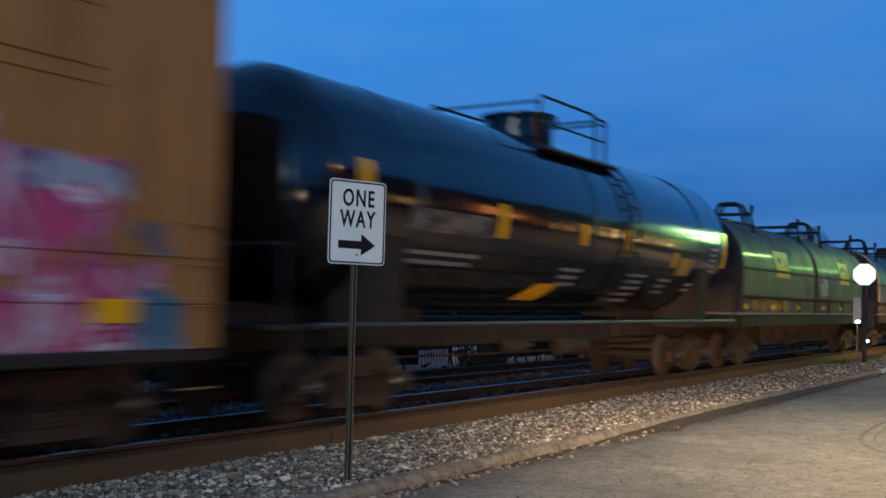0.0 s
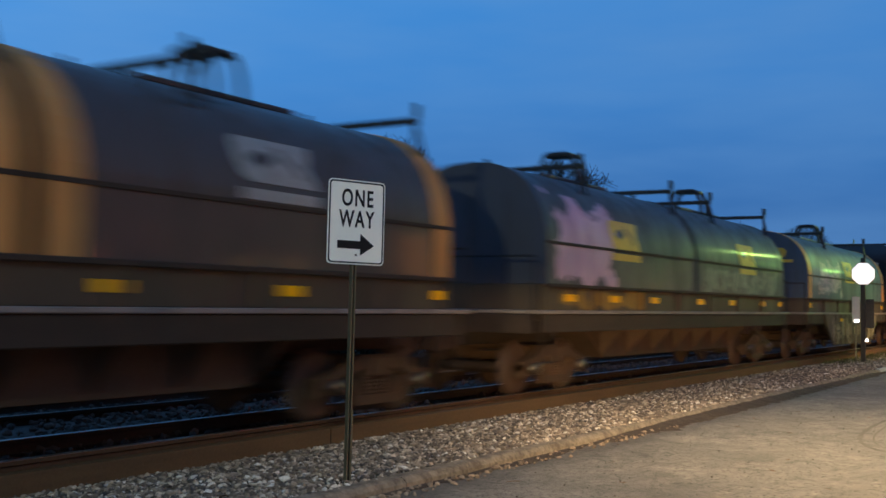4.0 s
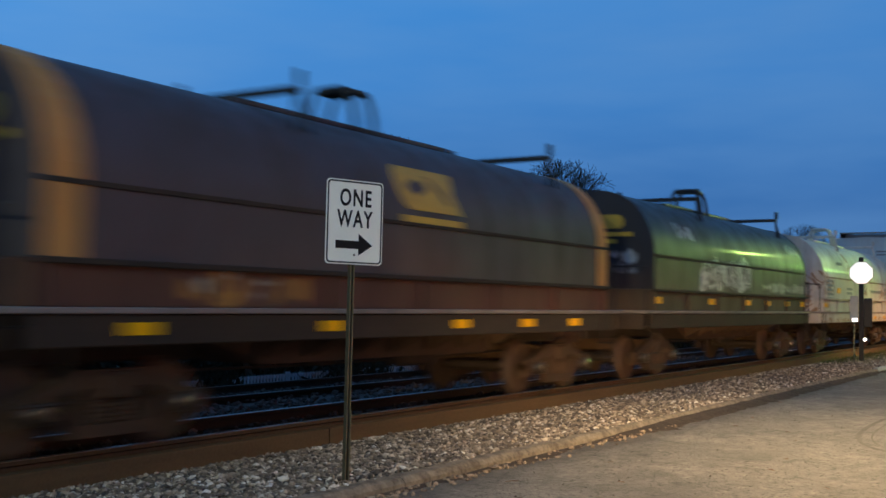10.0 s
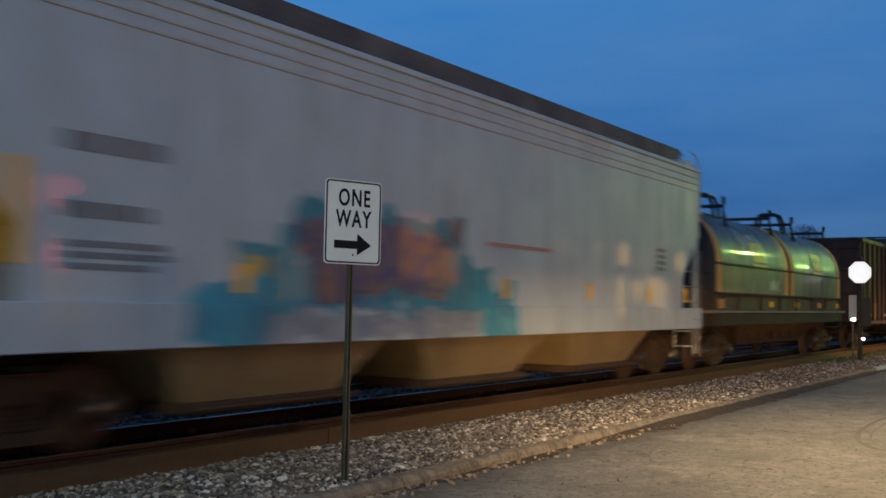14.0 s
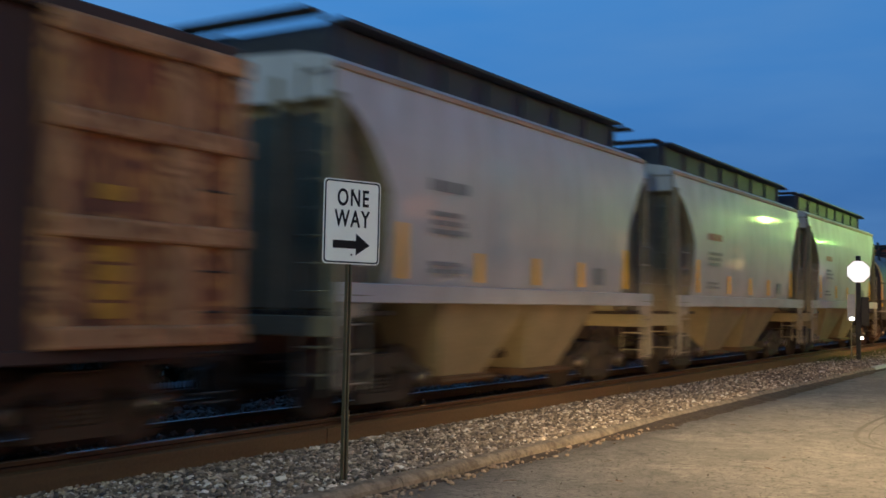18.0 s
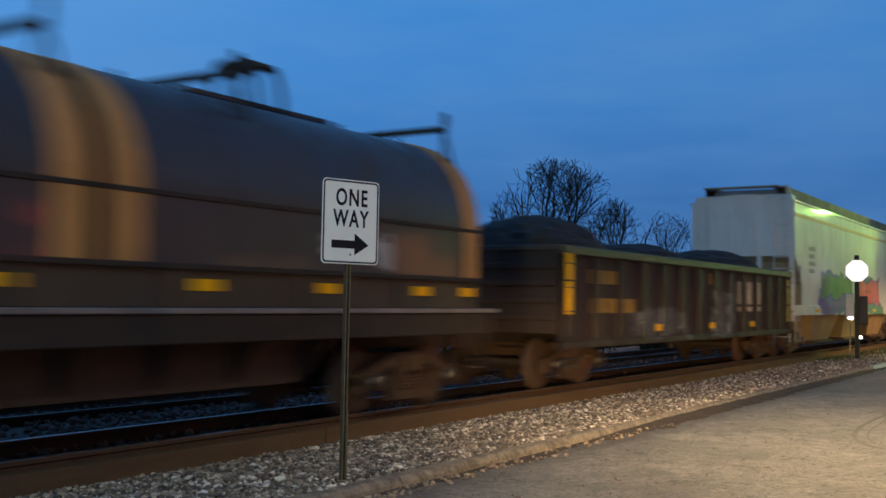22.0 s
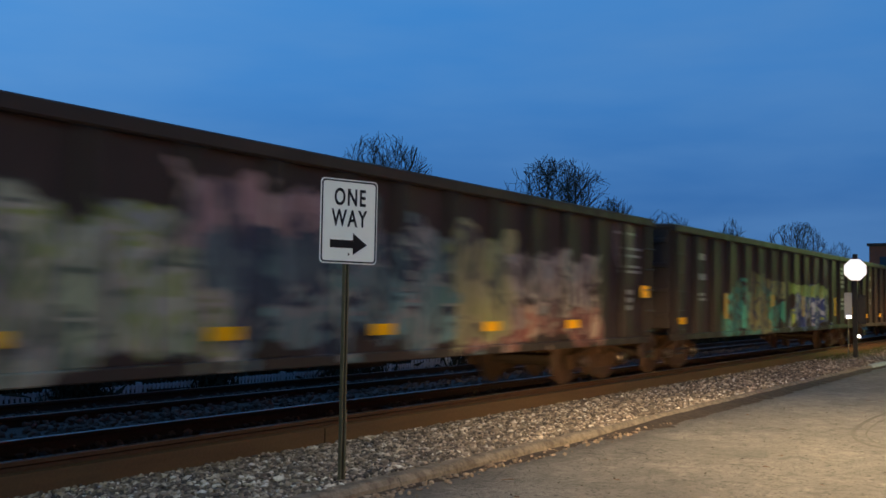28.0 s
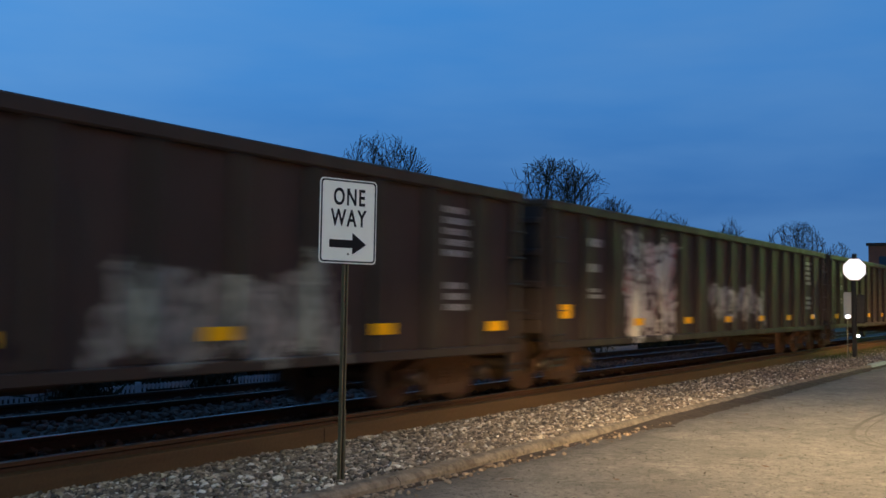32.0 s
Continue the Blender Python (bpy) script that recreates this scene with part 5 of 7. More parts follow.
def tall_hood_car(name, label, u0, u1, hood_mat, side_mat, seed):
    """A short coil car under one tall square-shouldered hood with a deep framed side below it."""
    L = u1 - u0
    h = L / 2
    car = car_thing(name, label, "freight car", u0, u1)
    running_gear(car, L + 0.8, 1.45, 0.95)
    hd = part("hood", prism_x(bmesh.new(), box_hood_profile(), -h + 0.03, h - 0.03), hood_mat, car)
    hd.data.shade_smooth()
    hd.data.set_sharp_from_angle(angle=0.6)
    for x0 in (-h, h - 0.12):
        part("end_rib", prism_x(bmesh.new(), box_hood_profile(0.02), x0, x0 + 0.12), hood_mat, hd)
    for s in (-1, 1):
        part("hood_rail", soft_box(-h, h, s * 1.53 - 0.03, s * 1.53 + 0.03, 1.60, 1.71, 0.01, 1), BLACKSTEEL, hd)
        part("side_wall", soft_box(-h + 0.02, h - 0.02, s * 1.43 - 0.03, s * 1.43 + 0.03, 1.06, 1.62, 0.01, 1), side_mat, car)
        part("bottom_rail", soft_box(-h - 0.3, h + 0.3, s * 1.48 - 0.05, s * 1.48 + 0.05, 0.96, 1.07, 0.01, 1), BLACKSTEEL, car)
        for i in range(6):
            x = -h + 0.2 + (L - 0.4) * i / 5
            part("side_post", soft_box(x - 0.07, x + 0.07, s * 1.485 - 0.03, s * 1.485 + 0.03, 1.07, 1.60, 0.01, 1), BLACKSTEEL, car)
    for s in (-1, 1):
        part("end_wall", soft_box(s * h - 0.04, s * h + 0.04, -1.4, 1.4, 1.0, 1.66, 0.01, 1), BLACKSTEEL, car)
        part("end_platform", soft_box(min(s * h, s * (h + 0.42)), max(s * h, s * (h + 0.42)), -1.4, 1.4, 1.02, 1.08, 0.01, 1), UNDER, car)
        part("corner_post", soft_box(s * (h + 0.05) - 0.09, s * (h + 0.05) + 0.09, -1.52, -1.34, 1.08, 3.0, 0.015, 1), BLACKSTEEL, car)
        x = s * (h + 0.06)
        ladder(car, BLACKSTEEL, [((x, -1.5 + dx, 1.1), (x, -1.5 + dx, 3.6)) for dx in (0.10, 0.46)], [((x, -1.40, 1.25 + i * 0.3), (x, -1.04, 1.25 + i * 0.3)) for i in range(8)])
    for x in (-1.75, h - 0.62):
        bm = bmesh.new()
        for s in (-1, 1):
            rod(bm, (x - 0.5, s * 0.95, 4.12), (x + 0.1, s * 0.95, 4.50), 0.05, 6)
            rod(bm, (x + 0.1, s * 0.95, 4.50), (x + 0.28, s * 1.1, 4.05), 0.045, 6)
            prism_y(bm, [(x + 0.06, 4.48), (x + 0.14, 4.46), (x + 0.22, 4.72), (x + 0.10, 4.72)], s * 0.95 - 0.02, s * 0.95 + 0.02)
        box(bm, x + 0.04, x + 0.14, -0.95, 0.95, 4.44, 4.52)
        part("lifting_frame", bm, BLACKSTEEL, hd, "black steel lifting frame")
    emblem(car, -0.04, 2.85, 3.02, 1.10, LOGO_WHITE, lambda z: -1.50, hood_mat, -0.04, False, "white slanted emblem slab")
    reflectors(car, (-h + 0.5, -h * 0.35, h * 0.1, h * 0.5, h - 0.45), 1.36, -1.517, 0.34, 0.15)
    part("reflector", soft_box(-h - 0.05, -h - 0.041, -0.9, -0.5, 1.25, 1.38, 0.002, 1), AMBER, car, "amber reflective strip")
    stencil(car, -h * 0.55, 1.21, 2.4, 0.24, 1, -1.462, LOGO_WHITE, seed)
    stencil(car, h * 0.2, 1.22, 1.0, 0.16, 2, -1.462, seed=seed + 1)
    stencil(car, -h * 0.1, 2.0, 1.6, 0.12, 1, -1.503, seed=seed + 2)
    bm = bmesh.new()
    for z, y0, y1 in ((3.35, -0.75, 0.1), (3.02, -0.75, 0.35), (1.9, -0.9, -0.2)):
        y = y0
        while y < y1:
            box(bm, -h - 0.045, -h - 0.041, y, y + 0.13, z, z + 0.15)
            y += 0.17
    part("stencil", bm, STENCIL, car, "white reporting marks on the end")["kind"] = "stuff"
    return car, h


DARKWALK = surface("dark_weathered_walk", (0.036, 0.042, 0.056), (0.024, 0.028, 0.036), 0.7, 0.0, 2, 30)
FASCIA = surface("grey_brown_walk_plate", (0.165, 0.14, 0.125), (0.085, 0.073, 0.068), 0.75, 0.0, 0.9, 20, 0.2, 0.42, 0.58)
WALK = surface("weathered_grey_walk", (0.19, 0.18, 0.18), (0.12, 0.112, 0.114), 0.7, 0.0, 2, 30)
GRIMED = surface("grimed_ladder_paint", (0.28, 0.245, 0.19), (0.17, 0.14, 0.105), 0.75, 0, 3, 30)
# olive grime, darkened as well for the shade in the hopper ends
SLOPE = surface("grime_and_shade_sheet", (0.26, 0.22, 0.14), (0.15, 0.125, 0.08), 0.85, 0, 1.5, 25)


BEAD = surface("tan_streaked_bead", (0.44, 0.38, 0.32), (0.52, 0.52, 0.49), 0.6, 0, 1.5, 25)
DULLSILL = surface("dull_grey_sill", (0.38, 0.375, 0.38), (0.27, 0.26, 0.25), 0.7, 0, 1.5, 25)
OLIVE_BAY = surface("grimy_olive_bay_paint", (0.25, 0.20, 0.115), (0.15, 0.12, 0.07), 0.7, 0, 1.2, 25)
BAY = surface("grimy_tan_bay_paint", (0.34, 0.235, 0.105), (0.19, 0.13, 0.06), 0.7, 0, 1.2, 25)


def hopper_car(name, label, u0, u1, body_mat, style, bays, roof_z=4.42, sill=(1.45, 1.68), walk_z=4.95, cut=(1.0, 2.1, 3.0), wmat=None):
    """A covered hopper: body with sloped ends, roof trough, side sills, end frames and discharge bays."""
    L = u1 - u0
    h = L / 2
    s0, s1 = sill
    car = car_thing(name, label, "freight car", u0, u1)
    running_gear(car, L + 0.5, 1.75, 1.0, gear=DARK_GEAR if style == "round" else GEAR)
    hw = 1.53
    ln, zm, zc = cut

    def side(z):
        if style == "round":
            t = (z - s1) / (roof_z - s1)
            return hw - 0.13 * (2 * t - 1) ** 2
        return hw

    def ring(x):
        d = min(x + h, h - x)
        zb = s1 if d > ln - 0.003 else zc - (zc - zm) * min(d / (ln - 0.006), 1.0) ** (1.7 if style == "round" else 1.1)
        pts = []
        k = 8
        for i in range(k + 1):
            z = zb + (roof_z - zb) * i / k
            pts.append((x, -side(z), z))
        for y, dz in ((-1.30, 0.10), (-0.9, 0.18), (0, 0.23), (0.9, 0.18), (1.30, 0.10)):
            pts.append((x, y, roof_z + dz))
        for i in range(k + 1):
            z = roof_z + (zb - roof_z) * i / k
            pts.append((x, side(z), z))
        return pts
    xs = [-h + 0.02] + [-h + (ln - 0.006) * i / 6 for i in range(1, 7)] + [-h + ln, -h + ln + 0.03, -h + ln + 0.06]
    xs = xs + [0.0] + [-x for x in reversed(xs)]
    bd = part("body", loft(bmesh.new(), [ring(x) for x in xs]), body_mat, car)
    bd.data.shade_smooth()
    bd.data.set_sharp_from_angle(angle=0.5)
    bd.data.materials.append(SLOPE)
    # end faces turned down or inward take the grimy, shaded tone
    for p in bd.data.polygons:
        if (p.normal.z < -0.12 or abs(p.normal.x) > 0.8 and abs(p.center.x) < h - 0.1) and abs(p.center.x) > h - ln - 0.02:
            p.material_index = 1
    dark = UNDER
    end_mat = SLOPE if style == "round" else body_mat
    for s in (-1, 1):
        part("side_sill", soft_box(-h - 0.02, h + 0.02, s * 1.55 - 0.04, s * 1.55 + 0.04, s0, s1, 0.012, 1), DULLSILL if style == "round" else body_mat, car, "pale side sill")
        part("roof_edge", soft_box(-h, h, s * (side(roof_z) + 0.012) - 0.03, s * (side(roof_z) + 0.012) + 0.03, roof_z - 0.06, roof_z + 0.02, 0.012, 1), body_mat if style != "round" else surface("rust_streaked_eave", (0.30, 0.17, 0.09), (0.42, 0.34, 0.28), 0.7, 0, 2, 30), car)
        if style != "round":
            for dz, hb in (((0.40, 0.055),) if wmat else ((0.18, 0.02), (0.32, 0.02), (0.46, 0.02))):
                part("side_bead", soft_box(-h + 0.05, h - 0.05, s * (hw + 0.004) - 0.012, s * (hw + 0.004) + 0.012, roof_z - dz - hb, roof_z - dz + hb, 0.006, 1), wmat or BEAD, car)
        # roof walk with open supports
        part("roof_walk", soft_box(-h + (0.5 if style == "round" else 0.25), h - (0.5 if style == "round" else 0.25), s * 1.0 - 0.17, s * 1.0 + 0.17, walk_z - 0.05, walk_z, 0.01, 1), DARKWALK if style == "round" else WALK, car, "grey grated roof walk")
        if style != "round":
            part("walk_fascia", soft_box(-h + 0.30, h - 0.30, s * 1.185 - 0.01, s * 1.185 + 0.01, walk_z - 0.27, walk_z + 0.004, 0.004, 1), FASCIA, car, "grey-brown side plate of the roof walk")
        n = int(L / 1.35)
        for i in range(n + 1):
            x = -h + 0.6 + (L - 1.2) * i / n
            part("walk_support", soft_box(x - 0.05, x + 0.05, s * 1.0 - 0.02, s * 1.0 + 0.02, roof_z + 0.10, walk_z - 0.05, 0.005, 1), DARKWALK if style == "round" else dark, car)
    part("hatch_trough", soft_box(-h + 0.45, h - 0.45, -0.97, 0.97, roof_z + 0.05, walk_z - 0.055, 0.04, 2), DARKWALK if style == "round" else WALK, car, "grey trough hatch covers")
    for s in (-1, 1):
        part("end_walk", soft_box(s * h - 0.18, s * h + 0.18, -1.1, 1.1, walk_z - 0.06, walk_z - 0.01, 0.01, 1), dark if style == "round" else GRIMED, car)
        part("end_sill", soft_box(s * h - 0.06, s * h + 0.06, -1.5, 1.5, 1.05, 1.30, 0.015, 1), end_mat, car)
        part("end_platform", soft_box(min(s * h, s * (h - 1.2)), max(s * h, s * (h - 1.2)), -1.48, 1.48, 1.30, 1.36, 0.01, 1), dark, car)
        # added dark fill that holds the shade of the end recess
        part("end_bulkhead", soft_box(min(s * (h - 0.22), s * (h - ln - 0.1)), max(s * (h - 0.22), s * (h - ln - 0.1)), -1.25, 1.25, 1.36, zc, 0.03, 1), SLOPE, car, "dark recessed end sheet, grime and shade")
        for y in (-1.44, -0.50, 0.50, 1.44):
            part("end_post", soft_box(s * (h - 0.06) - 0.06, s * (h - 0.06) + 0.06, y - 0.06, y + 0.06, 1.30, zc + (0.3 if abs(y) < 1 else 0.05), 0.01, 1), end_mat, car)
        x = s * (h + 0.05)
        ladder(car, end_mat, [((x, y, 0.45), (x, y, roof_z)) for y in (-1.40, -0.95)], [((x, -1.40, 0.6 + i * 0.33), (x, -0.95, 0.6 + i * 0.33)) for i in range(12)], "steel end ladder")
        ladder(car, GRIMED, [((x, -1.56, 0.42), (x, -1.56, 2.7)) for x in (s * (h - 0.05), s * (h - 0.50))], [((s * (h - 0.05), -1.58, 0.5 + i * 0.35), (s * (h - 0.50), -1.58, 0.5 + i * 0.35)) for i in range(7)], "", 0.014, "side_ladder")
        part("corner_bracket", prism_y(bmesh.new(), [(s * (h + 0.02), s0), (s * (h - 0.62), s0), (s * (h - 0.50), s0 - 0.14), (s * (h - 0.14), s0 - 0.20), (s * (h - 0.10), 0.45), (s * (h + 0.02), 0.45)], -1.56, -1.52), GRIMED, car)
        if style == "round":
            continue
        part("grab_hoop", pipe([(s * (h + 0.02), -1.30, walk_z), (s * (h + 0.10), -1.42, walk_z - 0.1), (s * (h + 0.12), -1.5, roof_z - 0.1), (s * (h + 0.12), -1.5, roof_z - 0.9)], 0.022, 6), body_mat, car)
    if style != "round":
        for s in (-1, 1):
            part("end_cap", soft_box(min(s * (h - 0.02), s * (h - 0.62)), max(s * (h - 0.02), s * (h - 0.62)), -1.42, 1.42, roof_z - 0.05, roof_z + 0.20, 0.05, 2), body_mat, car, "raised roof end cap")
    inner = L - 2 * ln - 2.6
    w = inner / bays
    for i in range(bays):
        a = -inner / 2 + i * w
        b = a + w
        bm = bmesh.new()
        e = 0.02 if style == "round" else 0.42
        top = [(a + e, -1.46, s0), (b - e, -1.46, s0), (b - e, 1.46, s0), (a + e, 1.46, s0)]
        m = (a + b) / 2
        q, yl = (min(0.62, w * 0.28), 1.02) if style == "round" else (w * 0.27, 1.22)
        low = [(m - q, -yl, 0.42), (m + q, -yl, 0.42), (m + q, yl, 0.42), (m - q, yl, 0.42)]
        loft(bm, [low, top])
        bay = part("hopper_bay", bm, OLIVE_BAY if style == "round" else BAY, car, "grimy tan sloped discharge bay")
        part("outlet_gate", soft_box(m - q - 0.08, m + q + 0.08, -yl - 0.10, yl + 0.10, 0.30, 0.42, 0.015, 1), RUST, bay)
        part("gate_bar", pipe([(m - q - 0.2, -yl - 0.14, 0.36), (m + q + 0.2, -yl - 0.14, 0.36)], 0.03, 6), RUST, bay)
    return car, h


def gondola_car(name, label, u0, u1, mat, top=3.12, bot=0.72, spacing=1.22, chord=None):
    """An open high-sided gondola with outside posts, top chord and bottom sill."""
    L = u1 - u0
    h = L / 2
    car = car_thing(name, label, "freight car", u0, u1)
    running_gear(car, L + 0.4, 1.75, 0.95)
    n = round((L - 0.5) / spacing)
    for s in (-1, 1):
        part("side_wall", boxes((-h, h, s * 1.46 - 0.02, s * 1.46 + 0.02, bot, top - 0.10)), mat, car)
        part("top_chord", soft_box(-h - 0.03, h + 0.03, s * 1.50 - 0.08, s * 1.50 + 0.08, top - 0.16, top, 0.02, 1), chord or mat, car, "rolled top chord")
        part("bottom_sill", soft_box(-h, h, s * 1.50 - 0.05, s * 1.50 + 0.05, bot, bot + 0.13, 0.015, 1), mat, car)
        for i in range(n + 1):
            x = -h + 0.25 + (L - 0.5) * i / n
            part("side_post", soft_box(x - 0.075, x + 0.075, s * 1.525 - 0.055, s * 1.525 + 0.055, bot + 0.13, top - 0.16, 0.02, 1), mat, car)
        part("end_wall", boxes((s * h - 0.03, s * h + 0.03, -1.46, 1.46, 1.0, top - 0.05)), mat, car)
        part("end_chord", soft_box(s * h - 0.07, s * h + 0.07, -1.5, 1.5, top - 0.10, top + 0.004, 0.02, 1), chord or mat, car)
        for i in range(4):
            z = 1.25 + (top - 1.6) * i / 3
            part("end_rib", soft_box(min(s * h, s * (h + 0.09)), max(s * h, s * (h + 0.09)), -1.44, 1.44, z - 0.06, z + 0.06, 0.02, 1), mat, car)
        ladder(car, BLACKSTEEL, [], [((s * (h - 0.55), -1.60, 0.55 + i * 0.40), (s * (h - 0.10), -1.60, 0.55 + i * 0.40)) for i in range(6)], "", 0.014, "grab_iron")
        part("corner_step", pipe([(s * (h - 0.08), -1.56, 0.95), (s * (h - 0.08), -1.56, 0.45), (s * (h - 0.52), -1.56, 0.45), (s * (h - 0.52), -1.56, 0.95)], 0.018, 6), BLACKSTEEL, car)
    part("floor", boxes((-h, h, -1.44, 1.44, 0.98, 1.05)), UNDER, car)
    return car, h

# ---- the cars, front to rear ----
PINKS = [(0.62, 0.06, 0.20), (0.30, 0.05, 0.14), (0.66, 0.18, 0.32), (0.78, 0.70, 0.74), (0.55, 0.05, 0.20), (0.14, 0.30, 0.36)]
ROSES = [(0.52, 0.04, 0.14), (0.58, 0.07, 0.20), (0.66, 0.40, 0.46), (0.50, 0.04, 0.15), (0.70, 0.60, 0.64), (0.54, 0.05, 0.17)]
CHALKS = [(0.50, 0.50, 0.52), (0.06, 0.055, 0.06), (0.56, 0.56, 0.58), (0.05, 0.045, 0.05), (0.52, 0.52, 0.54)]
BLOBS = [(0.22, 0.17, 0.115), (0.06, 0.045, 0.033), (0.29, 0.23, 0.16), (0.17, 0.13, 0.088), (0.085, 0.063, 0.045)]
OLIVES = [(0.36, 0.36, 0.24), (0.14, 0.15, 0.11), (0.44, 0.40, 0.30), (0.28, 0.32, 0.08), (0.30, 0.32, 0.28)]
DUSKY = [(0.11, 0.21, 0.20), (0.24, 0.25, 0.23), (0.03, 0.04, 0.06), (0.16, 0.26, 0.26), (0.30, 0.22, 0.21)]
TEALS = [(0.06, 0.29, 0.21), (0.08, 0.35, 0.26), (0.05, 0.04, 0.035), (0.07, 0.31, 0.23), (0.20, 0.22, 0.08), (0.06, 0.23, 0.18)]
MUSTARD = [(0.22, 0.20, 0.08), (0.26, 0.25, 0.11), (0.06, 0.06, 0.08), (0.20, 0.20, 0.08), (0.10, 0.20, 0.16)]
BLUES = [(0.05, 0.075, 0.21), (0.60, 0.60, 0.62), (0.06, 0.09, 0.24), (0.35, 0.46, 0.10), (0.55, 0.55, 0.58)]
MURKY = [(0.38, 0.32, 0.27), (0.13, 0.10, 0.09), (0.44, 0.38, 0.31), (0.24, 0.28, 0.27), (0.40, 0.34, 0.28)]
RUDDY = [(0.32, 0.15, 0.11), (0.14, 0.05, 0.04), (0.38, 0.28, 0.21), (0.28, 0.11, 0.08), (0.30, 0.24, 0.20)]
SMOKES = [(0.11, 0.11, 0.12), (0.05, 0.045, 0.045), (0.13, 0.125, 0.13), (0.045, 0.036, 0.03), (0.10, 0.10, 0.11)]
WHITES = [(0.30, 0.30, 0.30), (0.14, 0.13, 0.13), (0.36, 0.36, 0.35), (0.08, 0.07, 0.07), (0.32, 0.31, 0.30)]
GREENS = [(0.05, 0.20, 0.035), (0.07, 0.26, 0.05), (0.06, 0.23, 0.04), (0.14, 0.24, 0.06), (0.05, 0.21, 0.04)]
PALEBLUE = [(0.30, 0.36, 0.46), (0.10, 0.08, 0.22), (0.36, 0.34, 0.42), (0.34, 0.04, 0.08)]
NAVY = (0.02, 0.07, 0.27)
REDS = [(0.52, 0.022, 0.035), (0.47, 0.02, 0.035), (0.55, 0.035, 0.045), (0.50, 0.02, 0.035), (0.28, 0.04, 0.10), (0.48, 0.02, 0.03)]
RUSTS = [(0.40, 0.27, 0.17), (0.60, 0.52, 0.42), (0.30, 0.17, 0.09), (0.62, 0.54, 0.44), (0.46, 0.33, 0.22)]
CYANS = [(0.02, 0.30, 0.42), (0.03, 0.36, 0.46), (0.02, 0.24, 0.36), (0.10, 0.40, 0.46)]
MURAL = [(0.02, 0.20, 0.27), (0.03, 0.27, 0.33), (0.02, 0.22, 0.29), (0.05, 0.18, 0.28)]

ORANGE_BAND = paint("faded_orange_band", (0.56, 0.255, 0.07), 0.55, amount=0.25)


def boxcar():
    u0, u1 = -7.6, 7.94
    L, h = u1 - u0, (u1 - u0) / 2
    mat = paint("ochre_boxcar_paint", (0.42, 0.19, 0.045), 0.5, tags=[
        (-7.5, 6.35, 1.72, 2.70, PINKS, 4), (5.4, 6.5, 2.42, 2.72, [(0.36, 0.42, 0.48), (0.18, 0.10, 0.22), (0.40, 0.44, 0.50)], 8), (-7.5, 6.95, 0.80, 1.74, ROSES, 5),
        (6.75, 7.28, 1.0, 1.50, [(0.05, 0.16, 0.22), (0.08, 0.22, 0.28), (0.04, 0.12, 0.20)], 6), (6.3, 7.3, 0.80, 1.04, [(0.55, 0.50, 0.54), (0.42, 0.30, 0.40), (0.58, 0.55, 0.58)], 7),
        (6.55, 7.05, 1.92, 2.24, [(0.30, 0.34, 0.36), (0.16, 0.12, 0.14), (0.34, 0.38, 0.40)], 9)], amount=0.3)
    car = car_thing("boxcar", "ochre yellow boxcar with pink graffiti along its side", "freight car", u0, u1)
    running_gear(car, L + 0.6, 1.9)
    part("body", soft_box(-h, h, -1.52, 1.52, 0.98, 4.85, 0.03, 2), mat, car)
    part("roof", soft_box(-h - 0.05, h + 0.05, -1.55, 1.55, 4.85, 5.0, 0.05, 2), surface("galvanised_roof", (0.30, 0.29, 0.27), (0.2, 0.19, 0.18), 0.5, 0.6), car)
    for s in (-1, 1):
        part("side_sill", soft_box(-h, h, s * 1.5 - 0.06, s * 1.5 + 0.06, 0.86, 0.99, 0.02, 1), UNDER, car)
        for z in (1.45, 1.90, 3.40, 3.55, 4.10):
            part("side_bead", soft_box(-h + 0.5, h - (1.6 if z > 3 else 0.15), s * 1.52 - 0.025, s * 1.52 + 0.025, z - 0.035, z + 0.035, 0.015, 2), mat, car)
        part("door", soft_box(-1.9, 1.9, s * 1.56 - 0.03, s * 1.56 + 0.03, 1.0, 4.6, 0.02, 1), mat, car)
        part("end_ribs", boxes(*[(s * h - 0.05, s * h + 0.05, -1.4, 1.4, 1.3 + i * 0.55, 1.5 + i * 0.55) for i in range(6)]), mat, car)
        ladder(car, mat, [], [((s * (h - 0.1), -1.58, 0.6 + i * 0.4), (s * (h - 0.55), -1.58, 0.6 + i * 0.4)) for i in range(5)], "", 0.014, "grab_iron")
    reflectors(car, (h - 1.35, h - 5), 1.35, -1.548, 0.5, 0.22)


boxcar()


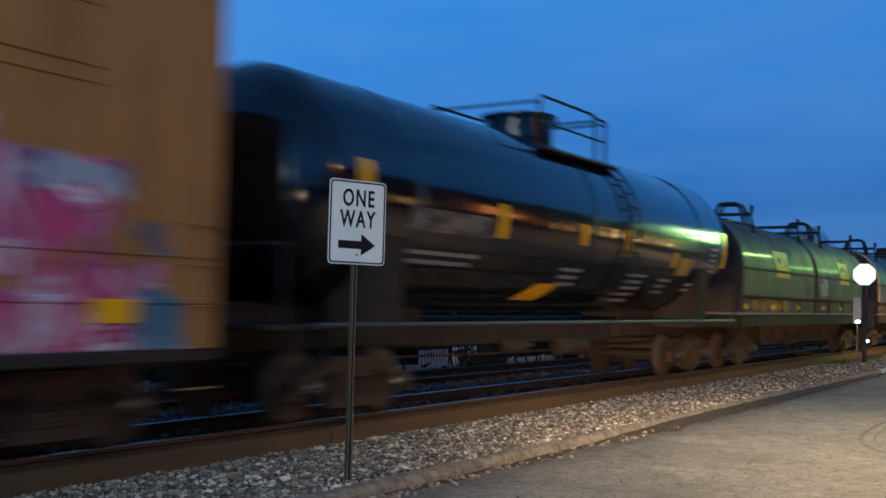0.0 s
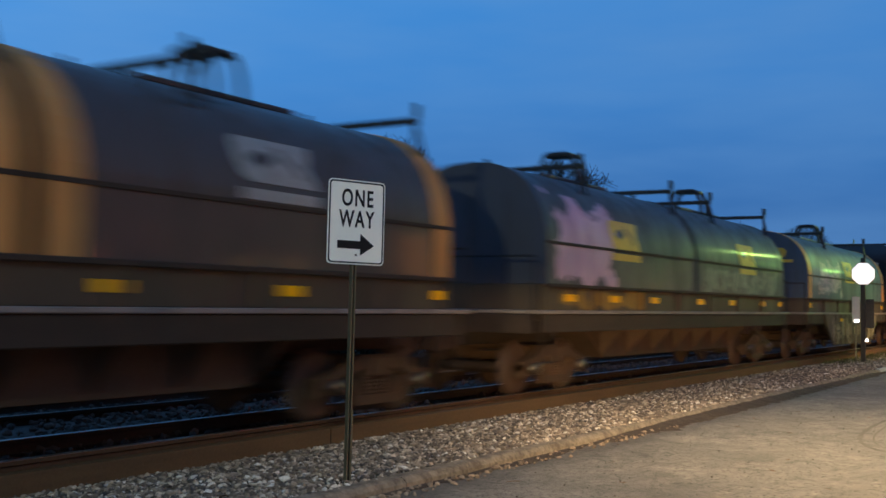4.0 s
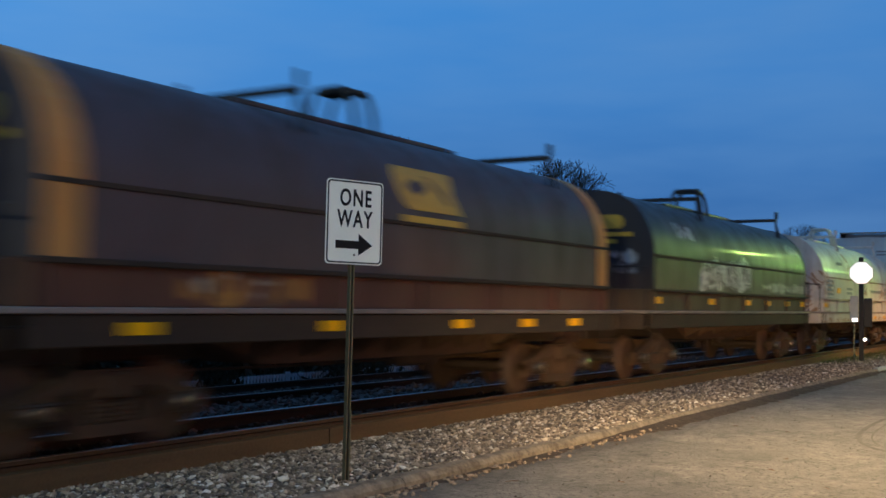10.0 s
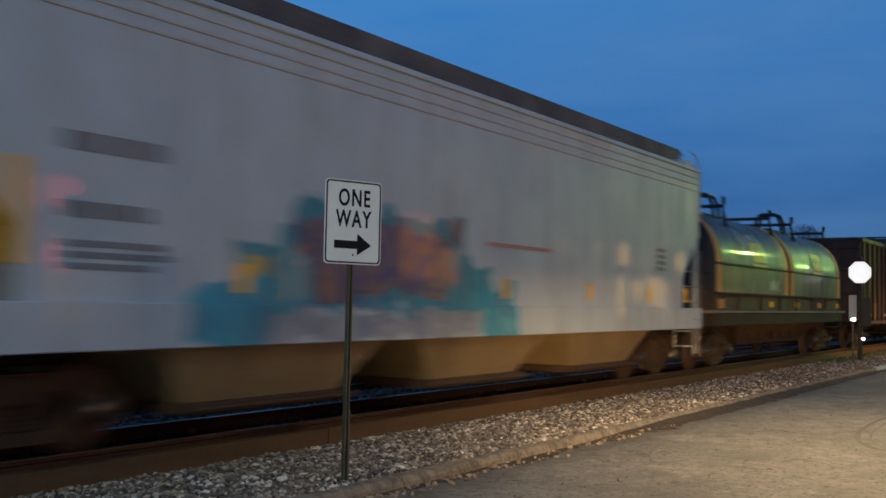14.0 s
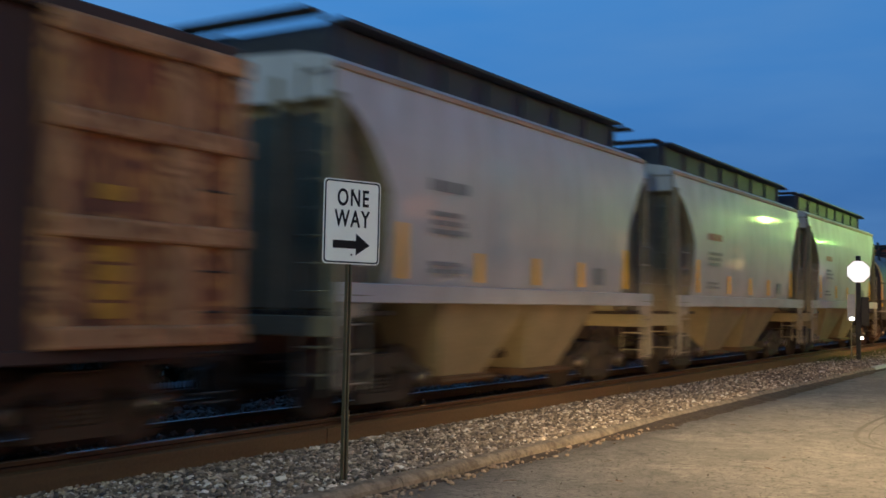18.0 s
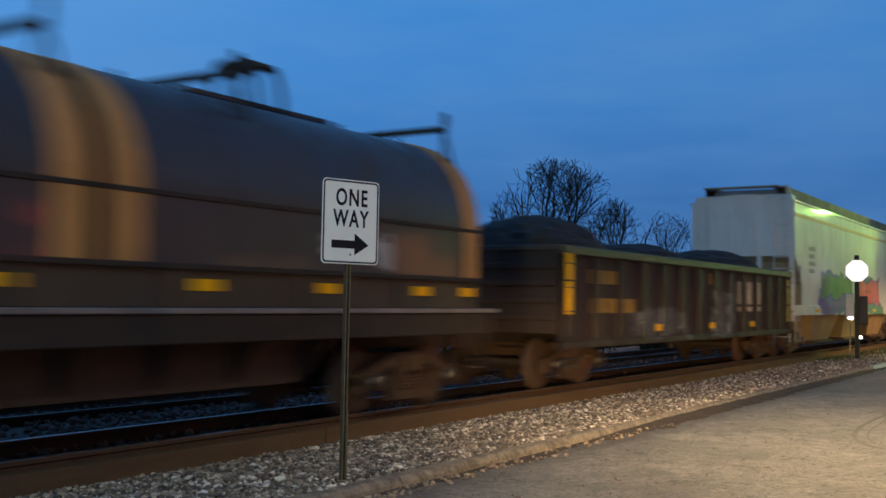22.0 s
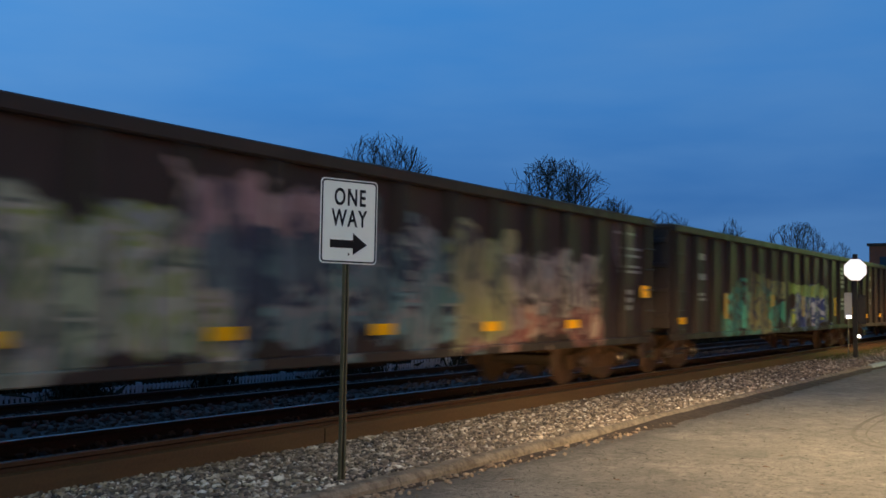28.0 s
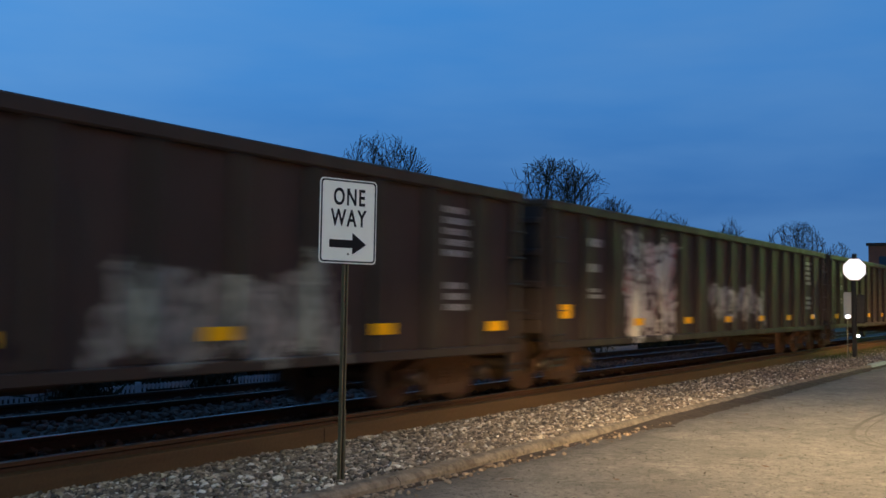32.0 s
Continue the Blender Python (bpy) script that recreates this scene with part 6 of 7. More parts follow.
def tank_car():
    u0, u1 = 9.15, 25.05
    L, h = u1 - u0, (u1 - u0) / 2
    mat = paint("glossy_black_tank_paint", (0.004, 0.004, 0.006), 0.10, (0.012, 0.010, 0.009), 0.12, coat=0.3)
    car = car_thing("tank_car", "long black tank car with a railed dome platform", "freight car", u0, u1)
    running_gear(car, L + 0.4, 1.9)
    R0, zc = 1.56, 2.90
    rows = []
    for i in range(9):
        a = math.pi / 2 * i / 8
        rows.append((-h + 0.85 * (1 - math.cos(a)), max(R0 * math.sin(a) ** 0.9, 0.03)))
    rows = rows + [(-o, r) for o, r in reversed(rows)]
    sh = part("shell", disc_stack(bmesh.new(), rows, 56, "x", (0, 0, zc)), mat, car, "glossy black tank shell", smooth=True)
    for x in (-h + 2.4, 0, h - 2.4):
        part("weld_band", disc_stack(bmesh.new(), [(-0.05, R0 - 0.01), (-0.045, R0 + 0.008), (0.045, R0 + 0.008), (0.05, R0 - 0.01)], 56, "x", (x, 0, zc)), mat, sh, smooth=True)
    for s in (-1, 1):
        bm = bmesh.new()
        prism_x(bm, [(-1.35, 1.05), (1.35, 1.05), (1.46, 2.3), (0.8, 1.62), (0, 1.40), (-0.8, 1.62), (-1.46, 2.3)], s * (h - 1.9) - 0.35, s * (h - 1.9) + 0.35)
        part("saddle", bm, UNDER, car)
        part("stub_sill", soft_box(min(s * h, s * (h - 4.2)), max(s * h, s * (h - 4.2)), -0.42, 0.42, 0.85, 1.45, 0.03, 2), UNDER, car)
        part("end_platform", soft_box(min(s * (h + 0.25), s * (h - 0.9)), max(s * (h + 0.25), s * (h - 0.9)), -1.5, 1.5, 1.14, 1.20, 0.01, 1), UNDER, car)
        part("end_rail", pipe([(s * (h + 0.2), -1.5, 1.2), (s * (h + 0.2), -1.5, 2.1), (s * (h + 0.2), 1.5, 2.1), (s * (h + 0.2), 1.5, 1.2)], 0.022, 6), BLACKSTEEL, car)
        part("side_handrail", pipe([(-h + 0.2, s * 1.60, 1.20), (h - 0.2, s * 1.60, 1.20)], 0.035, 8), surface("dull_handrail", (0.085, 0.08, 0.082), (0.045, 0.042, 0.044), 0.5, 0.4), car, "dull side handrail")
        part("corner_step", pipe([(s * (h - 0.05), -1.55, 1.15), (s * (h - 0.05), -1.55, 0.45), (s * (h - 0.5), -1.55, 0.45), (s * (h - 0.5), -1.55, 1.15)], 0.02, 6), BLACKSTEEL, car)
    part("dome", disc_stack(bmesh.new(), [(zc + R0 - 0.15, 0.62), (zc + R0 + 0.34, 0.62), (zc + R0 + 0.36, 0.70), (zc + R0 + 0.42, 0.70), (zc + R0 + 0.45, 0.6), (zc + R0 + 0.47, 0.05)], 28, "z", (0, 0, 0)), mat, car, "black manway dome")
    z0, z1 = 4.06, 4.98
    for s in (-1, 1):
        part("platform", soft_box(-1.35, 1.75, s * 1.0 - 0.22, s * 1.0 + 0.22, z0, z0 + 0.05, 0.01, 1), BLACKSTEEL, car, "grated steel platform")
        y = s * 1.08
        part("platform_rail", pipe([(-1.3, y, z0), (-1.3, y, z1 - 0.1), (-1.2, y, z1), (0.85, y, z1), (0.95, y, z1 - 0.1), (0.95, y, z0)], 0.028, 8), BLACKSTEEL, car, "black platform railing")
        part("platform_rail", pipe([(-1.3, y, z0 + 0.48), (1.4, y, z0 + 0.48), (1.4, y, z0 + 0.90)], 0.022, 8), BLACKSTEEL, car)
        part("platform_rail", pipe([(1.4, y, z0), (1.4, y, z1 - 0.05), (0.95, y, z1 - 0.05)], 0.028, 8), BLACKSTEEL, car)
    for x in (-1.3, 0.95, 1.4):
        part("platform_rail", pipe([(x, -1.08, z1 - 0.1), (x, 1.08, z1 - 0.1)], 0.022, 8), BLACKSTEEL, car)
    on_shell = lambda x, d: (x, -(R0 + 0.07) * math.cos(radians(d)), zc + (R0 + 0.07) * math.sin(radians(d)))
    lad = part("ladder", tube([on_shell(1.35, d) for d in range(-60, 60, 8)], 0.022, 6), BLACKSTEEL, car, "black shell ladder")
    part("upright", tube([on_shell(1.85, d) for d in range(-60, 60, 8)], 0.022, 6), BLACKSTEEL, lad)
    for d in range(-55, 50, 10):
        part("rung", rod(bmesh.new(), on_shell(1.35, d), on_shell(1.85, d), 0.016, 6), BLACKSTEEL, lad)

    def shell_patch(name, x0, x1, z0, z1, mt, lb):
        bm = bmesh.new()
        rings = []
        for i in range(7):
            z = z0 + (z1 - z0) * i / 6
            y = -math.sqrt(max((R0 + 0.012) ** 2 - (z - zc) ** 2, 0.01))
            rings.append([(x0, y, z), (x1, y, z), (x1, y + 0.02, z), (x0, y + 0.02, z)])
        loft(bm, rings)
        part(name, bm, mt, car, lb)
    for x, z0, z1 in ((-h + 1.2, 2.7, 3.2), (-3.3, 2.45, 2.95), (-0.45, 2.5, 2.85), (1.5, 2.4, 2.9), (4.1, 2.3, 2.6), (h - 0.75, 2.4, 3.2)):
        shell_patch("reflector", x - 0.11, x + 0.11, z0, z1, AMBER, "amber reflective strip")
    bm = bmesh.new()
    rings = []
    for i in range(5):
        z = 1.55 + 0.28 * i / 4
        y = -math.sqrt((R0 + 0.012) ** 2 - (z - zc) ** 2)
        s = 0.35 * i / 4
        rings.append([(-1.75 + s, y, z), (-0.95 + s, y, z), (-0.95 + s, y + 0.02, z), (-1.75 + s, y + 0.02, z)])
    part("warning_panel", loft(bm, rings), AMBER, car, "slanted orange warning panel")
    shell_patch("placard", 4.4, 5.1, 2.15, 2.5, LOGO_YELLOW, "yellow placard panel")
    shell_patch("painted_tag", -5.7, -3.6, 2.42, 2.72, surface("faded_pink_tag", (0.24, 0.17, 0.15), (0.020, 0.016, 0.016), 0.6, 0, 5.0, 20, 0.05, 0.44, 0.54), "faded pale painted strip")

    def shell_text(x0, x1, z0, rows):
        for r in range(rows):
            z = z0 - r * 0.12
            shell_patch("stencil", x0 + 0.04 * (r % 3), x1 - 0.11 * (r % 2), z, z + 0.055, STENCIL, "line of white stencilled lettering")
    shell_text(-5.6, -3.8, 2.12, 2)
    shell_text(-0.9, -0.1, 2.05, 3)
    shell_text(1.9, 2.9, 2.05, 5)
    shell_text(3.7, 4.3, 2.0, 3)
    shell_text(5.4, 6.3, 1.95, 2)
    shell_text(6.2, 6.7, 2.75, 6)
    return car


tank_car()


def coil_cars():
    brown = paint("brown_grey_hood_paint", (0.056, 0.040, 0.040), 0.52, (0.035, 0.025, 0.022), 0.5, tags=[(0.4, 1.8, 1.85, 2.4, WHITES, 5)], coat=0.05)
    olive = paint("olive_grime_side", (0.075, 0.053, 0.032), 0.6, amount=0.5, tags=[(-6.8, -3.0, 1.40, 1.75, [(0.27, 0.145, 0.02), (0.20, 0.11, 0.02), (0.08, 0.06, 0.04)], 2)])
    c, h = coil_car("coil_car", "brown-grey coil steel car with two round hoods and yellow emblems", 26.0, 41.25, brown, olive, 2)
    for x in (-3.85, 4.0):
        solid_logo(c, x, 2.80, 1.42, 0.52, LOGO_YELLOW, hood_side, brown)
    reflectors(c, (-h + 0.3, -4.7, -1.95, 1.07, 3.66, 6.75), 1.54, -1.44, 0.44, 0.12)
    stencil(c, 1.1, 2.1, 1.1, 0.42, 3, -1.475, seed=3)
    part("painted_patch", soft_box(0.85, 1.35, -1.476, -1.461, 1.98, 2.2, 0.003, 1), LOGO_YELLOW, c, "orange paint patch")

    plain = paint("plain_olive_grime_side", (0.075, 0.053, 0.032), 0.6, amount=0.5)
    grey = paint("grey_brown_hood_paint", (0.062, 0.046, 0.042), 0.44, amount=0.5, coat=0.18, gloss=0.09)
    c, h = coil_car("coil_car", "brown coil steel car with orange-banded hoods", 43.6, 57.1, grey, plain, 2, ORANGE_BAND)
    solid_logo(c, h / 2 - 0.2, 2.98, 1.3, 0.5, STENCIL, hood_side, grey)
    reflectors(c, (-h + 0.3, -4.2, -1.7, 0.9, 3.4, h - 0.25), 1.58, -1.44, 0.40, 0.12)

    slate = paint("slate_blue_hood_paint", (0.055, 0.055, 0.073), 0.50, (0.05, 0.045, 0.04), 0.45, tags=[(-6.9, -4.62, 1.85, 3.3, [(0.52, 0.30, 0.44), (0.60, 0.36, 0.48), (0.56, 0.34, 0.50), (0.48, 0.30, 0.46)], 7), (0.6, 6.6, 1.85, 2.35, [(0.13, 0.13, 0.145), (0.07, 0.07, 0.085), (0.17, 0.17, 0.18), (0.06, 0.06, 0.075), (0.14, 0.14, 0.155)], 8)], coat=0.08)
    c, h = coil_car("coil_car", "slate coil steel car with pink graffiti and yellow emblems", 59.95, 74.55, slate, olive, 2)
    for x in (-3.95, 3.88):
        solid_logo(c, x, 2.78, 1.36, 0.53, LOGO_YELLOW, hood_side, slate)
    reflectors(c, (-6.3, -4.4, -2.4, 0.4, 2.7, 5.3, h - 0.25), 1.60, -1.44, 0.44, 0.12)

    blue = paint("blue_grey_hood_paint", (0.050, 0.076, 0.115), 0.48, amount=0.35, tags=[(-4.8, -1.5, 1.9, 3.0, [(0.48, 0.36, 0.40), (0.14, 0.15, 0.18), (0.50, 0.40, 0.42), (0.13, 0.14, 0.17), (0.46, 0.34, 0.38)], 9)], coat=0.08)
    pale = paint("graffitied_brown_skirt", (0.070, 0.052, 0.036), 0.6, amount=0.45, tags=[(-3.3, -0.4, 0.40, 1.2, BLOBS, 3), (-0.1, 2.0, 0.45, 1.25, BLOBS, 6), (2.2, 3.9, 0.40, 1.2, BLOBS, 11)])
    c, h = coil_car("coil_car", "blue-grey coil steel car with orange bands and a drop skirt", 77.3, 89.65, blue, plain, 1, ORANGE_BAND, skirt=pale)
    solid_logo(c, -0.2, 2.86, 1.42, 0.52, LOGO_YELLOW, hood_side, blue)
    end_emblem(c, h)
    reflectors(c, (-h + 0.3, h - 0.3), 1.60, -1.44, 0.44, 0.14)
    reflectors(c, (-2.2, 0.2, 2.6), 1.15, -1.60, 0.4, 0.10)

    brown2 = paint("umber_hood_paint", (0.075, 0.057, 0.064), 0.52, amount=0.45, coat=0.06)
    rusty = paint("red_brown_side", (0.11, 0.046, 0.03), 0.6, amount=0.4, tags=[(-4.4, -2.4, 1.40, 1.76, [(0.40, 0.20, 0.04), (0.16, 0.07, 0.04), (0.36, 0.33, 0.28), (0.15, 0.06, 0.04)], 5)])
    c, h = coil_car("coil_car", "umber coil steel car with orange bands and yellow emblem", 118.15, 130.25, brown2, rusty, 1, ORANGE_BAND)
    solid_logo(c, 0.17, 2.98, 1.5, 0.58, LOGO_YELLOW, hood_side, brown2)
    end_emblem(c, h)
    reflectors(c, (-4.9, -2.0, 0.9, 2.9, 4.6), 1.19, -1.495, 0.42, 0.12)

    black = paint("black_hood_paint", (0.032, 0.028, 0.034), 0.45, amount=0.4, tags=[(4.4, 5.8, 2.98, 3.3, WHITES, 16), (-3.3, 0.7, 1.9, 2.65, CHALKS, 12), (1.6, 6.0, 1.9, 2.12, WHITES, 13), (-4.6, -3.6, 2.9, 3.25, CHALKS, 15)], coat=0.06)
    c, h = coil_car("coil_car", "black coil steel car with white graffiti on its hood", 132.5, 145.0, black, plain, 1)
    reflectors(c, (-h + 0.3, -2.5, 0.4, 2.2, 4.2, h - 0.3), 1.60, -1.44, 0.42, 0.13)
    end_emblem(c, h)
    chalk = surface("white_spray_paint", (0.36, 0.36, 0.38), (0.10, 0.095, 0.11), 0.6, 0, 3.5, 20, 0.05, 0.42, 0.55)
    for yc, zc, w, k in ((-0.95, 2.46, 0.17, 1), (-0.72, 2.24, 0.15, 4), (-0.66, 2.52, 0.10, 8), (-1.02, 2.18, 0.09, 11)):
        rim = [(yc + w * math.cos(i * 0.3142) * (1 + 0.5 * noise.noise((k, i * 0.9, 0))), zc + 0.8 * w * math.sin(i * 0.3142) * (1 + 0.6 * noise.noise((i * 0.9, k, 3)))) for i in range(20)]
        part("painted_tag", prism_x(bmesh.new(), rim, -h + 0.035, -h + 0.049), chalk, c, "white sprayed tag on the hood end")

    white = paint("dirty_white_hood_paint", (0.60, 0.56, 0.49), 0.45, (0.24, 0.135, 0.075), 0.50, tags=[(-6.6, 6.6, 1.0, 1.22, RUSTS, 25), (-6.3, -5.2, 1.4, 2.5, RUSTS, 26), (-6.2, -4.6, 1.85, 2.35, [(0.30, 0.16, 0.09), (0.68, 0.62, 0.52), (0.24, 0.12, 0.07), (0.70, 0.64, 0.54)], 21), (-0.6, 0.9, 1.9, 2.4, [(0.70, 0.64, 0.54), (0.26, 0.13, 0.08), (0.70, 0.64, 0.54)], 22), (3.4, 5.9, 1.9, 2.3, [(0.70, 0.64, 0.54), (0.33, 0.19, 0.11), (0.70, 0.64, 0.54)], 23), (-2.6, -1.6, 2.6, 3.6, [(0.70, 0.64, 0.54), (0.30, 0.17, 0.11), (0.70, 0.64, 0.54)], 24)], coat=0.08)
    c, h = coil_car("coil_car", "dirty white coil steel car with dark lettering bars", 147.2, 159.8, white, white, 1, arch_mat=white, sill_mat=white)
    for x, z, w, hh, r in ((-2.2, 2.1, 1.0, 0.3, 2), (0.2, 2.25, 0.9, 0.3, 2), (2.6, 2.15, 2.2, 0.2, 1), (5.0, 2.1, 1.2, 0.5, 3), (-3.6, 3.0, 0.9, 0.16, 1), (-5.2, 2.1, 1.0, 0.7, 5)):
        stencil(c, x, z, w, hh, r, -HOOD_RY - (0.002 if z < 2.4 else -0.06), DARKSTENCIL, 7)
    part("side_patch", soft_box(-4.2, -3.7, -1.478, -1.46, 2.0, 2.18, 0.004, 1), AMBER, c, "yellow patch")
    reflectors(c, (-h + 0.5, h - 0.3), 1.60, -1.44, 0.44, 0.14)
    reflectors(c, (-0.6, 0.9, 2.2, 4.2), 1.18, -1.495, 0.36, 0.11)

    navy = paint("grey_blue_banded_hood_paint", (0.058, 0.053, 0.062), 0.44, amount=0.45, tags=[(-4.4, -2.2, 2.9, 3.4, WHITES, 18), (-2.0, -1.0, 1.9, 2.2, WHITES, 19)], coat=0.16, gloss=0.09)
    c, h = coil_car("coil_car", "grey-blue coil steel car with two orange-banded hoods", 182.1, 195.5, navy, plain, 2, ORANGE_BAND)
    for x in (-h / 2 + 0.4, h / 2 + 0.2):
        solid_logo(c, x, 2.90, 1.25, 0.5, LOGO_YELLOW, hood_side, navy)
    reflectors(c, (-h + 0.5, -1.8, 1.0, 3.8, h - 0.3), 1.56, -1.44, 0.42, 0.14)
    part("reflector", soft_box(-h + 0.15, -h + 0.75, -1.449, -1.441, 1.44, 1.66, 0.003, 1), surface("orange_paint_patch", (0.55, 0.18, 0.03), (0.4, 0.14, 0.03), 0.6), c, "orange paint patch")

    dusk = paint("dark_grey_hood_paint", (0.048, 0.040, 0.042), 0.42, amount=0.45, tags=[(3.2, 4.6, 1.95, 2.3, WHITES, 22)], coat=0.16, gloss=0.09)
    c, h = coil_car("coil_car", "dark grey coil steel car with two orange-banded hoods", 249.2, 263.0, dusk, plain, 2, ORANGE_BAND)
    solid_logo(c, -h / 2 + 0.9, 2.86, 1.4, 0.46, STENCIL, hood_side, dusk)
    reflectors(c, (-h + 0.4, -3.6, -1.0, 1.4, 3.4, 5.4, h - 0.3), 1.62, -1.44, 0.40, 0.12)
    part("reflector", soft_box(-4.9, -4.4, -1.449, -1.441, 1.47, 1.72, 0.003, 1), surface("green_placard", (0.18, 0.45, 0.05), (0.14, 0.35, 0.05), 0.6), c, "green placard")


coil_cars()


def tall_hoods():
    side = paint("olive_gold_side", (0.052, 0.042, 0.027), 0.45, amount=0.35)
    for i, (u0, u1) in enumerate(((92.65, 103.1), (105.85, 116.2))):
        m = paint("glossy_dark_navy_hood", (0.020, 0.020, 0.026), 0.075, (0.02, 0.016, 0.015), 0.15, coat=0.35)
        tall_hood_car("tall_hood_coil_car", "dark navy coil steel car with a tall hood and white emblem", u0, u1, m, side, 40 + i)


tall_hoods()


def hoppers():
    w1 = paint("white_hopper_paint", (0.505, 0.575, 0.585), 0.44, (0.24, 0.21, 0.17), 0.3, tags=[
        (-5.4, -0.1, 1.25, 2.0, MURAL, 51), (-4.65, -0.85, 1.8, 2.58, MURAL, 52), (-6.3, -4.9, 1.02, 1.66, CYANS, 54), (-0.5, 0.62, 1.02, 1.72, CYANS, 55),
        (-4.35, -1.05, 1.50, 2.46, [(0.10, 0.08, 0.17), (0.32, 0.15, 0.08), (0.12, 0.09, 0.19), (0.34, 0.19, 0.10), (0.05, 0.13, 0.20)], 53),
        (-5.0, -0.4, 1.0, 1.38, [(0.26, 0.28, 0.30), (0.34, 0.36, 0.38), (0.20, 0.24, 0.30), (0.28, 0.30, 0.32)], 56), (-5.35, -4.85, 1.66, 2.02, [(0.45, 0.34, 0.06), (0.50, 0.40, 0.10), (0.45, 0.34, 0.06)], 57)], coat=0.22, gloss=0.05)
    c, h = hopper_car("covered_hopper", "off-white covered hopper with teal and orange graffiti", 162.35, 180.75, w1, "flat", 3, 4.46, (1.0, 1.44), 4.90, (1.08, 2.06, 3.0))
    y = -1.535
    reflectors(c, (-8.1,), 2.2, y, 0.16, 0.9)
    reflectors(c, (-5.35, 0.35, 3.4, 6.2, 8.3), 1.70, y, 0.16, 0.30)
    stencil(c, -7.0, 2.85, 1.25, 0.28, 1, y, DARKSTENCIL, 1)
    stencil(c, -7.0, 2.25, 1.25, 0.24, 1, y, DARKSTENCIL, 2)
    stencil(c, -7.0, 1.85, 1.25, 0.30, 3, y, DARKSTENCIL, 3)
    stencil(c, 6.9, 2.4, 0.6, 0.5, 4, y, DARKSTENCIL, 4)
    part("stripe", soft_box(-0.2, 1.85, y - 0.004, y, 2.31, 2.37, 0.001, 1), surface("faded_red_line", (0.5, 0.2, 0.17), (0.4, 0.2, 0.17), 0.6), c, "faded red line")
    bm = bmesh.new()
    for zz, y0, y1 in ((4.0, -0.9, -0.1), (3.86, -0.8, -0.1), (3.2, -0.9, -0.35), (3.05, -0.9, -0.35), (2.9, -0.9, -0.3)):
        box(bm, -h + 0.012, -h + 0.018, y0 - 0.3, y1 - 0.3, zz, zz + 0.07)
    part("stencil", bm, DARKSTENCIL, c, "dark reporting marks on the end")["kind"] = "stuff"

    steel = paint("pale_grey_hopper_paint", (0.50, 0.495, 0.475), 0.42, (0.20, 0.16, 0.12), 0.25, coat=0.14, gloss=0.06)
    for i, (u0, u1) in enumerate(((213.65, 223.6), (225.3, 235.85), (237.15, 247.7))):
        c, h = hopper_car("covered_hopper", "pale grey two-bay covered hopper with a dark roof walk", u0, u1, steel, "round", 2, 4.32, (1.46, 1.70), 5.02, (1.07, 2.85, 3.92))
        reflectors(c, (-h + 1.35, h - 1.15), 2.15, -1.50, 0.17, 0.75)
        reflectors(c, (-1.6, 0.2, 1.9), 1.98, -1.482, 0.17, 0.42)
        stencil(c, -h + 2.5, 3.05, 1.1, 0.26, 1, -1.54, surface("red_lettering", (0.35, 0.10, 0.08), (0.28, 0.1, 0.08), 0.6) if i else DARKSTENCIL, i)
        stencil(c, -h + 2.5, 2.55, 1.0, 0.36, 3, -1.54, DARKSTENCIL, i + 3)
        stencil(c, -h + 2.5, 1.95, 0.9, 0.2, 2, -1.485, DARKSTENCIL, i + 5)
        part("info_panel", soft_box(h - 2.5, h - 2.1, -1.492, -1.482, 1.82, 2.12, 0.002, 1), DARKSTENCIL, c, "dark information panel")

    w2 = paint("cream_hopper_paint", (0.575, 0.59, 0.545), 0.45, (0.28, 0.20, 0.13), 0.3, tags=[(-6.0, -0.7, 1.15, 2.02, [(0.11, 0.07, 0.27), (0.15, 0.08, 0.24), (0.05, 0.12, 0.33), (0.12, 0.08, 0.28)], 66), (-1.0, 4.9, 1.15, 1.66, [(0.03, 0.20, 0.10), (0.03, 0.22, 0.14), (0.03, 0.12, 0.24), (0.03, 0.20, 0.13)], 67), (-5.8, -0.8, 1.72, 2.60, GREENS, 61, NAVY), (0.9, 3.2, 2.3, 2.66, [(0.03, 0.06, 0.22), (0.04, 0.10, 0.30), (0.03, 0.05, 0.18)], 68), (-0.15, 4.35, 1.48, 2.56, REDS, 64, (0.05, 0.03, 0.13)), (0.25, 0.95, 1.66, 1.80, PALEBLUE, 69), (2.9, 3.5, 1.72, 1.84, PALEBLUE, 70), (3.6, 4.1, 1.56, 1.66, PALEBLUE, 73), (1.25, 1.7, 1.50, 1.60, PALEBLUE, 74), (1.5, 2.6, 2.02, 2.12, [(0.20, 0.015, 0.04), (0.30, 0.02, 0.05), (0.18, 0.02, 0.08)], 75)], coat=0.12, gloss=0.05)
    tanm = surface("orange_tan_bead", (0.50, 0.32, 0.16), (0.42, 0.28, 0.17), 0.6)
    c, h = hopper_car("covered_hopper", "cream covered hopper with green and red graffiti", 281.15, 299.3, w2, "flat", 3, 4.56, (1.22, 1.52), 5.02, (0.86, 2.12, 2.96), tanm)
    stencil(c, -h + 2.2, 2.9, 0.9, 0.9, 4, -1.535, DARKSTENCIL, 5)
    stencil(c, h - 1.6, 2.1, 0.6, 0.4, 3, -1.535, DARKSTENCIL, 6)
    reflectors(c, (-h + 2.6, -2, 3.0, h - 2.2, h - 0.4), 1.37, -1.592, 0.5, 0.10)
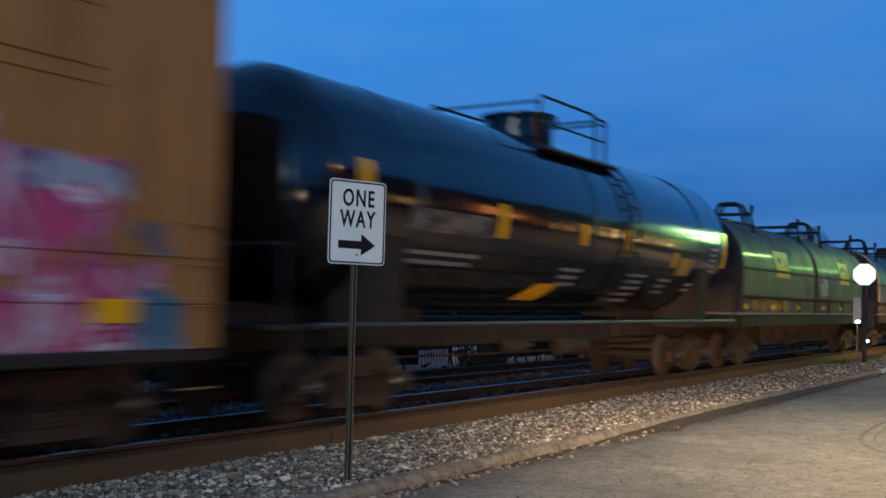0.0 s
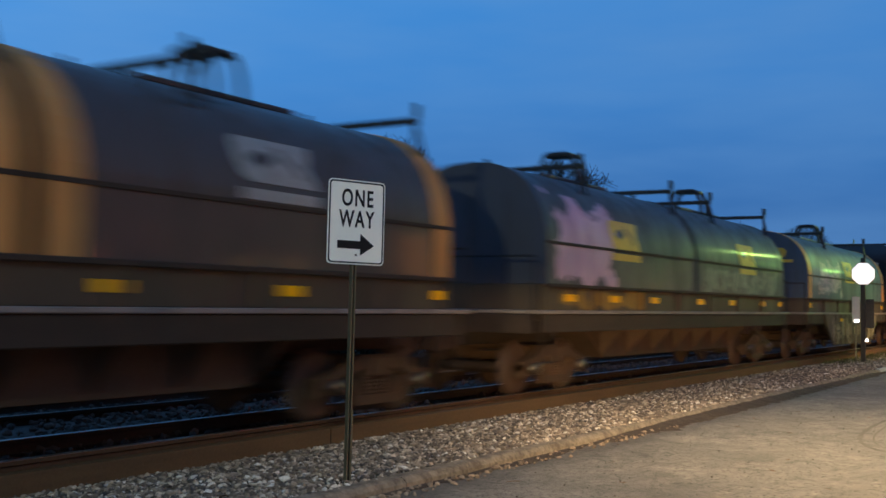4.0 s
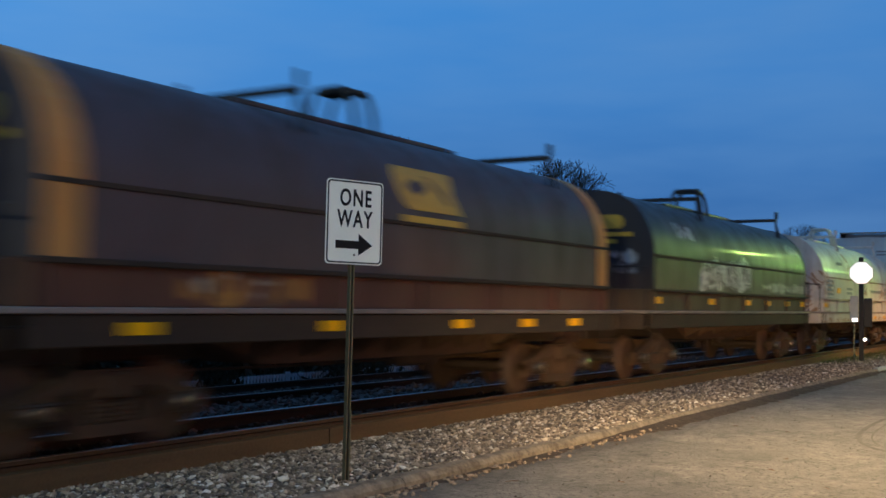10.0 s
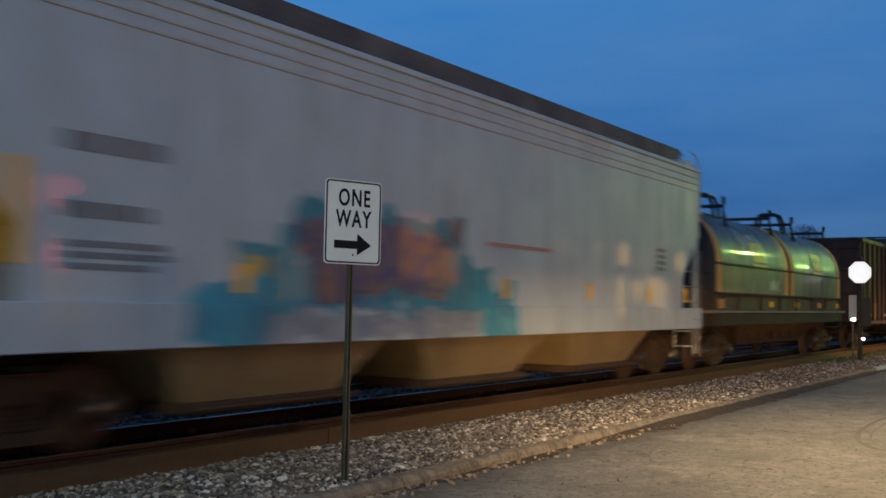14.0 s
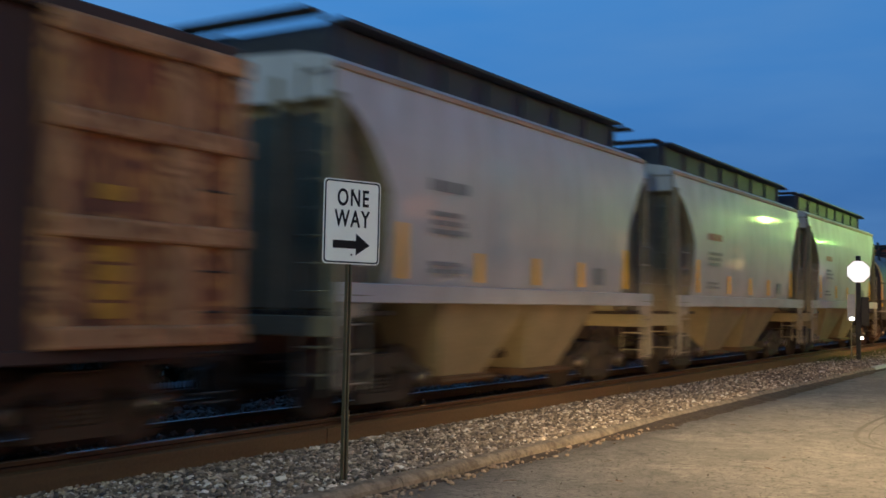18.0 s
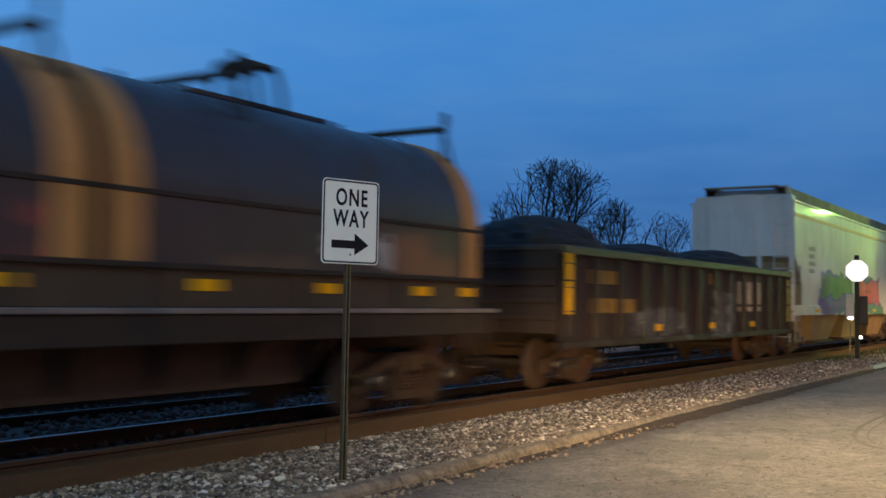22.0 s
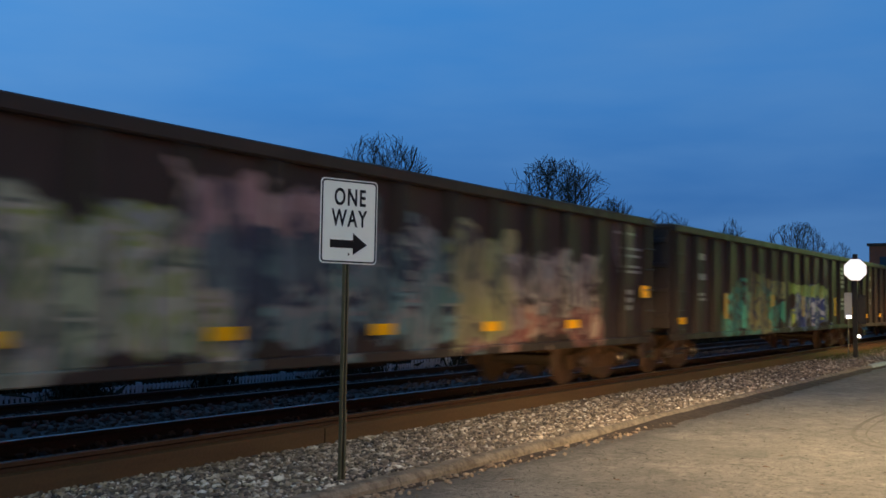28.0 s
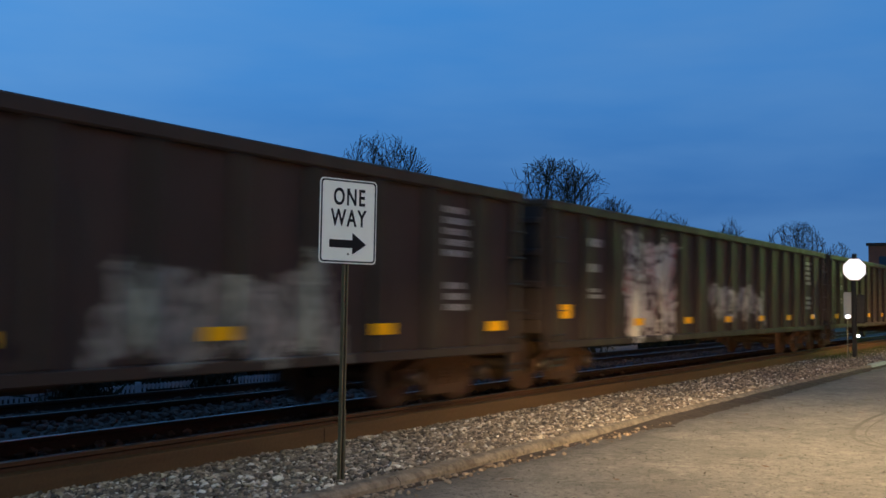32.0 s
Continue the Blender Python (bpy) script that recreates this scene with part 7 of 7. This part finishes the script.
    for yy in (-0.95, -0.3, 0.35, 1.0):
        part("end_stiffener", soft_box(-h - 0.03, -h + 0.02, yy - 0.05, yy + 0.05, 3.05, 4.35, 0.01, 1), w2, c)
    w3 = paint("pale_hopper_paint", (0.505, 0.51, 0.49), 0.52, (0.25, 0.19, 0.14), 0.3, coat=0.2, gloss=0.05)
    c, h = hopper_car("covered_hopper", "pale grey-white covered hopper with amber strips", 300.85, 318.3, w3, "flat", 3, 4.52, (1.18, 1.50), 4.96, (1.12, 2.07, 2.96), tanm)
    reflectors(c, (-h + 1.3, h - 0.8), 2.0, -1.54, 0.17, 0.85)
    reflectors(c, (-h + 5.2, -2.2, 0.4, 2.6, 5.2), 1.75, -1.536, 0.17, 0.36)
    stencil(c, -h + 2.7, 2.9, 1.0, 0.4, 2, -1.535, surface("rust_lettering", (0.40, 0.2, 0.14), (0.35, 0.2, 0.15), 0.6), 8)
    stencil(c, -h + 2.5, 2.2, 0.8, 0.8, 5, -1.535, DARKSTENCIL, 9)


hoppers()


def gondolas():
    FADED = surface("faded_emblem_paint", (0.115, 0.095, 0.085), (0.06, 0.045, 0.04), 0.6, 0, 4, 30)
    brown = paint("dark_brown_gondola_paint", (0.066, 0.037, 0.029), 0.6, (0.03, 0.022, 0.018), 0.5)
    panel = paint("rusty_orange_rib", (0.46, 0.23, 0.105), 0.65, (0.16, 0.07, 0.038), 0.5, tags=[(3.9, 6.6, 0.9, 4.0, [(0.46, 0.23, 0.10), (0.27, 0.12, 0.055), (0.52, 0.27, 0.12), (0.20, 0.085, 0.04), (0.44, 0.22, 0.09)], 113)])
    sheet_rust = [(0.21, 0.068, 0.034), (0.44, 0.195, 0.06), (0.14, 0.048, 0.028), (0.52, 0.235, 0.08), (0.20, 0.068, 0.038)]
    deep = paint("deep_rust_panel", (0.22, 0.082, 0.042), 0.65, (0.09, 0.04, 0.028), 0.5, tags=[(3.9, 6.6, 0.9, 2.3, sheet_rust, 111), (3.9, 6.6, 2.2, 4.2, sheet_rust, 112)])
    c, h = gondola_car("high_side_gondola", "tall dark brown gondola with a rusty orange end panel", 198.9, 211.85, brown, 4.08, 0.9, 0.98)
    part("end_panel", soft_box(4.15, h + 0.01, -1.60, -1.47, 1.02, 3.9, 0.02, 1), deep, c, "rusty orange end panel")
    for z in (1.13, 2.09, 3.02, 3.84):
        part("panel_rib", soft_box(4.12, h + 0.05, -1.70, -1.60, z - 0.10, z + 0.10, 0.03, 2), panel, c)
    for x, w in ((4.24, 0.09), (5.66, 0.24), (h - 0.08, 0.09)):
        part("panel_post", soft_box(x - w, x + w, -1.66, -1.603, 1.03, 3.86, 0.02, 2), panel, c)
    for z in (1.36, 1.53, 1.70, 1.87, 2.42):
        part("reflector", soft_box(4.68, 4.98, -1.612, -1.601, z - 0.07, z + 0.07, 0.003, 1), WORNTAPE, c, "amber reflective strip")
    for x in (-h + 2.2, -1.2, 1.8):
        part("painted_patch", soft_box(x - 0.2, x + 0.2, -1.60, -1.581, 1.1, 1.7, 0.003, 1), surface("rust_patch", (0.22, 0.09, 0.03), (0.16, 0.07, 0.03), 0.7), c, "rusty painted patch")
        stencil(c, x - 0.9, 1.25, 0.4, 0.14, 1, -1.583, seed=4)

    low = paint("sooty_gondola_paint", (0.038, 0.024, 0.019), 0.6, (0.03, 0.024, 0.02), 0.5, tags=[(-4.4, -1.2, 0.8, 1.35, SMOKES, 72), (0.4, 2.3, 0.85, 1.75, SMOKES, 71)])
    c, h = gondola_car("loaded_gondola", "low dark gondola heaped with dark scrap", 265.6, 280.7, low, 2.46, 0.72, 1.15, surface("scuffed_chord", (0.05, 0.036, 0.03), (0.34, 0.29, 0.25), 0.6, 0.2, 1.2, 30, 0.3, 0.58, 0.68, (0.5, 2, 2)))
    reflectors(c, (-3.2, 0.2, 3.4), 1.03, -1.592, 0.36, 0.13)
    cream = surface("worn_cream_paint", (0.62, 0.50, 0.34), (0.36, 0.27, 0.17), 0.7, 0, 5, 40)
    ochre = surface("worn_ochre_paint", (0.36, 0.20, 0.018), (0.21, 0.115, 0.015), 0.7, 0, 5, 40)
    red = surface("worn_red_paint", (0.36, 0.10, 0.04), (0.25, 0.08, 0.04), 0.7, 0, 5, 40)
    y0, y1 = -1.487, -1.481
    for x in (2.75, 3.55, 4.35):
        part("painted_block", soft_box(x - 0.2, x + 0.2, y0, y1, 1.52, 2.08, 0.002, 1), cream, c, "worn cream painted block")
        part("painted_block", soft_box(x - 0.2, x + 0.2, y0, y1, 1.34, 1.46, 0.002, 1), cream, c, "worn cream painted block")
    for xa, xb, za, zb in ((-6.35, -5.72, 1.84, 2.08), (-5.62, -4.95, 1.84, 2.08), (-6.3, -5.6, 1.32, 1.58), (-5.5, -5.0, 1.32, 1.58), (-4.9, -4.2, 1.32, 1.58), (0.3, 0.62, 1.95, 2.2), (6.1, 6.55, 1.92, 2.07)):
        part("painted_block", soft_box(xa, xb, y0, y1, za, zb, 0.002, 1), ochre, c, "worn ochre painted block")
    part("painted_block", soft_box(6.1, 6.55, y0, y1, 2.08, 2.25, 0.002, 1), red, c, "worn red painted block")
    for xa, xb, zs in ((h - 0.72, h - 0.46, ((1.05, 1.5), (1.53, 2.0), (2.03, 2.22))), (-h + 0.05, -h + 0.28, ((1.30, 1.85), (1.88, 2.32)))):
        for z0, z1 in zs:
            part("amber_panel", soft_box(xa, xb, -1.60, -1.585, z0, z1, 0.003, 1), ochre if xa > 0 else AMBER, c, "tall amber panel")
    scrap = surface("dark_scrap_load", (0.030, 0.028, 0.028), (0.055, 0.048, 0.042), 0.85, 0.0, 5, 40, 0.9)
    for k, (x, L, hh) in enumerate(((-5.6, 2.7, 0.74), (-1.0, 2.2, 0.46), (4.7, 3.2, 0.60))):
        bm = bmesh.new()
        bmesh.ops.create_icosphere(bm, subdivisions=4, radius=1.0)
        for v in bm.verts:
            d = 1 + 0.10 * noise.noise(v.co * 2.6 + Vector((k * 5, 0, 0))) + 0.07 * noise.noise(v.co * 7)
            v.co = Vector((v.co.x * L / 2 * d, v.co.y * 1.36 * d if abs(v.co.y) < 0.9 else v.co.y * 1.36, max(v.co.z, -0.4) * hh * d))
        uc = (265.6 + 280.7) / 2
        ob = new("load_mound", to_mesh("load_mound", bm, scrap))
        tagged(ob, "dark heap of scrap lying in the gondola", "load", "scrap heaps in the gondola")
        ob.matrix_basis = pose(uc + x, TRACK_Y, RAIL_TOP + 2.36)
        CARS.append((ob, uc + x, 2.36))
        part("load_bed", boxes((x - L / 2 - 0.6, x + L / 2 + 0.6, -1.43, 1.43, 1.05, 2.05)), scrap, c, "dark scrap filling the car")

    rows = [
        (319.6, 338.7, [(-9.3, -2.2, 0.80, 2.35, OLIVES, 80), (-2.6, 2.6, 0.85, 2.55, DUSKY, 83), (-3.2, -0.6, 2.05, 2.75, [(0.36, 0.22, 0.21), (0.42, 0.28, 0.26), (0.08, 0.07, 0.08), (0.34, 0.21, 0.20)], 93), (-2.9, -1.0, 1.55, 2.2, [(0.035, 0.05, 0.08), (0.10, 0.15, 0.16), (0.03, 0.04, 0.07)], 94), (2.4, 7.2, 0.80, 1.5, RUDDY, 84), (2.6, 6.9, 1.35, 2.35, MURKY, 81), (1.9, 3.7, 0.9, 2.45, [(0.30, 0.29, 0.12), (0.34, 0.31, 0.16), (0.10, 0.09, 0.07), (0.28, 0.28, 0.15)], 82)], "dark brown gondola covered in pale and blue graffiti"),
        (339.9, 359.05, [(-6.0, -2.9, 0.78, 1.72, TEALS, 85), (-4.9, -4.2, 1.5, 2.2, TEALS, 86), (-3.6, -1.7, 0.80, 2.1, MUSTARD, 90), (-2.0, -0.15, 0.85, 1.75, TEALS, 87), (-1.5, -0.3, 1.7, 2.15, MUSTARD, 91), (0.35, 5.4, 0.78, 1.85, BLUES, 88), (0.35, 5.4, 1.75, 2.15, [(0.30, 0.42, 0.10), (0.36, 0.48, 0.14), (0.28, 0.40, 0.10)], 89)], "dark brown gondola with teal, yellow and blue graffiti"),
        (360.05, 378.95, [(1.4, 4.9, 0.80, 1.80, [(0.30, 0.29, 0.235), (0.13, 0.12, 0.10), (0.36, 0.35, 0.29), (0.24, 0.23, 0.185), (0.32, 0.31, 0.25)], 92)], "dark brown gondola with a little grey graffiti"),
        (379.8, 399.9, [(-6.6, -3.8, 0.82, 2.75, [(0.52, 0.50, 0.45), (0.58, 0.55, 0.50), (0.07, 0.045, 0.045), (0.56, 0.53, 0.48), (0.30, 0.10, 0.09), (0.54, 0.51, 0.46)], 95), (-1.4, 3.1, 1.1, 1.85, WHITES, 97)], "dark brown gondola with white graffiti near its end"),
        (400.7, 419.8, [], "dark brown gondola at the rear of the view")]
    for i, (u0, u1, tags, label) in enumerate(rows):
        m = paint("brown_gondola_paint", (0.041, 0.028, 0.022), 0.6, (0.03, 0.024, 0.019), 0.5, tags=tags)
        c, h = gondola_car("gondola", label, u0, u1, m, 3.16, 0.72, 1.22)
        y = -1.592
        reflectors(c, (-h + 0.4, h - 1.2) if i == 1 else [-8.2 + k * 2.78 for k in range(6)] if i == 0 else [-8.75 + k * 2.87 for k in range(7)] if i != 3 else [-6.2 + k * 2.87 for k in range(6)], 1.13, y, 0.46, 0.14)
        if i == 1:
            for x in (-6.1, -1.9, 1.5, 5.9):
                part("reflector", soft_box(x - 0.12, x + 0.12, y - 0.008, y, 1.45 if x == -1.9 else 1.15, 1.75, 0.003, 1), AMBER if x > 5 else LOGO_YELLOW, c, "tall amber reflective strip")
        za = 1.6 if i == 0 else 1.22
        xa = -h + 0.38 if i == 3 else h - 0.75
        if i != 2:
            part("reflector", soft_box(xa, xa + 0.4, y - 0.008, y, za, za + 0.23, 0.003, 1), AMBER, c, "amber reflective panel")
        stencil(c, -h + 2.0, 2.55, 0.7, 0.24, 1, -1.483, seed=i)
        stencil(c, -h + 2.0, 2.1, 0.7, 0.24, 1, -1.483, seed=i + 2)
        stencil(c, -h + 2.0, 1.65, 0.7, 0.22, 2, -1.483, seed=i + 4)
        if i == 0:
            part("emblem", disc_stack(bmesh.new(), [(-1.487, 0.005), (-1.487, 0.53), (-1.481, 0.53)], 28, "y", (8.2, 0, 2.62)), FADED, c, "faded round emblem")
            for z, xa, xb in ((2.78, 7.72, 8.70), (2.50, 7.95, 9.05), (2.36, 7.95, 9.0), (2.16, 7.95, 9.0), (2.06, 7.95, 9.0)):
                part("stencil", soft_box(xa, xb, -1.494, -1.4885, z, z + 0.05, 0.002, 1), STENCIL, c, "worn white painted stripe")
        else:
            stencil(c, h - 1.9, 2.45, 0.7, 0.75, 5, -1.483, seed=i + 6)
        stencil(c, h - (1.15 if i == 0 else 1.9), 1.55, 0.6, 0.45, 3, -1.483, seed=i + 8)


gondolas()


def rolled(t):
    """How far the train has rolled after t seconds, in metres."""
    return 11.0805 * t + 0.017606 * t * t - 0.00025609 * t ** 3


def motions():
    for ob, u, dz in CARS:
        walk(ob, [(t, pose(u - rolled(t), TRACK_Y, RAIL_TOP + dz)) for t in (0, 4, 8, 12, 16, 20, 24, 28, 32)])


motions()
